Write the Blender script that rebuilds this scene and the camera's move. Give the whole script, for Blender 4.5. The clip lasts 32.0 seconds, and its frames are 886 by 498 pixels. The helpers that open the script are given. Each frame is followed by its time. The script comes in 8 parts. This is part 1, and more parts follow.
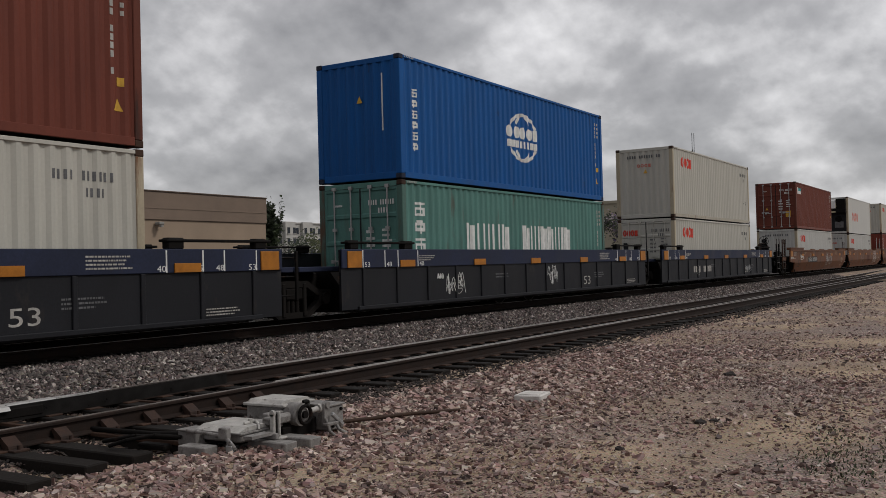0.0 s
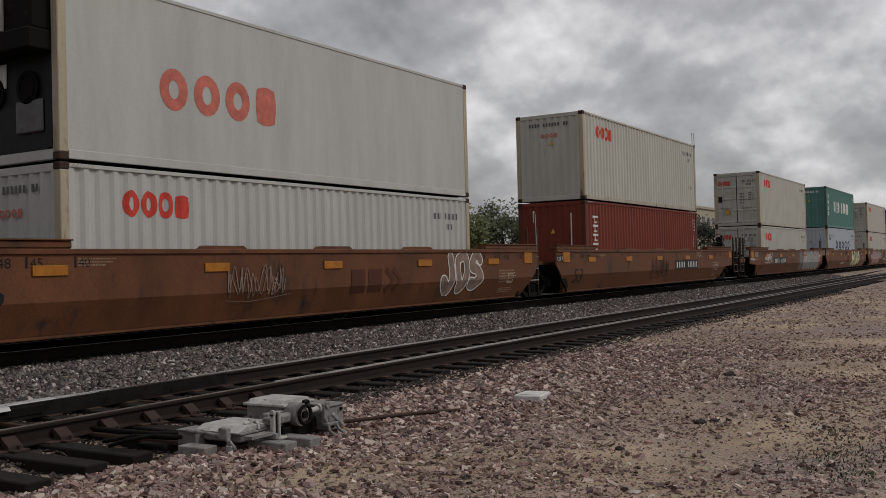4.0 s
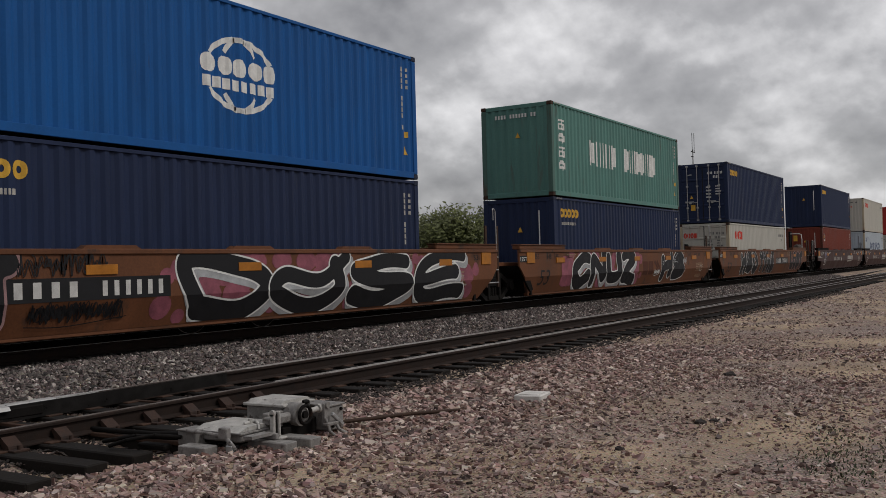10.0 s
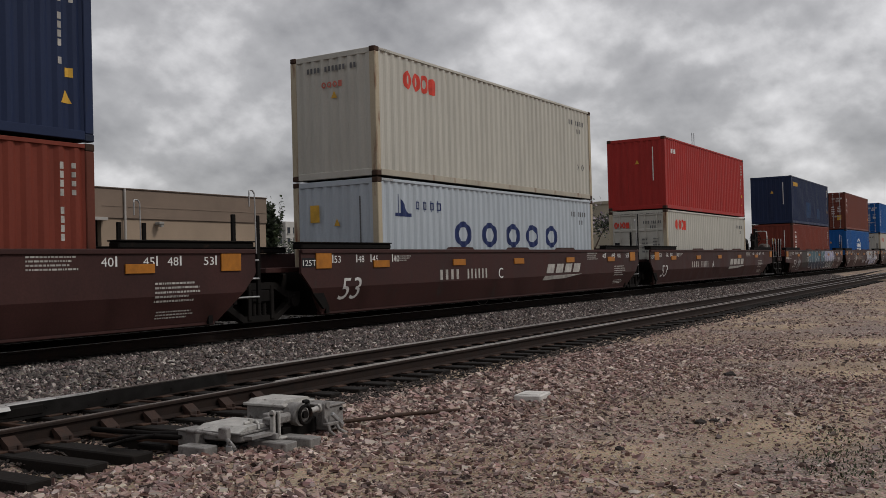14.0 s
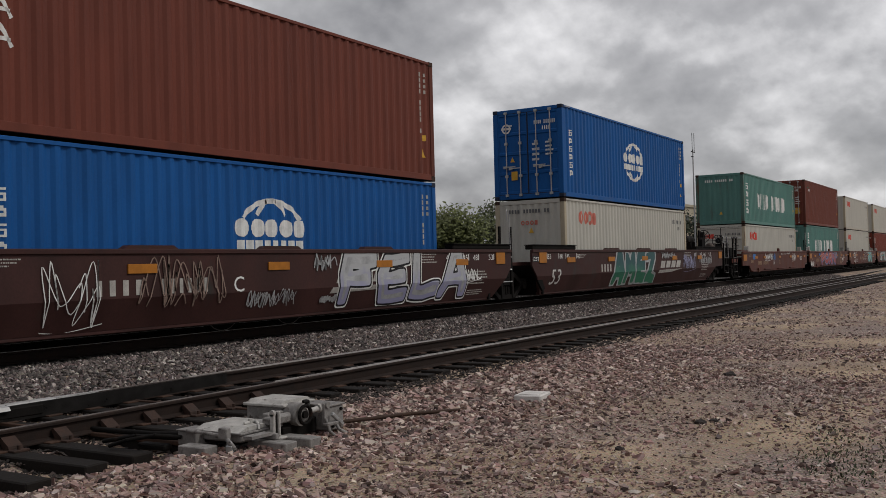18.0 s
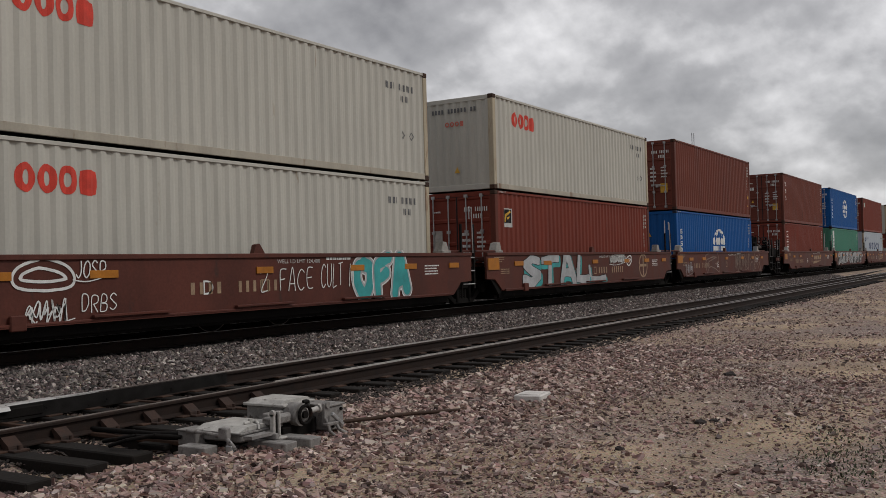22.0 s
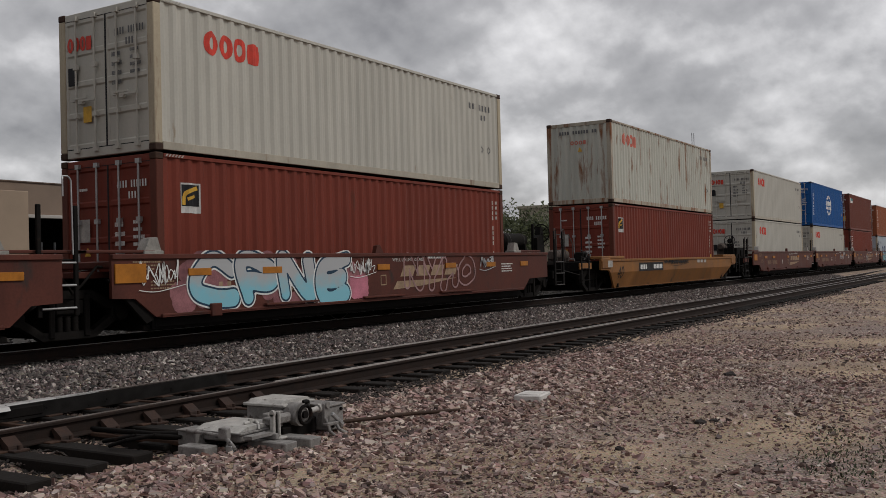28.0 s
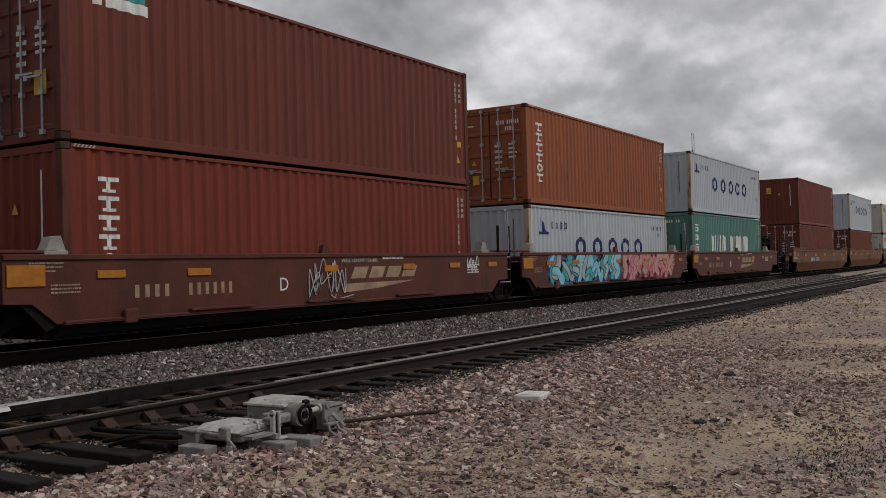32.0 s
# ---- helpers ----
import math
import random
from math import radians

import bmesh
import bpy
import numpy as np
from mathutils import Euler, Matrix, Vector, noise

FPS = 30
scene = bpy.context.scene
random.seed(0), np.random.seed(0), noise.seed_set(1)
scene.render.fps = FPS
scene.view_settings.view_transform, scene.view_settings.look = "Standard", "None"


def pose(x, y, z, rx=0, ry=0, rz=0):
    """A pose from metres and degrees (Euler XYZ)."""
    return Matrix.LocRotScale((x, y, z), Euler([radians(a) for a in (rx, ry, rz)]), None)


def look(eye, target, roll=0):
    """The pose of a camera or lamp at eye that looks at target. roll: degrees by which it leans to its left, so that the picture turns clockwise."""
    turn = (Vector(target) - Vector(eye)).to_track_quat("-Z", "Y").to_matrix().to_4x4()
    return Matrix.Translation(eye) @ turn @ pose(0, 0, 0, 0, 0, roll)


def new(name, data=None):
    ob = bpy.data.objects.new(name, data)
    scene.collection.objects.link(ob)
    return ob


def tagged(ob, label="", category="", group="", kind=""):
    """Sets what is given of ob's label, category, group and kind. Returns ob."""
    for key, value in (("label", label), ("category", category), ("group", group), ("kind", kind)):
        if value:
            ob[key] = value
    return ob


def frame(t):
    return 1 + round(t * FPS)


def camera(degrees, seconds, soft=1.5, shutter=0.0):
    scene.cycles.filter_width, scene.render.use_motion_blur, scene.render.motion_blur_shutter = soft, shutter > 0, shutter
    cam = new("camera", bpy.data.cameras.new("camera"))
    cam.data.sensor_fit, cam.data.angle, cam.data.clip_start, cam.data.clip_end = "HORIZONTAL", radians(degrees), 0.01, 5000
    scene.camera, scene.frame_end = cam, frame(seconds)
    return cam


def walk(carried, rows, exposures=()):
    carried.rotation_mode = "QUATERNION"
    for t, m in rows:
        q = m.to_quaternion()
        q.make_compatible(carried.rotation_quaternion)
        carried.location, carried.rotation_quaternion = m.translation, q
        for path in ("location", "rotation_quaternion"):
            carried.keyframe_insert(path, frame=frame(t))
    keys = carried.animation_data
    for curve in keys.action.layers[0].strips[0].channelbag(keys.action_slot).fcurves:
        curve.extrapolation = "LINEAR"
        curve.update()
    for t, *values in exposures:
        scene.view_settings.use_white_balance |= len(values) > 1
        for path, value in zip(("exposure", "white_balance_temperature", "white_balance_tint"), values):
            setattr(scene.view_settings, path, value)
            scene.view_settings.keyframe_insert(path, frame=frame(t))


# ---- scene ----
# ------------------------------------------------------------------ camera
cam = camera(49.62, 32.0, soft=0.8)
EYE = Vector((0.0, 0.0, 1.10))
YAW, TILT, LEAN = radians(58.456), radians(0.984), -1.474
AIM = Vector((math.sin(YAW) * math.cos(TILT), math.cos(YAW) * math.cos(TILT), math.sin(TILT)))
VIEW = look(EYE, EYE + AIM, LEAN)
walk(cam, [(0.0, VIEW), (32.0, VIEW)], exposures=[(0.0, 0.08), (3.0, 0.02), (9.0, 0.02), (11.0, 0.10), (18.0, 0.11), (20.0, 0.05), (22.0, 0.11), (25.0, 0.12), (28.0, 0.08), (31.0, 0.04), (32.0, 0.09)])

# ------------------------------------------------------------------ light
SUN_EL, SUN_AZ = radians(46), radians(158)      # high, behind the camera, veiled by cloud
sun = new("sun", bpy.data.lights.new("sun", "SUN"))
sun.data.energy, sun.data.angle, sun.data.color = 1.05, radians(10), (1.0, 0.96, 0.9)
SUN_DIR = Vector((math.sin(SUN_AZ) * math.cos(SUN_EL), math.cos(SUN_AZ) * math.cos(SUN_EL), math.sin(SUN_EL)))
sun.matrix_world = look(SUN_DIR * 50, (0, 0, 0))

world = bpy.data.worlds.new("overcast_sky")
scene.world = world
world.use_nodes = True


def build_sky(nt):
    n, l = nt.nodes, nt.links
    n.clear()
    out = n.new("ShaderNodeOutputWorld")
    bg = n.new("ShaderNodeBackground")
    sky = n.new("ShaderNodeTexSky")
    sky.sky_type, sky.sun_disc = "NISHITA", False
    sky.sun_elevation, sky.sun_rotation = SUN_EL, SUN_AZ
    co = n.new("ShaderNodeTexCoord")
    sep = n.new("ShaderNodeSeparateXYZ")
    l.new(co.outputs["Generated"], sep.inputs[0])

    def m(op, a, b, c=None):
        q = n.new("ShaderNodeMath")
        q.operation = op
        for i, v in enumerate((a, b, c)):
            if v is None:
                continue
            if isinstance(v, (int, float)):
                q.inputs[i].default_value = v
            else:
                l.new(v, q.inputs[i])
        return q.outputs[0]

    up = m("MAXIMUM", sep.outputs[2], 0.0)

    def layer(lift):
        """Places on a sheet of cloud overhead; lift looks a little higher up the heap."""
        d = m("DIVIDE", 1.0, m("ADD", up, 0.62 + lift))
        c = n.new("ShaderNodeCombineXYZ")
        l.new(m("MULTIPLY", sep.outputs[0], d), c.inputs[0])
        l.new(m("MULTIPLY", sep.outputs[1], d), c.inputs[1])
        return c.outputs[0]

    def cloud(src, scale, detail, rough, off):
        mp = n.new("ShaderNodeMapping")
        mp.inputs["Location"].default_value = off
        l.new(src, mp.inputs[0])
        t = n.new("ShaderNodeTexNoise")
        t.inputs["Scale"].default_value, t.inputs["Detail"].default_value = scale, detail
        t.inputs["Roughness"].default_value, t.inputs["Distortion"].default_value = rough, 0.0
        l.new(mp.outputs[0], t.inputs["Vector"])
        return t.outputs[0]

    here, above = layer(0.0), layer(0.016)
    big = cloud(here, 3.5, 4.0, 0.48, (2.954, 1.939, 0.6))
    heap = cloud(here, 8.0, 8.0, 0.50, (0.254, 2.439, 0.3))
    crest = cloud(above, 8.0, 8.0, 0.50, (0.254, 2.439, 0.3))
    side = m("MULTIPLY", m("ADD", sep.outputs[0], -0.80), 0.09)      # paler towards the veiled sun
    relief = m("MULTIPLY", m("SUBTRACT", heap, crest), 0.42)         # lit upper rims, grey bellies
    both = m("ADD", m("ADD", m("ADD", m("MULTIPLY", big, 0.58), m("MULTIPLY", heap, 0.42)), side), relief)
    ramp = n.new("ShaderNodeValToRGB")
    e = ramp.color_ramp.elements
    e[0].position, e[0].color = 0.30, (0.235, 0.232, 0.242, 1)
    e[1].position, e[1].color = 0.69, (0.80, 0.79, 0.80, 1)
    mid = e.new(0.50)
    mid.color = (0.42, 0.415, 0.425, 1)
    l.new(both, ramp.inputs[0])
    lift = m("ADD", m("MULTIPLY", m("POWER", up, 1.3), 0.8), 0.91)   # an overcast sky is brightest overhead
    sc = n.new("ShaderNodeVectorMath")
    sc.operation = "SCALE"
    l.new(ramp.outputs[0], sc.inputs[0])
    l.new(lift, sc.inputs[3])
    mx = n.new("ShaderNodeMix")
    mx.data_type = "RGBA"
    mx.inputs[0].default_value = 0.94
    ns = n.new("ShaderNodeVectorMath")
    ns.operation = "SCALE"
    ns.inputs[3].default_value = 0.10
    l.new(sky.outputs[0], ns.inputs[0])
    l.new(ns.outputs[0], mx.inputs[6])
    l.new(sc.outputs[0], mx.inputs[7])
    l.new(mx.outputs[2], bg.inputs[0])
    bg.inputs[1].default_value = 1.0
    l.new(bg.outputs[0], out.inputs[0])


build_sky(world.node_tree)

# ------------------------------------------------------------------ materials
MATS = {}


def surface(name, col, rough=0.6, metal=0.0, var=0.25, scale=2.0, bump=0.15, bscale=40.0, stain=None, stain_amt=0.0,
            streak=(1.0, 1.0, 1.0), spec=0.25, per_object=True):
    """Paint, rust, wood or stone: two scales of colour variation, stains of a second colour, fine relief."""
    if name in MATS:
        return MATS[name]
    mat = bpy.data.materials.new(name)
    mat.use_nodes = True
    nt = mat.node_tree
    n, l = nt.nodes, nt.links
    bs = n["Principled BSDF"]
    bs.inputs["Metallic"].default_value = metal
    bs.inputs["Specular IOR Level"].default_value = spec
    co = n.new("ShaderNodeTexCoord")
    vec = co.outputs["Object"]
    if per_object:
        oi = n.new("ShaderNodeObjectInfo")
        mul = n.new("ShaderNodeMath")
        mul.operation = "MULTIPLY"
        mul.inputs[1].default_value = 37.0
        l.new(oi.outputs["Random"], mul.inputs[0])
        add = n.new("ShaderNodeVectorMath")
        add.operation = "ADD"
        l.new(vec, add.inputs[0])
        l.new(mul.outputs[0], add.inputs[1])
        vec = add.outputs[0]
    mp = n.new("ShaderNodeMapping")
    mp.inputs["Scale"].default_value = streak
    l.new(vec, mp.inputs[0])

    def noise_tex(sc, det, src):
        t = n.new("ShaderNodeTexNoise")
        t.inputs["Scale"].default_value, t.inputs["Detail"].default_value = sc, det
        t.inputs["Roughness"].default_value = 0.62
        l.new(src, t.inputs["Vector"])
        return t.outputs[0]

    coarse = noise_tex(scale, 6, mp.outputs[0])
    grain = noise_tex(bscale, 3, vec)
    r = n.new("ShaderNodeValToRGB")
    lo, hi = 1.0 - var, 1.0 + var * 0.8
    r.color_ramp.elements[0].position, r.color_ramp.elements[1].position = 0.32, 0.68
    r.color_ramp.elements[0].color = (*[c * lo for c in col], 1)
    r.color_ramp.elements[1].color = (*[min(1, c * hi) for c in col], 1)
    l.new(coarse, r.inputs[0])
    colour = r.outputs[0]
    g = n.new("ShaderNodeMix")
    g.data_type, g.blend_type = "RGBA", "MULTIPLY"
    g.inputs[0].default_value = min(1.0, var * 1.2)
    gr = n.new("ShaderNodeValToRGB")
    gr.color_ramp.elements[0].position, gr.color_ramp.elements[1].position = 0.3, 0.65
    gr.color_ramp.elements[0].color, gr.color_ramp.elements[1].color = (0.55, 0.55, 0.55, 1), (1.1, 1.1, 1.1, 1)
    l.new(grain, gr.inputs[0])
    l.new(colour, g.inputs[6])
    l.new(gr.outputs[0], g.inputs[7])
    colour = g.outputs[2]
    rough_out = None
    if stain and stain_amt > 0:
        s = noise_tex(scale * 1.7, 8, mp.outputs[0])
        sr = n.new("ShaderNodeValToRGB")
        sr.color_ramp.elements[0].position = 0.74 - 0.30 * stain_amt
        sr.color_ramp.elements[1].position = 0.84 - 0.24 * stain_amt
        l.new(s, sr.inputs[0])
        sm = n.new("ShaderNodeMix")
        sm.data_type = "RGBA"
        l.new(sr.outputs[0], sm.inputs[0])
        l.new(colour, sm.inputs[6])
        sm.inputs[7].default_value = (*stain, 1)
        colour = sm.outputs[2]
    l.new(colour, bs.inputs["Base Color"])
    rr = n.new("ShaderNodeMapRange")
    rr.inputs["From Min"].default_value, rr.inputs["From Max"].default_value = 0.3, 0.7
    rr.inputs["To Min"].default_value, rr.inputs["To Max"].default_value = max(0.05, rough - 0.12), min(1, rough + 0.12)
    l.new(coarse, rr.inputs["Value"])
    l.new(rr.outputs[0], bs.inputs["Roughness"])
    if bump:
        b = n.new("ShaderNodeBump")
        b.inputs["Strength"].default_value, b.inputs["Distance"].default_value = bump, 0.01
        l.new(grain, b.inputs["Height"])
        l.new(b.outputs[0], bs.inputs["Normal"])
    MATS[name] = mat
    return mat


RUST = (0.16, 0.055, 0.022)
GRIME = (0.032, 0.026, 0.023)


def box_paint(name, col, stain=RUST, amt=0.35, var=0.16):
    return surface(name, col, rough=0.55, spec=0.18, var=var, scale=0.9, bump=0.06, bscale=22, stain=stain, stain_amt=amt,
                   streak=(2.6, 2.6, 0.45))


def car_paint(name, col, amt=0.55, var=0.32):
    return surface(name, col, rough=0.62, var=var, scale=1.1, bump=0.12, bscale=26, stain=GRIME, stain_amt=amt,
                   streak=(1.0, 1.0, 0.5))


PAINT = {
    "greenpost": box_paint("rusty_sea_green_post_paint", (0.080, 0.150, 0.128), (0.10, 0.055, 0.035), 0.70, 0.2),
    "darkpost": box_paint("scuffed_maroon_post_paint", (0.115, 0.034, 0.022), (0.045, 0.022, 0.017), 0.6, 0.2),
    "post": box_paint("rusty_cream_post_paint", (0.43, 0.37, 0.27), RUST, 0.60, 0.15),
    "blue": box_paint("blue_container_paint", (0.007, 0.084, 0.285), GRIME, 0.22),
    "green": box_paint("sea_green_container_paint", (0.096, 0.216, 0.190), (0.10, 0.125, 0.105), 0.45),
    "jade": box_paint("jade_green_container_paint", (0.070, 0.225, 0.158), GRIME, 0.3),
    "cream": box_paint("cream_container_paint", (0.482, 0.466, 0.416), (0.26, 0.17, 0.09), 0.22, 0.09),
    "white": box_paint("pale_grey_container_paint", (0.478, 0.476, 0.452), (0.28, 0.25, 0.20), 0.22, 0.09),
    "bluewhite": box_paint("blue_white_container_paint", (0.430, 0.475, 0.520), (0.22, 0.18, 0.14), 0.26, 0.09),
    "rusty": box_paint("rust_streaked_pale_container_paint", (0.480, 0.480, 0.425), (0.20, 0.085, 0.036), 0.66, 0.10),
    "rustframe": box_paint("rust_eaten_frame_paint", (0.40, 0.36, 0.29), (0.20, 0.078, 0.032), 0.85, 0.2),
    "maroon": box_paint("maroon_container_paint", (0.148, 0.041, 0.027), (0.065, 0.022, 0.016), 0.3),
    "brown": box_paint("red_brown_container_paint", (0.176, 0.037, 0.023), (0.10, 0.035, 0.022), 0.3),
    "orange": box_paint("orange_brown_container_paint", (0.270, 0.085, 0.038), (0.13, 0.045, 0.022), 0.55),
    "navy": box_paint("navy_container_paint", (0.0160, 0.0262, 0.066), (0.03, 0.035, 0.05), 0.3),
    "creamrail": box_paint("rust_edged_cream_rail_paint", (0.40, 0.365, 0.30), (0.17, 0.085, 0.045), 0.52, 0.14),
    "red": box_paint("bright_red_container_paint", (0.360, 0.032, 0.028), (0.22, 0.03, 0.024), 0.25),
}
CARP = {
    "tan": car_paint("faded_tan_car_paint", (0.139, 0.0535, 0.0238)),
    "umber": car_paint("dark_brown_car_paint", (0.047, 0.0178, 0.0155), 0.45),
    "oxide": car_paint("oxide_red_car_paint", (0.094, 0.028, 0.019), 0.45),
    "yellow": car_paint("ochre_yellow_car_paint", (0.245, 0.108, 0.033), 0.45),
    "slate": car_paint("slate_blue_car_paint", (0.018, 0.024, 0.052), 0.35),
    "black": car_paint("grimy_blue_black_car_paint", (0.0125, 0.0130, 0.0165), 0.4),
}
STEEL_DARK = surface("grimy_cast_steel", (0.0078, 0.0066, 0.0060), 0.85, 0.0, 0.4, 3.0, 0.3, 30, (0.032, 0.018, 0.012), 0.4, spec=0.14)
STEEL_RUST = surface("rusty_steel", (0.055, 0.030, 0.020), 0.8, 0.0, 0.4, 4.0, 0.3, 40, GRIME, 0.4)
STEEL_TREAD = surface("worn_wheel_steel", (0.22, 0.20, 0.19), 0.35, 0.9, 0.25, 5.0, 0.05, 60)
STEEL_DULL = surface("dull_grey_steel", (0.085, 0.080, 0.076), 0.55, 0.3, 0.3, 8.0, 0.08, 50, RUST, 0.3)
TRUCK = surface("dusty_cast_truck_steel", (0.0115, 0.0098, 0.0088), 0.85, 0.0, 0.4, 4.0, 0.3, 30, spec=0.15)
RESERVOIR = surface("dusty_reservoir_paint", (0.085, 0.065, 0.055), 0.75, 0.0, 0.35, 4.0, 0.15, 40, GRIME, 0.4)
POST = surface("rust_brown_post_steel", (0.050, 0.026, 0.017), 0.8, 0.0, 0.4, 5.0, 0.2, 40, GRIME, 0.45)
GRAB = surface("grimy_handrail_paint", (0.075, 0.062, 0.055), 0.7, 0.0, 0.35, 6.0, 0.1, 50, RUST, 0.3)
STEEL_GALV = surface("galvanised_steel", (0.42, 0.42, 0.42), 0.45, 0.6, 0.2, 8.0, 0.08, 50)
CASTING = surface("scuffed_dark_blue_casting", (0.018, 0.026, 0.05), 0.7, 0.0, 0.4, 8.0, 0.2, 40, RUST, 0.4)
RAIL_TOP = surface("polished_rail_head", (0.52, 0.51, 0.50), 0.42, 0.35, 0.2, 3.0, 0.05, 60)
RAIL_WORN = surface("bright_worn_steel", (0.48, 0.47, 0.46), 0.38, 0.25, 0.15, 5.0, 0.05, 60, (0.20, 0.17, 0.15), 0.30)
BRACE = surface("grimy_brace_steel", (0.040, 0.022, 0.016), 0.8, 0.0, 0.4, 9.0, 0.3, 40, (0.10, 0.055, 0.035), 0.35)
RAIL_MID = surface("worn_grey_rail_head", (0.36, 0.33, 0.31), 0.36, 0.35, 0.2, 3.0, 0.05, 60, (0.16, 0.13, 0.11), 0.25)
RAIL_DULL = surface("dull_rail_head", (0.22, 0.19, 0.175), 0.36, 0.40, 0.3, 3.0, 0.1, 60, (0.10, 0.07, 0.055), 0.3)
BLADE = surface("greased_black_steel", (0.012, 0.011, 0.0105), 0.36, 0.0, 0.4, 6.0, 0.2, 60, spec=0.2)
RAIL_SIDE = surface("rusted_rail_web", (0.021, 0.0125, 0.0095), 0.9, 0.0, 0.4, 6.0, 0.3, 60, GRIME, 0.4)
WHITE = surface("white_marking_paint", (0.72, 0.72, 0.70), 0.6, 0.0, 0.15, 6.0, 0.05, 60)
FADED = surface("faded_white_marking_paint", (0.42, 0.40, 0.37), 0.7, 0.0, 0.3, 6.0, 0.05, 60)
FADED2 = surface("dulled_white_marking_paint", (0.55, 0.54, 0.52), 0.6, 0.0, 0.2, 6.0, 0.05, 60)
BUFF = surface("buff_marking_paint", (0.33, 0.23, 0.15), 0.7, 0.0, 0.3, 5.0, 0.05, 60)
RED_MARK = surface("red_marking_paint", (0.62, 0.060, 0.040), 0.6, 0.0, 0.2, 5.0, 0.05, 60)
RED_FADE = surface("faded_red_marking_paint", (0.56, 0.16, 0.12), 0.6, 0.0, 0.25, 5.0, 0.05, 60)
NAVY_MARK = surface("navy_marking_paint", (0.018, 0.032, 0.115), 0.6, 0.0, 0.25, 5.0, 0.05, 60)
YEL_MARK = surface("yellow_marking_paint", (0.62, 0.36, 0.05), 0.6, 0.0, 0.2, 5.0, 0.05, 60)
AMBER = surface("amber_reflective_sheet", (0.40, 0.150, 0.018), 0.5, 0.0, 0.22, 5.0, 0.05, 60)
BLACK_MARK = surface("black_marking_paint", (0.012, 0.012, 0.014), 0.6, 0.0, 0.3, 5.0, 0.05, 60)
GREY_MARK = surface("grey_marking_paint", (0.13, 0.13, 0.135), 0.6, 0.0, 0.3, 5.0, 0.05, 60)
TIMBER = surface("creosoted_timber", (0.0105, 0.008, 0.0065), 0.9, 0.0, 0.45, 3.0, 0.5, 30, (0.034, 0.026, 0.021), 0.35, (0.6, 5.0, 5.0))
SPRAY = {
    "white": WHITE, "black": BLACK_MARK, "silver": surface("silver_spray", (0.42, 0.43, 0.44), 0.45, 0.2, 0.3, 3.0, 0.05, 60),
    "cyan": surface("cyan_spray", (0.22, 0.52, 0.62), 0.55, 0.0, 0.25, 2.0, 0.05, 60),
    "teal": surface("teal_spray", (0.05, 0.33, 0.33), 0.55, 0.0, 0.25, 2.0, 0.05, 60),
    "green": surface("green_spray", (0.025, 0.16, 0.09), 0.55, 0.0, 0.25, 2.0, 0.05, 60),
    "red": surface("red_spray", (0.36, 0.04, 0.03), 0.55, 0.0, 0.3, 2.0, 0.05, 60),
    "blue": surface("blue_spray", (0.04, 0.17, 0.45), 0.55, 0.0, 0.3, 2.0, 0.05, 60),
    "lav": surface("lavender_spray", (0.30, 0.30, 0.45), 0.55, 0.0, 0.3, 2.0, 0.05, 60),
    "pink": surface("pink_spray", (0.52, 0.18, 0.24), 0.55, 0.0, 0.3, 2.0, 0.05, 60),
    "cream": surface("cream_spray", (0.56, 0.56, 0.34), 0.55, 0.0, 0.2, 2.0, 0.05, 60),
    "rose": surface("rose_spray", (0.27, 0.085, 0.115), 0.6, 0.0, 0.35, 4.0, 0.05, 60),
    "palepink": surface("pale_pink_spray", (0.34, 0.205, 0.205), 0.55, 0.0, 0.35, 2.0, 0.05, 60),
    "rosewhite": surface("rose_white_spray", (0.46, 0.27, 0.24), 0.55, 0.0, 0.35, 3.0, 0.05, 60),
    "pinkdim": surface("dim_pink_spray", (0.28, 0.12, 0.13), 0.6, 0.0, 0.45, 3.0, 0.05, 60),
    "midgrey": surface("mid_grey_spray", (0.27, 0.265, 0.26), 0.55, 0.0, 0.25, 2.0, 0.05, 60),
    "grey": surface("flat_grey_spray", (0.155, 0.150, 0.146), 0.6, 0.0, 0.25, 2.0, 0.05, 60),
    "buff": surface("painted_over_grey_patch", (0.060, 0.052, 0.048), 0.7, 0.0, 0.25, 2.0, 0.05, 60),
    "paleblue": surface("pale_blue_spray", (0.20, 0.26, 0.33), 0.55, 0.0, 0.3, 2.0, 0.05, 60),
    "chalk": surface("thin_chalky_spray", (0.24, 0.17, 0.14), 0.75, 0.0, 0.4, 5.0, 0.05, 60),
    "sea": surface("dark_sea_green_spray", (0.010, 0.072, 0.078), 0.55, 0.0, 0.3, 2.0, 0.05, 60),
    "ink": surface("deep_navy_spray", (0.014, 0.020, 0.046), 0.55, 0.0, 0.3, 2.0, 0.05, 60),
    "steelblue": surface("steel_blue_spray", (0.020, 0.085, 0.115), 0.55, 0.0, 0.35, 2.0, 0.05, 60),
    "dusk": surface("dusky_blue_spray", (0.018, 0.048, 0.085), 0.55, 0.0, 0.35, 2.0, 0.05, 60),
}



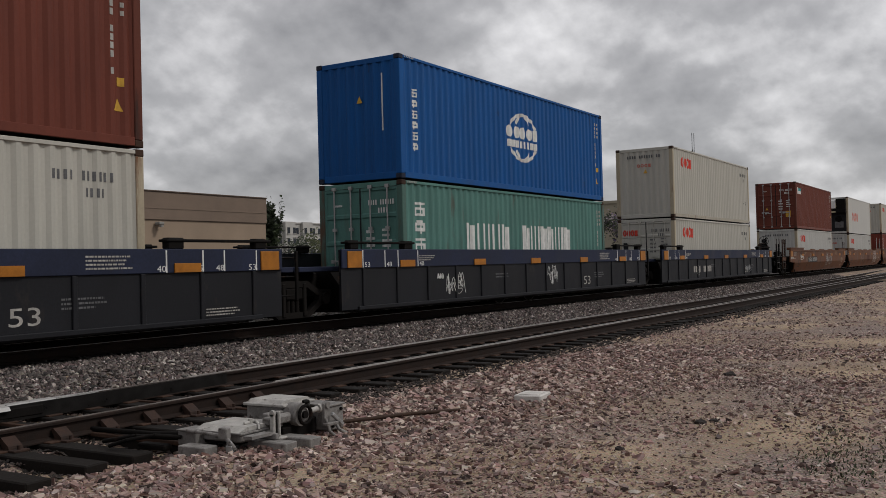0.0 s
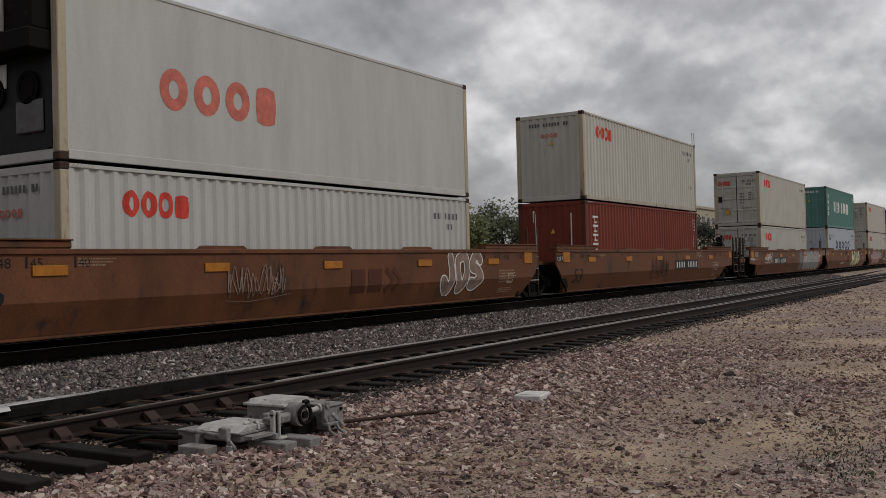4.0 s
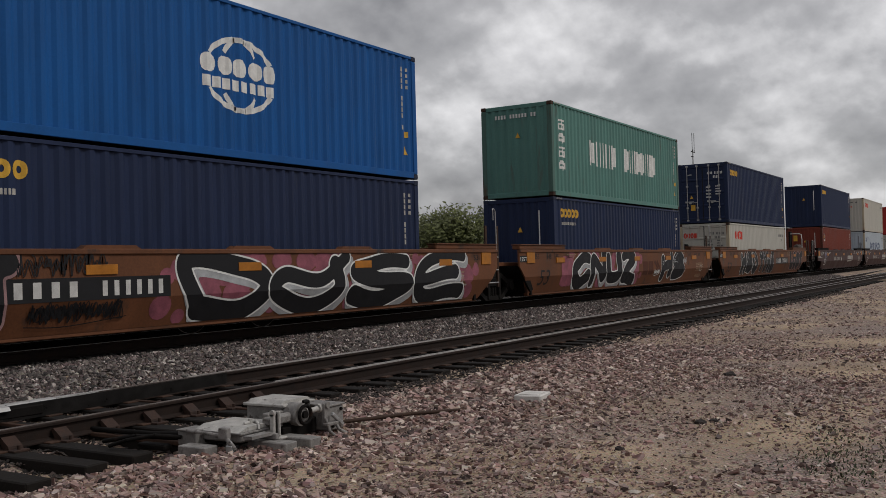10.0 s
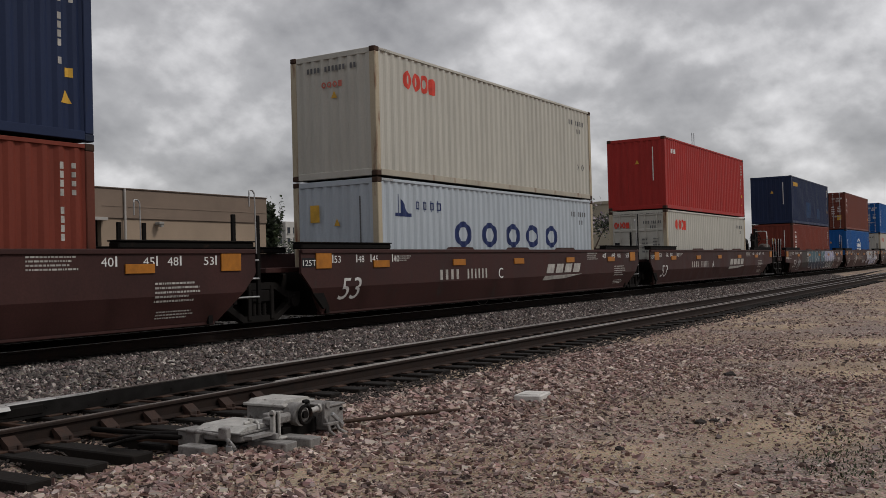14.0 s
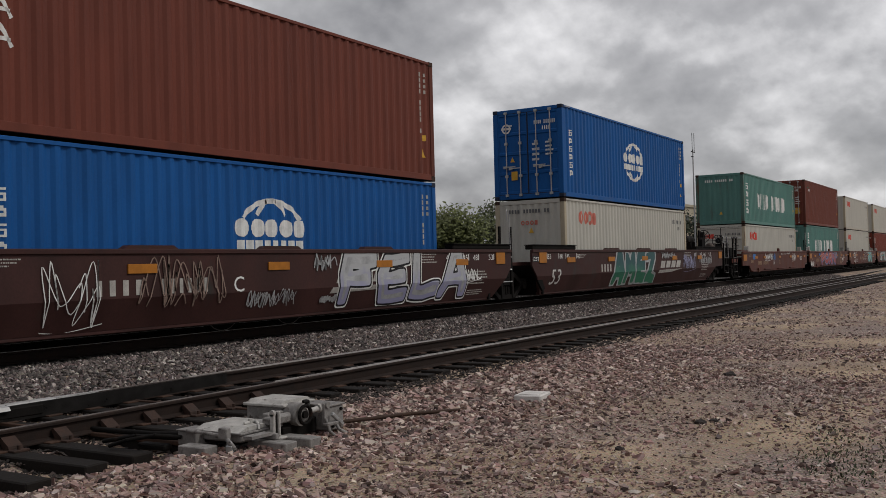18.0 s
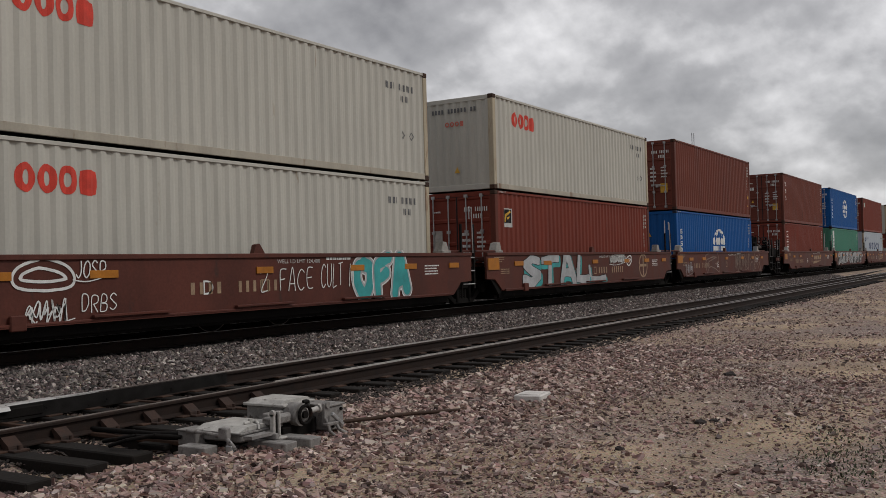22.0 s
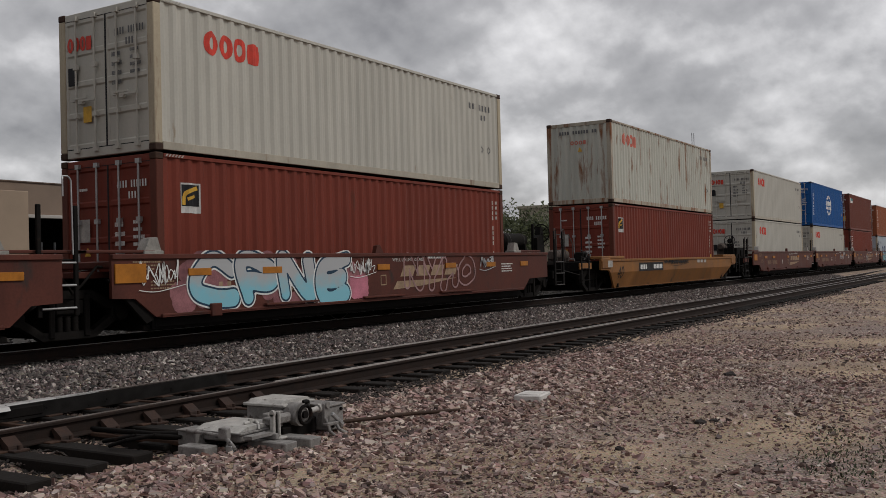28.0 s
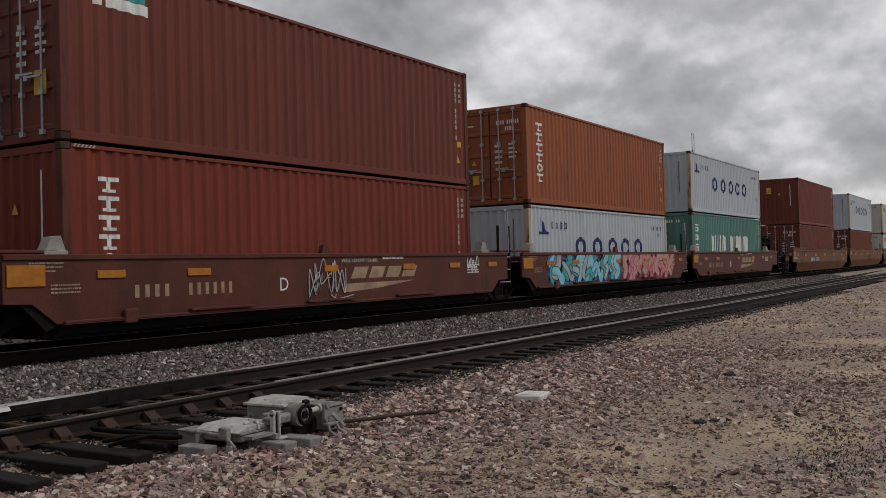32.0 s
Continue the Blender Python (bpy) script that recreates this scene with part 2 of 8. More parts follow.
def fade(a, b, z0, z1):
    """One spray colour misted over another, from the foot of a piece to its head."""
    name = "%s_over_%s_spray_%.1f" % (a, b, z0)
    if name in MATS:
        return MATS[name]
    mat = bpy.data.materials.new(name)
    mat.use_nodes = True
    n, l = mat.node_tree.nodes, mat.node_tree.links
    bs = n["Principled BSDF"]
    cols = [SPRAY[k].node_tree.nodes["Color Ramp"].color_ramp.elements for k in (a, b)]
    co = n.new("ShaderNodeTexCoord")
    sp = n.new("ShaderNodeSeparateXYZ")
    l.new(co.outputs["Object"], sp.inputs[0])
    t = n.new("ShaderNodeTexNoise")
    t.inputs["Scale"].default_value, t.inputs["Detail"].default_value = 4.0, 6
    l.new(co.outputs["Object"], t.inputs["Vector"])
    mr = n.new("ShaderNodeMapRange")
    mr.inputs["From Min"].default_value, mr.inputs["From Max"].default_value = z0, z1
    l.new(sp.outputs[2], mr.inputs["Value"])
    ad = n.new("ShaderNodeMath")
    ad.operation = "MULTIPLY_ADD"
    l.new(t.outputs[0], ad.inputs[0])
    ad.inputs[1].default_value = 0.7
    l.new(mr.outputs[0], ad.inputs[2])
    r = n.new("ShaderNodeValToRGB")
    e = r.color_ramp.elements
    e[0].position, e[1].position = 0.62, 1.02
    e[0].color = [(p + q) / 2 for p, q in zip(cols[1][0].color, cols[1][1].color)]
    e[1].color = [(p + q) / 2 for p, q in zip(cols[0][0].color, cols[0][1].color)]
    l.new(ad.outputs[0], r.inputs[0])
    l.new(r.outputs[0], bs.inputs["Base Color"])
    bs.inputs["Roughness"].default_value = 0.55
    MATS[name] = mat
    return mat


# ------------------------------------------------------------------ mesh tools
class Geo:
    """Gathers vertices and faces of one mesh."""

    def __init__(self):
        self.v, self.f, self.s = [], [], []

    def add(self, verts, faces, smooth=False):
        o = len(self.v)
        self.v.extend(tuple(p) for p in verts)
        self.f.extend(tuple(i + o for i in q) for q in faces)
        self.s.extend([smooth] * len(faces))
        return self

    def box(self, x0, x1, y0, y1, z0, z1, c=0.0):
        """A box, its edges cut off by c."""
        if c <= 0:
            p = [(x, y, z) for x in (x0, x1) for y in (y0, y1) for z in (z0, z1)]
            return self.add(p, [(0, 1, 3, 2), (4, 6, 7, 5), (0, 4, 5, 1), (2, 3, 7, 6), (0, 2, 6, 4), (1, 5, 7, 3)])
        c = min(c, 0.49 * min(abs(x1 - x0), abs(y1 - y0), abs(z1 - z0)))
        bm = bmesh.new()
        bmesh.ops.create_cube(bm, size=1.0)
        for w in bm.verts:
            w.co = ((x0 + x1) / 2 + w.co.x * (x1 - x0), (y0 + y1) / 2 + w.co.y * (y1 - y0), (z0 + z1) / 2 + w.co.z * (z1 - z0))
        bmesh.ops.bevel(bm, geom=bm.edges[:], offset=c, segments=1, affect="EDGES")
        bm.verts.index_update()
        self.add([w.co[:] for w in bm.verts], [[w.index for w in q.verts] for q in bm.faces])
        bm.free()
        return self

    def prism(self, pts, y0, y1, axis="y"):
        """A polygon, in x and z, pushed from y0 to y1 (axis 'x': in y and z, from x0 to x1; 'z': in x and y)."""
        k = len(pts)

        def at(p, d):
            return (p[0], d, p[1]) if axis == "y" else (d, p[0], p[1]) if axis == "x" else (p[0], p[1], d)
        v = [at(p, y0) for p in pts] + [at(p, y1) for p in pts]
        f = [tuple(range(k)), tuple(range(2 * k - 1, k - 1, -1))]
        f += [(i, i + k, (i + 1) % k + k, (i + 1) % k) for i in range(k)]
        return self.add(v, f)

    def cyl(self, a, b, r, n=12, r2=None, cap=True, smooth=True):
        a, b = Vector(a), Vector(b)
        r2 = r if r2 is None else r2
        d = (b - a).normalized()
        u = d.orthogonal().normalized()
        w = d.cross(u)
        ring = [(math.cos(6.283185 * i / n), math.sin(6.283185 * i / n)) for i in range(n)]
        v = [a + (u * p + w * q) * r for p, q in ring] + [b + (u * p + w * q) * r2 for p, q in ring]
        self.add(v, [(i, (i + 1) % n, (i + 1) % n + n, i + n) for i in range(n)], smooth)
        if cap:
            self.add(v[:n], [tuple(range(n - 1, -1, -1))])
            self.add(v[n:], [tuple(range(n))])
        return self

    def tube(self, pts, r, n=6):
        for a, b in zip(pts[:-1], pts[1:]):
            self.cyl(a, b, r, n)
        return self

    def ring(self, c, r, t, n=18, axis=1):
        """A round rod bent to a ring, about the axis given."""
        p = []
        for i in range(n + 1):
            a = 6.283185 * i / n
            q = [0, 0, 0]
            q[(axis + 1) % 3], q[(axis + 2) % 3] = math.cos(a) * r, math.sin(a) * r
            p.append(Vector(c) + Vector(q))
        return self.tube(p, t, 5)

    def flip(self):
        self.v = [(x, -y, z) for x, y, z in self.v]
        self.f = [tuple(reversed(q)) for q in self.f]
        return self

    def mesh(self, name):
        me = bpy.data.meshes.new(name)
        me.from_pydata(self.v, [], self.f)
        me.polygons.foreach_set("use_smooth", self.s)
        me.update()
        return me


SHAPES, MESHES = {}, {}
SMALL = ("stencil", "graffiti", "crown", "blossom")      # too fine to pick apart


def part(name, key, make, material, parent, label="", at=None):
    """One mesh under a thing or a part. Alike pieces share the mesh under their key."""
    k = (key, material.name)
    if k not in MESHES:
        if key not in SHAPES:
            SHAPES[key] = make().mesh(key)
            me = SHAPES[key]
        else:
            me = SHAPES[key].copy()
            me.materials.clear()
        me.materials.append(material)
        MESHES[k] = me
    ob = new(name, MESHES[k])
    ob.parent = parent
    if at is not None:
        ob.matrix_basis = at
    if label:
        ob["label"] = label
    if name in SMALL:
        ob["kind"] = "stuff"
    return ob


 
def pieces(shape):
    """The separate outlines of a flat shape."""
    v, f = shape
    root = list(range(len(v)))

    def find(i):
        while root[i] != i:
            root[i] = root[root[i]]
            i = root[i]
        return i
    for q in f:
        for i in q[1:]:
            root[find(i)] = find(q[0])
    sets = {}
    for q in f:
        sets.setdefault(find(q[0]), []).append(q)
    out = []
    for qs in sets.values():
        ids = sorted({i for q in qs for i in q})
        m = {i: k for k, i in enumerate(ids)}
        out.append(([v[i] for i in ids], [tuple(m[i] for i in q) for q in qs]))
    return out


def thing(name, label, category, group="", kind=""):
    return tagged(new(name), label, category, group, kind)


# flat shapes in x and z, laid on a side
GLYPHS = {}


def glyph_mesh(text, offset=0.0, shear=0.0):
    """Built-in font outlines as triangles in x and z, in a box of about one."""
    if (text, offset, shear) in GLYPHS:
        return GLYPHS[text, offset, shear]
    cu = bpy.data.curves.new("lettering", "FONT")
    cu.body, cu.offset, cu.shear, cu.resolution_u = text, offset, shear, 3
    cu.fill_mode = "FRONT"
    ob = bpy.data.objects.new("lettering", cu)
    scene.collection.objects.link(ob)
    bpy.context.view_layer.update()
    me = bpy.data.meshes.new_from_object(ob.evaluated_get(bpy.context.evaluated_depsgraph_get()))
    v = [(p.co.x, p.co.y) for p in me.vertices]
    f = [tuple(q.vertices) for q in me.polygons]
    bpy.data.objects.remove(ob)
    bpy.data.curves.remove(cu)
    bpy.data.meshes.remove(me)
    GLYPHS[text, offset, shear] = v, f
    return v, f


def fit_flat(v, x0, x1, z0, z1, box=None):
    xs, zs = [p[0] for p in v], [p[1] for p in v]
    a, b, c, d = box or (min(xs), max(xs), min(zs), max(zs))
    return [(x0 + (p[0] - a) / (b - a) * (x1 - x0), z0 + (p[1] - c) / (d - c) * (z1 - z0)) for p in v], (a, b, c, d)


def rect(x0, x1, z0, z1):
    return [(x0, z0), (x1, z0), (x1, z1), (x0, z1)], [(0, 1, 2, 3)]


def blob(x0, x1, z0, z1, n=14, p=2.6):
    """A rounded block."""
    v = []
    for i in range(n):
        a = 6.283185 * (i + 0.5) / n
        c, s = math.cos(a), math.sin(a)
        k = (abs(c) ** p + abs(s) ** p) ** (-1 / p)
        v.append(((x0 + x1) / 2 + c * k * (x1 - x0) / 2, (z0 + z1) / 2 + s * k * (z1 - z0) / 2))
    return v, [tuple(range(n))]


def arc(cx, cz, rx, rz, w, a0, a1, n=16):
    v, f = [], []
    for i in range(n + 1):
        a = radians(a0 + (a1 - a0) * i / n)
        c, s = math.cos(a), math.sin(a)
        v += [(cx + c * rx, cz + s * rz), (cx + c * (rx - w), cz + s * (rz - w))]
        if i:
            k = 2 * i
            f.append((k - 2, k - 1, k + 1, k))
    return v, f


def merge(*parts_):
    v, f = [], []
    for pv, pf in parts_:
        o = len(v)
        v += pv
        f += [tuple(i + o for i in q) for q in pf]
    return v, f


def stack(*parts_):
    """Like merge, each piece a hair in front of the one before."""
    v, f = [], []
    for k, (pv, pf) in enumerate(parts_):
        o = len(v)
        v += [(p[0], p[1], 0.0001 * k + (p[2] if len(p) > 2 else 0.0)) for p in pv]
        f += [tuple(i + o for i in q) for q in pf]
    return v, f


def ribbon(pts, w):
    """A brush stroke along points in x and z."""
    v, f = [], []
    for i, p in enumerate(pts):
        a, b = Vector(pts[max(0, i - 1)]), Vector(pts[min(len(pts) - 1, i + 1)])
        d = (b - a)
        d = d.normalized() if d.length > 1e-6 else Vector((1, 0))
        q = Vector((-d.y, d.x)) * w / 2
        v += [tuple(Vector(p) + q), tuple(Vector(p) - q)]
        if i:
            k = 2 * i
            f.append((k - 2, k - 1, k + 1, k))
    return v, f

# ------------------------------------------------------------------ containers
CL, CW, HC, STD = 12.192, 2.438, 2.896, 2.591
PITCH, DEEP = 0.278, 0.036


def creases(x0, x1, start, pitch=PITCH):
    k, out = 0, []
    while True:
        for d in (0.0, 0.070, 0.139, 0.209):
            x = start + k * pitch + d * pitch / PITCH
            if x >= x1:
                return out
            if x > x0:
                out.append(x)
        k += 1


def dent(x, start, pitch=PITCH):
    """How far the corrugated sheet lies behind its outer face."""
    u = ((x - start) % pitch) / pitch * PITCH
    if u < 0.070:
        return 0.0
    if u < 0.139:
        return DEEP * (u - 0.070) / 0.069
    if u < 0.209:
        return DEEP
    return DEEP * (0.278 - u) / 0.069


X0 = -5.93


def sheet_side(h):
    g = Geo()
    xs = [-5.95, *creases(-5.94, 5.94, X0), 5.95]
    ys = [-1.205 + (0 if i in (0, len(xs) - 1) else dent(x + 1e-5, X0)) for i, x in enumerate(xs)]
    z0, z1 = 0.15, h - 0.07
    v = [(x, y, z) for x, y in zip(xs, ys) for z in (z0, z1)]
    g.add(v, [(2 * i, 2 * i + 2, 2 * i + 3, 2 * i + 1) for i in range(len(xs) - 1)])
    return g


def sheet_end(h):
    g = Geo()
    ys = [-1.06, *creases(-1.05, 1.05, -1.04, 0.26), 1.06]
    xs = [-6.075 + (0 if i in (0, len(ys) - 1) else dent(y + 1e-5, -1.04, 0.26)) for i, y in enumerate(ys)]
    v = [(x, y, z) for x, y in zip(xs, ys) for z in (0.16, h - 0.11)]
    g.add(v, [(2 * i + 1, 2 * i + 3, 2 * i + 2, 2 * i) for i in range(len(ys) - 1)])
    return g


def roof_sheet(h):
    g = Geo()
    xs = [-5.95, *creases(-5.94, 5.94, X0), 5.95]
    zs = [h - 0.02 - (0 if i in (0, len(xs) - 1) else dent(x + 1e-5, X0) * 0.6) for i, x in enumerate(xs)]
    v = [(x, y, z) for x, z in zip(xs, zs) for y in (-1.16, 1.16)]
    g.add(v, [(2 * i, 2 * i + 2, 2 * i + 3, 2 * i + 1) for i in range(len(xs) - 1)])
    return g


def door_leaf(h):
    """One pressed door leaf about its own middle, facing -x: a folded sheet in a flat border."""
    g = Geo()
    z0, z1, w = 0.17, h - 0.13, 0.555
    prof = [(z0, 0.0)]
    k = 4
    for i in range(k):
        a = z0 + 0.07 + (z1 - z0 - 0.07) * i / k
        b = z0 + (z1 - z0 - 0.07) * (i + 1) / k
        prof += [(a, 0.0), (a + 0.03, 0.026), (b - 0.03, 0.026), (b, 0.0)]
    prof.append((z1, 0.0))
    ys = [-w, -w + 0.06, -w + 0.085, w - 0.085, w - 0.06, w]
    v = [(d if 1 < j < 4 else 0.0, y, z) for z, d in prof for j, y in enumerate(ys)]
    m = len(ys)
    g.add(v, [(r * m + j + 1, r * m + j, (r + 1) * m + j, (r + 1) * m + j + 1) for r in range(len(prof) - 1) for j in range(m - 1)])
    o = [(0.0, -w, z0), (0.0, w, z0), (0.0, w, z1), (0.0, -w, z1)]
    return g.add(o + [(0.05, y, z) for _, y, z in o], [(0, 1, 5, 4), (1, 2, 6, 5), (2, 3, 7, 6), (3, 0, 4, 7), (4, 5, 6, 7)])


def bar_rod(h):
    g = Geo().cyl((-0.035, 0, 0.12), (-0.035, 0, h - 0.08), 0.019, 8)
    for z in (0.14, 0.75, h * 0.62, h - 0.12):
        g.box(-0.06, 0.0, -0.05, 0.05, z - 0.04, z + 0.04)
    return g


def bar_handle():
    g = Geo().box(-0.075, -0.05, -0.02, 0.38, -0.016, 0.016)
    return g.box(-0.07, 0.0, 0.30, 0.40, -0.05, 0.03)


KNEE, SLOPE = 0.72, 0.40       # a well car's side leans in below its knee


def lay(shape, h_y=-1.205, start=X0, bend=True, knee=False):
    """A flat shape laid on the near side, following the corrugation."""
    v, f = shape
    bm = bmesh.new()
    vs = [bm.verts.new((p[0], -p[2] if len(p) > 2 else 0.0, p[1])) for p in v]
    for q in f:
        try:
            bm.faces.new([vs[i] for i in q])
        except ValueError:
            pass
    if bend:
        xs = [p[0] for p in v]
        for x in creases(min(xs), max(xs), start):
            bmesh.ops.bisect_plane(bm, geom=bm.verts[:] + bm.edges[:] + bm.faces[:], plane_co=(x, 0, 0), plane_no=(1, 0, 0), dist=1e-4)
    if knee and min(p[1] for p in v) < KNEE < max(p[1] for p in v):
        bmesh.ops.bisect_plane(bm, geom=bm.verts[:] + bm.edges[:] + bm.faces[:], plane_co=(0, 0, KNEE), plane_no=(0, 0, 1), dist=1e-4)
    for w in bm.verts:
        w.co.y += h_y - 0.005 + (dent(w.co.x + 1e-5, start) if bend else 0.0) + (max(0.0, KNEE - w.co.z) * SLOPE if knee else 0.0)
    bmesh.ops.recalc_face_normals(bm, faces=bm.faces[:])
    bm.normal_update()
    bad = [q for q in bm.faces if q.normal.y > 0]
    if bad:
        bmesh.ops.reverse_faces(bm, faces=bad)
    bm.verts.index_update()
    g = Geo()
    g.add([w.co[:] for w in bm.verts], [[w.index for w in q.verts] for q in bm.faces])
    bm.free()
    return g


def on_end(shape, dx=-6.083):
    """A flat shape (its x is y here) on the end that faces -x; x runs from the far side to the near side."""
    v, f = shape
    g = Geo()
    g.add([(dx, -p[0], p[1]) for p in v], [tuple(reversed(q)) for q in f])
    return g


# emblems as plain shapes
def emblem_globe():
    c, z, r = 0.22, 0.60, 0.95
    up = [arc(c, z, r, 0.70, 0.10, 28, 152), arc(c, z, r, 0.70, 0.10, 208, 332),
          arc(c - 0.02, z, 0.52, 0.70, 0.09, 35, 145), arc(c - 0.02, z, 0.52, 0.70, 0.09, 215, 325)]
    up += [blob(c - 1.0 + i * 0.40, c - 0.64 + i * 0.40, z - 0.04, z + 0.30) for i in range(5)]
    up += [rect(c - 0.95 + i * 0.235, c - 0.77 + i * 0.235, z - 0.30, z - 0.10) for i in range(8)]
    return merge(*up)


def column(x0, x1, z0, z1, n, gap=0.25):
    """Square signs one under another, each in one piece."""
    s = (z1 - z0) / n
    out = []
    for i in range(n):
        a, b = z0 + i * s + gap * s / 2, z0 + (i + 1) * s - gap * s / 2
        w, d = x1 - x0, b - a
        xs = [x0, x0 + 0.16 * w, x0 + 0.42 * w, x0 + 0.60 * w, x0 + 0.84 * w, x1]
        zs = [a, a + 0.18 * d, a + 0.45 * d, a + 0.62 * d, a + 0.82 * d, b]
        v = [(x, z) for x in xs for z in zs]
        rows = ("#####", "#.#.#", "#####", "..#..", "#####") if i % 2 else ("..#..", "#####", "#.#.#", "#####", ".###.")
        f = [(c * 6 + r, (c + 1) * 6 + r, (c + 1) * 6 + r + 1, c * 6 + r + 1) for c in range(5) for r in range(5) if rows[r][c] == "#"]
        out.append((v, f))
    return merge(*out)



def row_bars(x0, x1, z0, z1, n, gap=0.28, skip=()):
    s = (x1 - x0) / n
    return merge(*[rect(x0 + i * s + gap * s / 2, x0 + (i + 1) * s - gap * s / 2, z0, z1) for i in range(n) if i not in skip])


def row_open(x0, x1, z0, z1, n, w, gap=0.18):
    """Open rounded rings in a row."""
    s = (x1 - x0) / n
    return merge(*[arc(x0 + (i + 0.5) * s, (z0 + z1) / 2, s * (1 - gap) / 2, (z1 - z0) / 2, w, 0, 360, 18) for i in range(n)])



def lines(x0, x1, z0, z1, n, seed=1, fill=0.45):
    """Lines of small illegible writing."""
    rnd = random.Random(seed)
    s, out = (z1 - z0) / n, []
    for i in range(n):
        x, zb = x0, z1 - (i + 1) * s
        end = x1 - rnd.random() * 0.3 * (x1 - x0)
        while x < end:
            w = (x1 - x0) * rnd.uniform(0.02, 0.085)
            out.append(rect(x, min(x + w, end + 0.001), zb, zb + s * fill))
            x += w + (x1 - x0) * 0.016
    return merge(*out)


def triangle(cx, z, s):
    return [(cx - s / 2, z), (cx + s / 2, z), (cx, z + s)], [(0, 1, 2)]


def container(label, colour, h, end="blank", marks=(), shade=None):
    """A forty-foot container, its base at the origin, its end facing -x as told."""
    smooth = end == "reefer"
    mat = PAINT[colour]
    frame_mat = PAINT["rustframe"] if shade else mat
    rail_mat = PAINT["creamrail"] if colour == "cream" else frame_mat
    post_mat = PAINT["rustframe"] if shade else PAINT["post"] if colour in ("cream", "bluewhite", "white", "rusty") else frame_mat
    post_mat = PAINT["greenpost"] if colour == "green" else PAINT["darkpost"] if colour in ("maroon", "brown") else post_mat
    root = thing("shipping_container", label, "container", "containers on the train")
    hk = "hc" if h > 2.7 else "std"
    pc = lambda n, k, mk, m=mat, lab="", at=None, par=root: part(n, k, mk, m, par, lab, at)
    turn = pose(0, 0, 0, 0, 0, 180)
    if smooth:
        def flat_side():
            g = Geo().box(-5.95, 5.95, -1.205, -1.17, 0.15, h - 0.07)
            return g
        for m in (None, turn):
            pc("side_panel", "flat_side_" + hk, flat_side, at=m)
    else:
        for m in (None, turn):
            pc("side_panel", "side_" + hk, lambda: sheet_side(h), at=m)
    pc("roof", "roof_" + hk, lambda: roof_sheet(h))
    pc("floor", "cfloor", lambda: Geo().box(-6.0, 6.0, -1.17, 1.17, 0.02, 0.14), STEEL_DARK)
    for sx in (-1, 1):
        for sy in (-1, 1):
            x, y = sx * 6.016, sy * 1.139
            pc("corner_post", "post_%s_%d_%d" % (hk, sx, sy), lambda: Geo().box(x - 0.08, x + 0.08, y - 0.08, y + 0.08, 0.118, h - 0.118, 0.012), post_mat)
            for z in (0.0, h - 0.118):
                pc("corner_casting", "cast_%s_%d_%d_%d" % (hk, sx, sy, z > 1), lambda: Geo().box(x - 0.089, x + 0.089, y - 0.081, y + 0.081, z, z + 0.118, 0.015), STEEL_RUST if colour not in ("blue", "navy") else CASTING)
    for sy in (-1, 1):
        y = sy * 1.19
        pc("top_rail", "trail_%s_%d" % (hk, sy), lambda: Geo().box(-5.93, 5.93, y - 0.03, y + 0.03, h - 0.08, h - 0.015, 0.006), frame_mat)
        pc("bottom_rail", "brail_%d" % sy, lambda: Geo().box(-5.93, 5.93, y - 0.028, y + 0.028, 0.02, 0.16, 0.006), rail_mat)
    for sx in (-1, 1):
        x = sx * 6.03
        pc("end_header", "ehead_%s_%d" % (hk, sx), lambda: Geo().box(x - 0.05, x + 0.05, -1.06, 1.06, h - 0.14, h - 0.012, 0.01), frame_mat)
        pc("end_sill", "esill_%d" % sx, lambda: Geo().box(x - 0.05, x + 0.05, -1.06, 1.06, 0.012, 0.17, 0.01), frame_mat)
    pc("end_panel", "end_" + hk, lambda: sheet_end(h), at=turn)
    rod_mat = STEEL_GALV if colour not in ("cream", "white") else mat
    if end == "door":
        def gasket():
            g = Geo().box(-6.079, -6.04, -0.020, 0.020, 0.17, h - 0.13)
            for y in (-1.085, 1.073):
                g.box(-6.079, -6.04, y, y + 0.012, 0.17, h - 0.13)
            return g.box(-6.079, -6.04, -1.06, 1.06, 0.160, 0.178).box(-6.079, -6.04, -1.06, 1.06, h - 0.142, h - 0.126)
        part("door_gasket", "gasket_" + hk, gasket, BLACK_MARK, root)
        for sy in (-1, 1):
            leaf = pc("door", "leaf_" + hk, lambda: door_leaf(h), at=pose(-6.075, sy * 0.53, 0))
            for d in (-0.27, 0.22):
                rod = part("locking_bar", "rod_" + hk, lambda: bar_rod(h), rod_mat, leaf, at=pose(0, d, 0))
                part("handle", "bar_handle", bar_handle, rod_mat, leaf, at=pose(0, d - (0.0 if d < 0 else 0.30), 1.0 + (0.05 if d > 0 else 0.0)))
        ink = GREY_MARK if colour in ("cream", "white", "rusty", "bluewhite") else WHITE
        part("stencil", "door_lines_" + hk, lambda: on_end(merge(row_bars(0.22, 0.98, h - 0.55, h - 0.43, 11, 0.5, (4,)), row_bars(0.50, 0.80, h - 0.74, h - 0.62, 4, 0.5), lines(0.16, 0.42, 1.2, 1.85, 4, 5),
                                                                 lines(-0.75, -0.5, h - 0.55, h - 0.45, 1, 9), lines(0.62, 0.9, 1.35, 1.85, 4, 6)), -6.083), ink, root)
        if colour in ("cream", "white"):
            part("data_plate", "door_black_" + hk, lambda: on_end(rect(-0.99, -0.75, 1.30, 1.62), -6.084), BLACK_MARK, root)
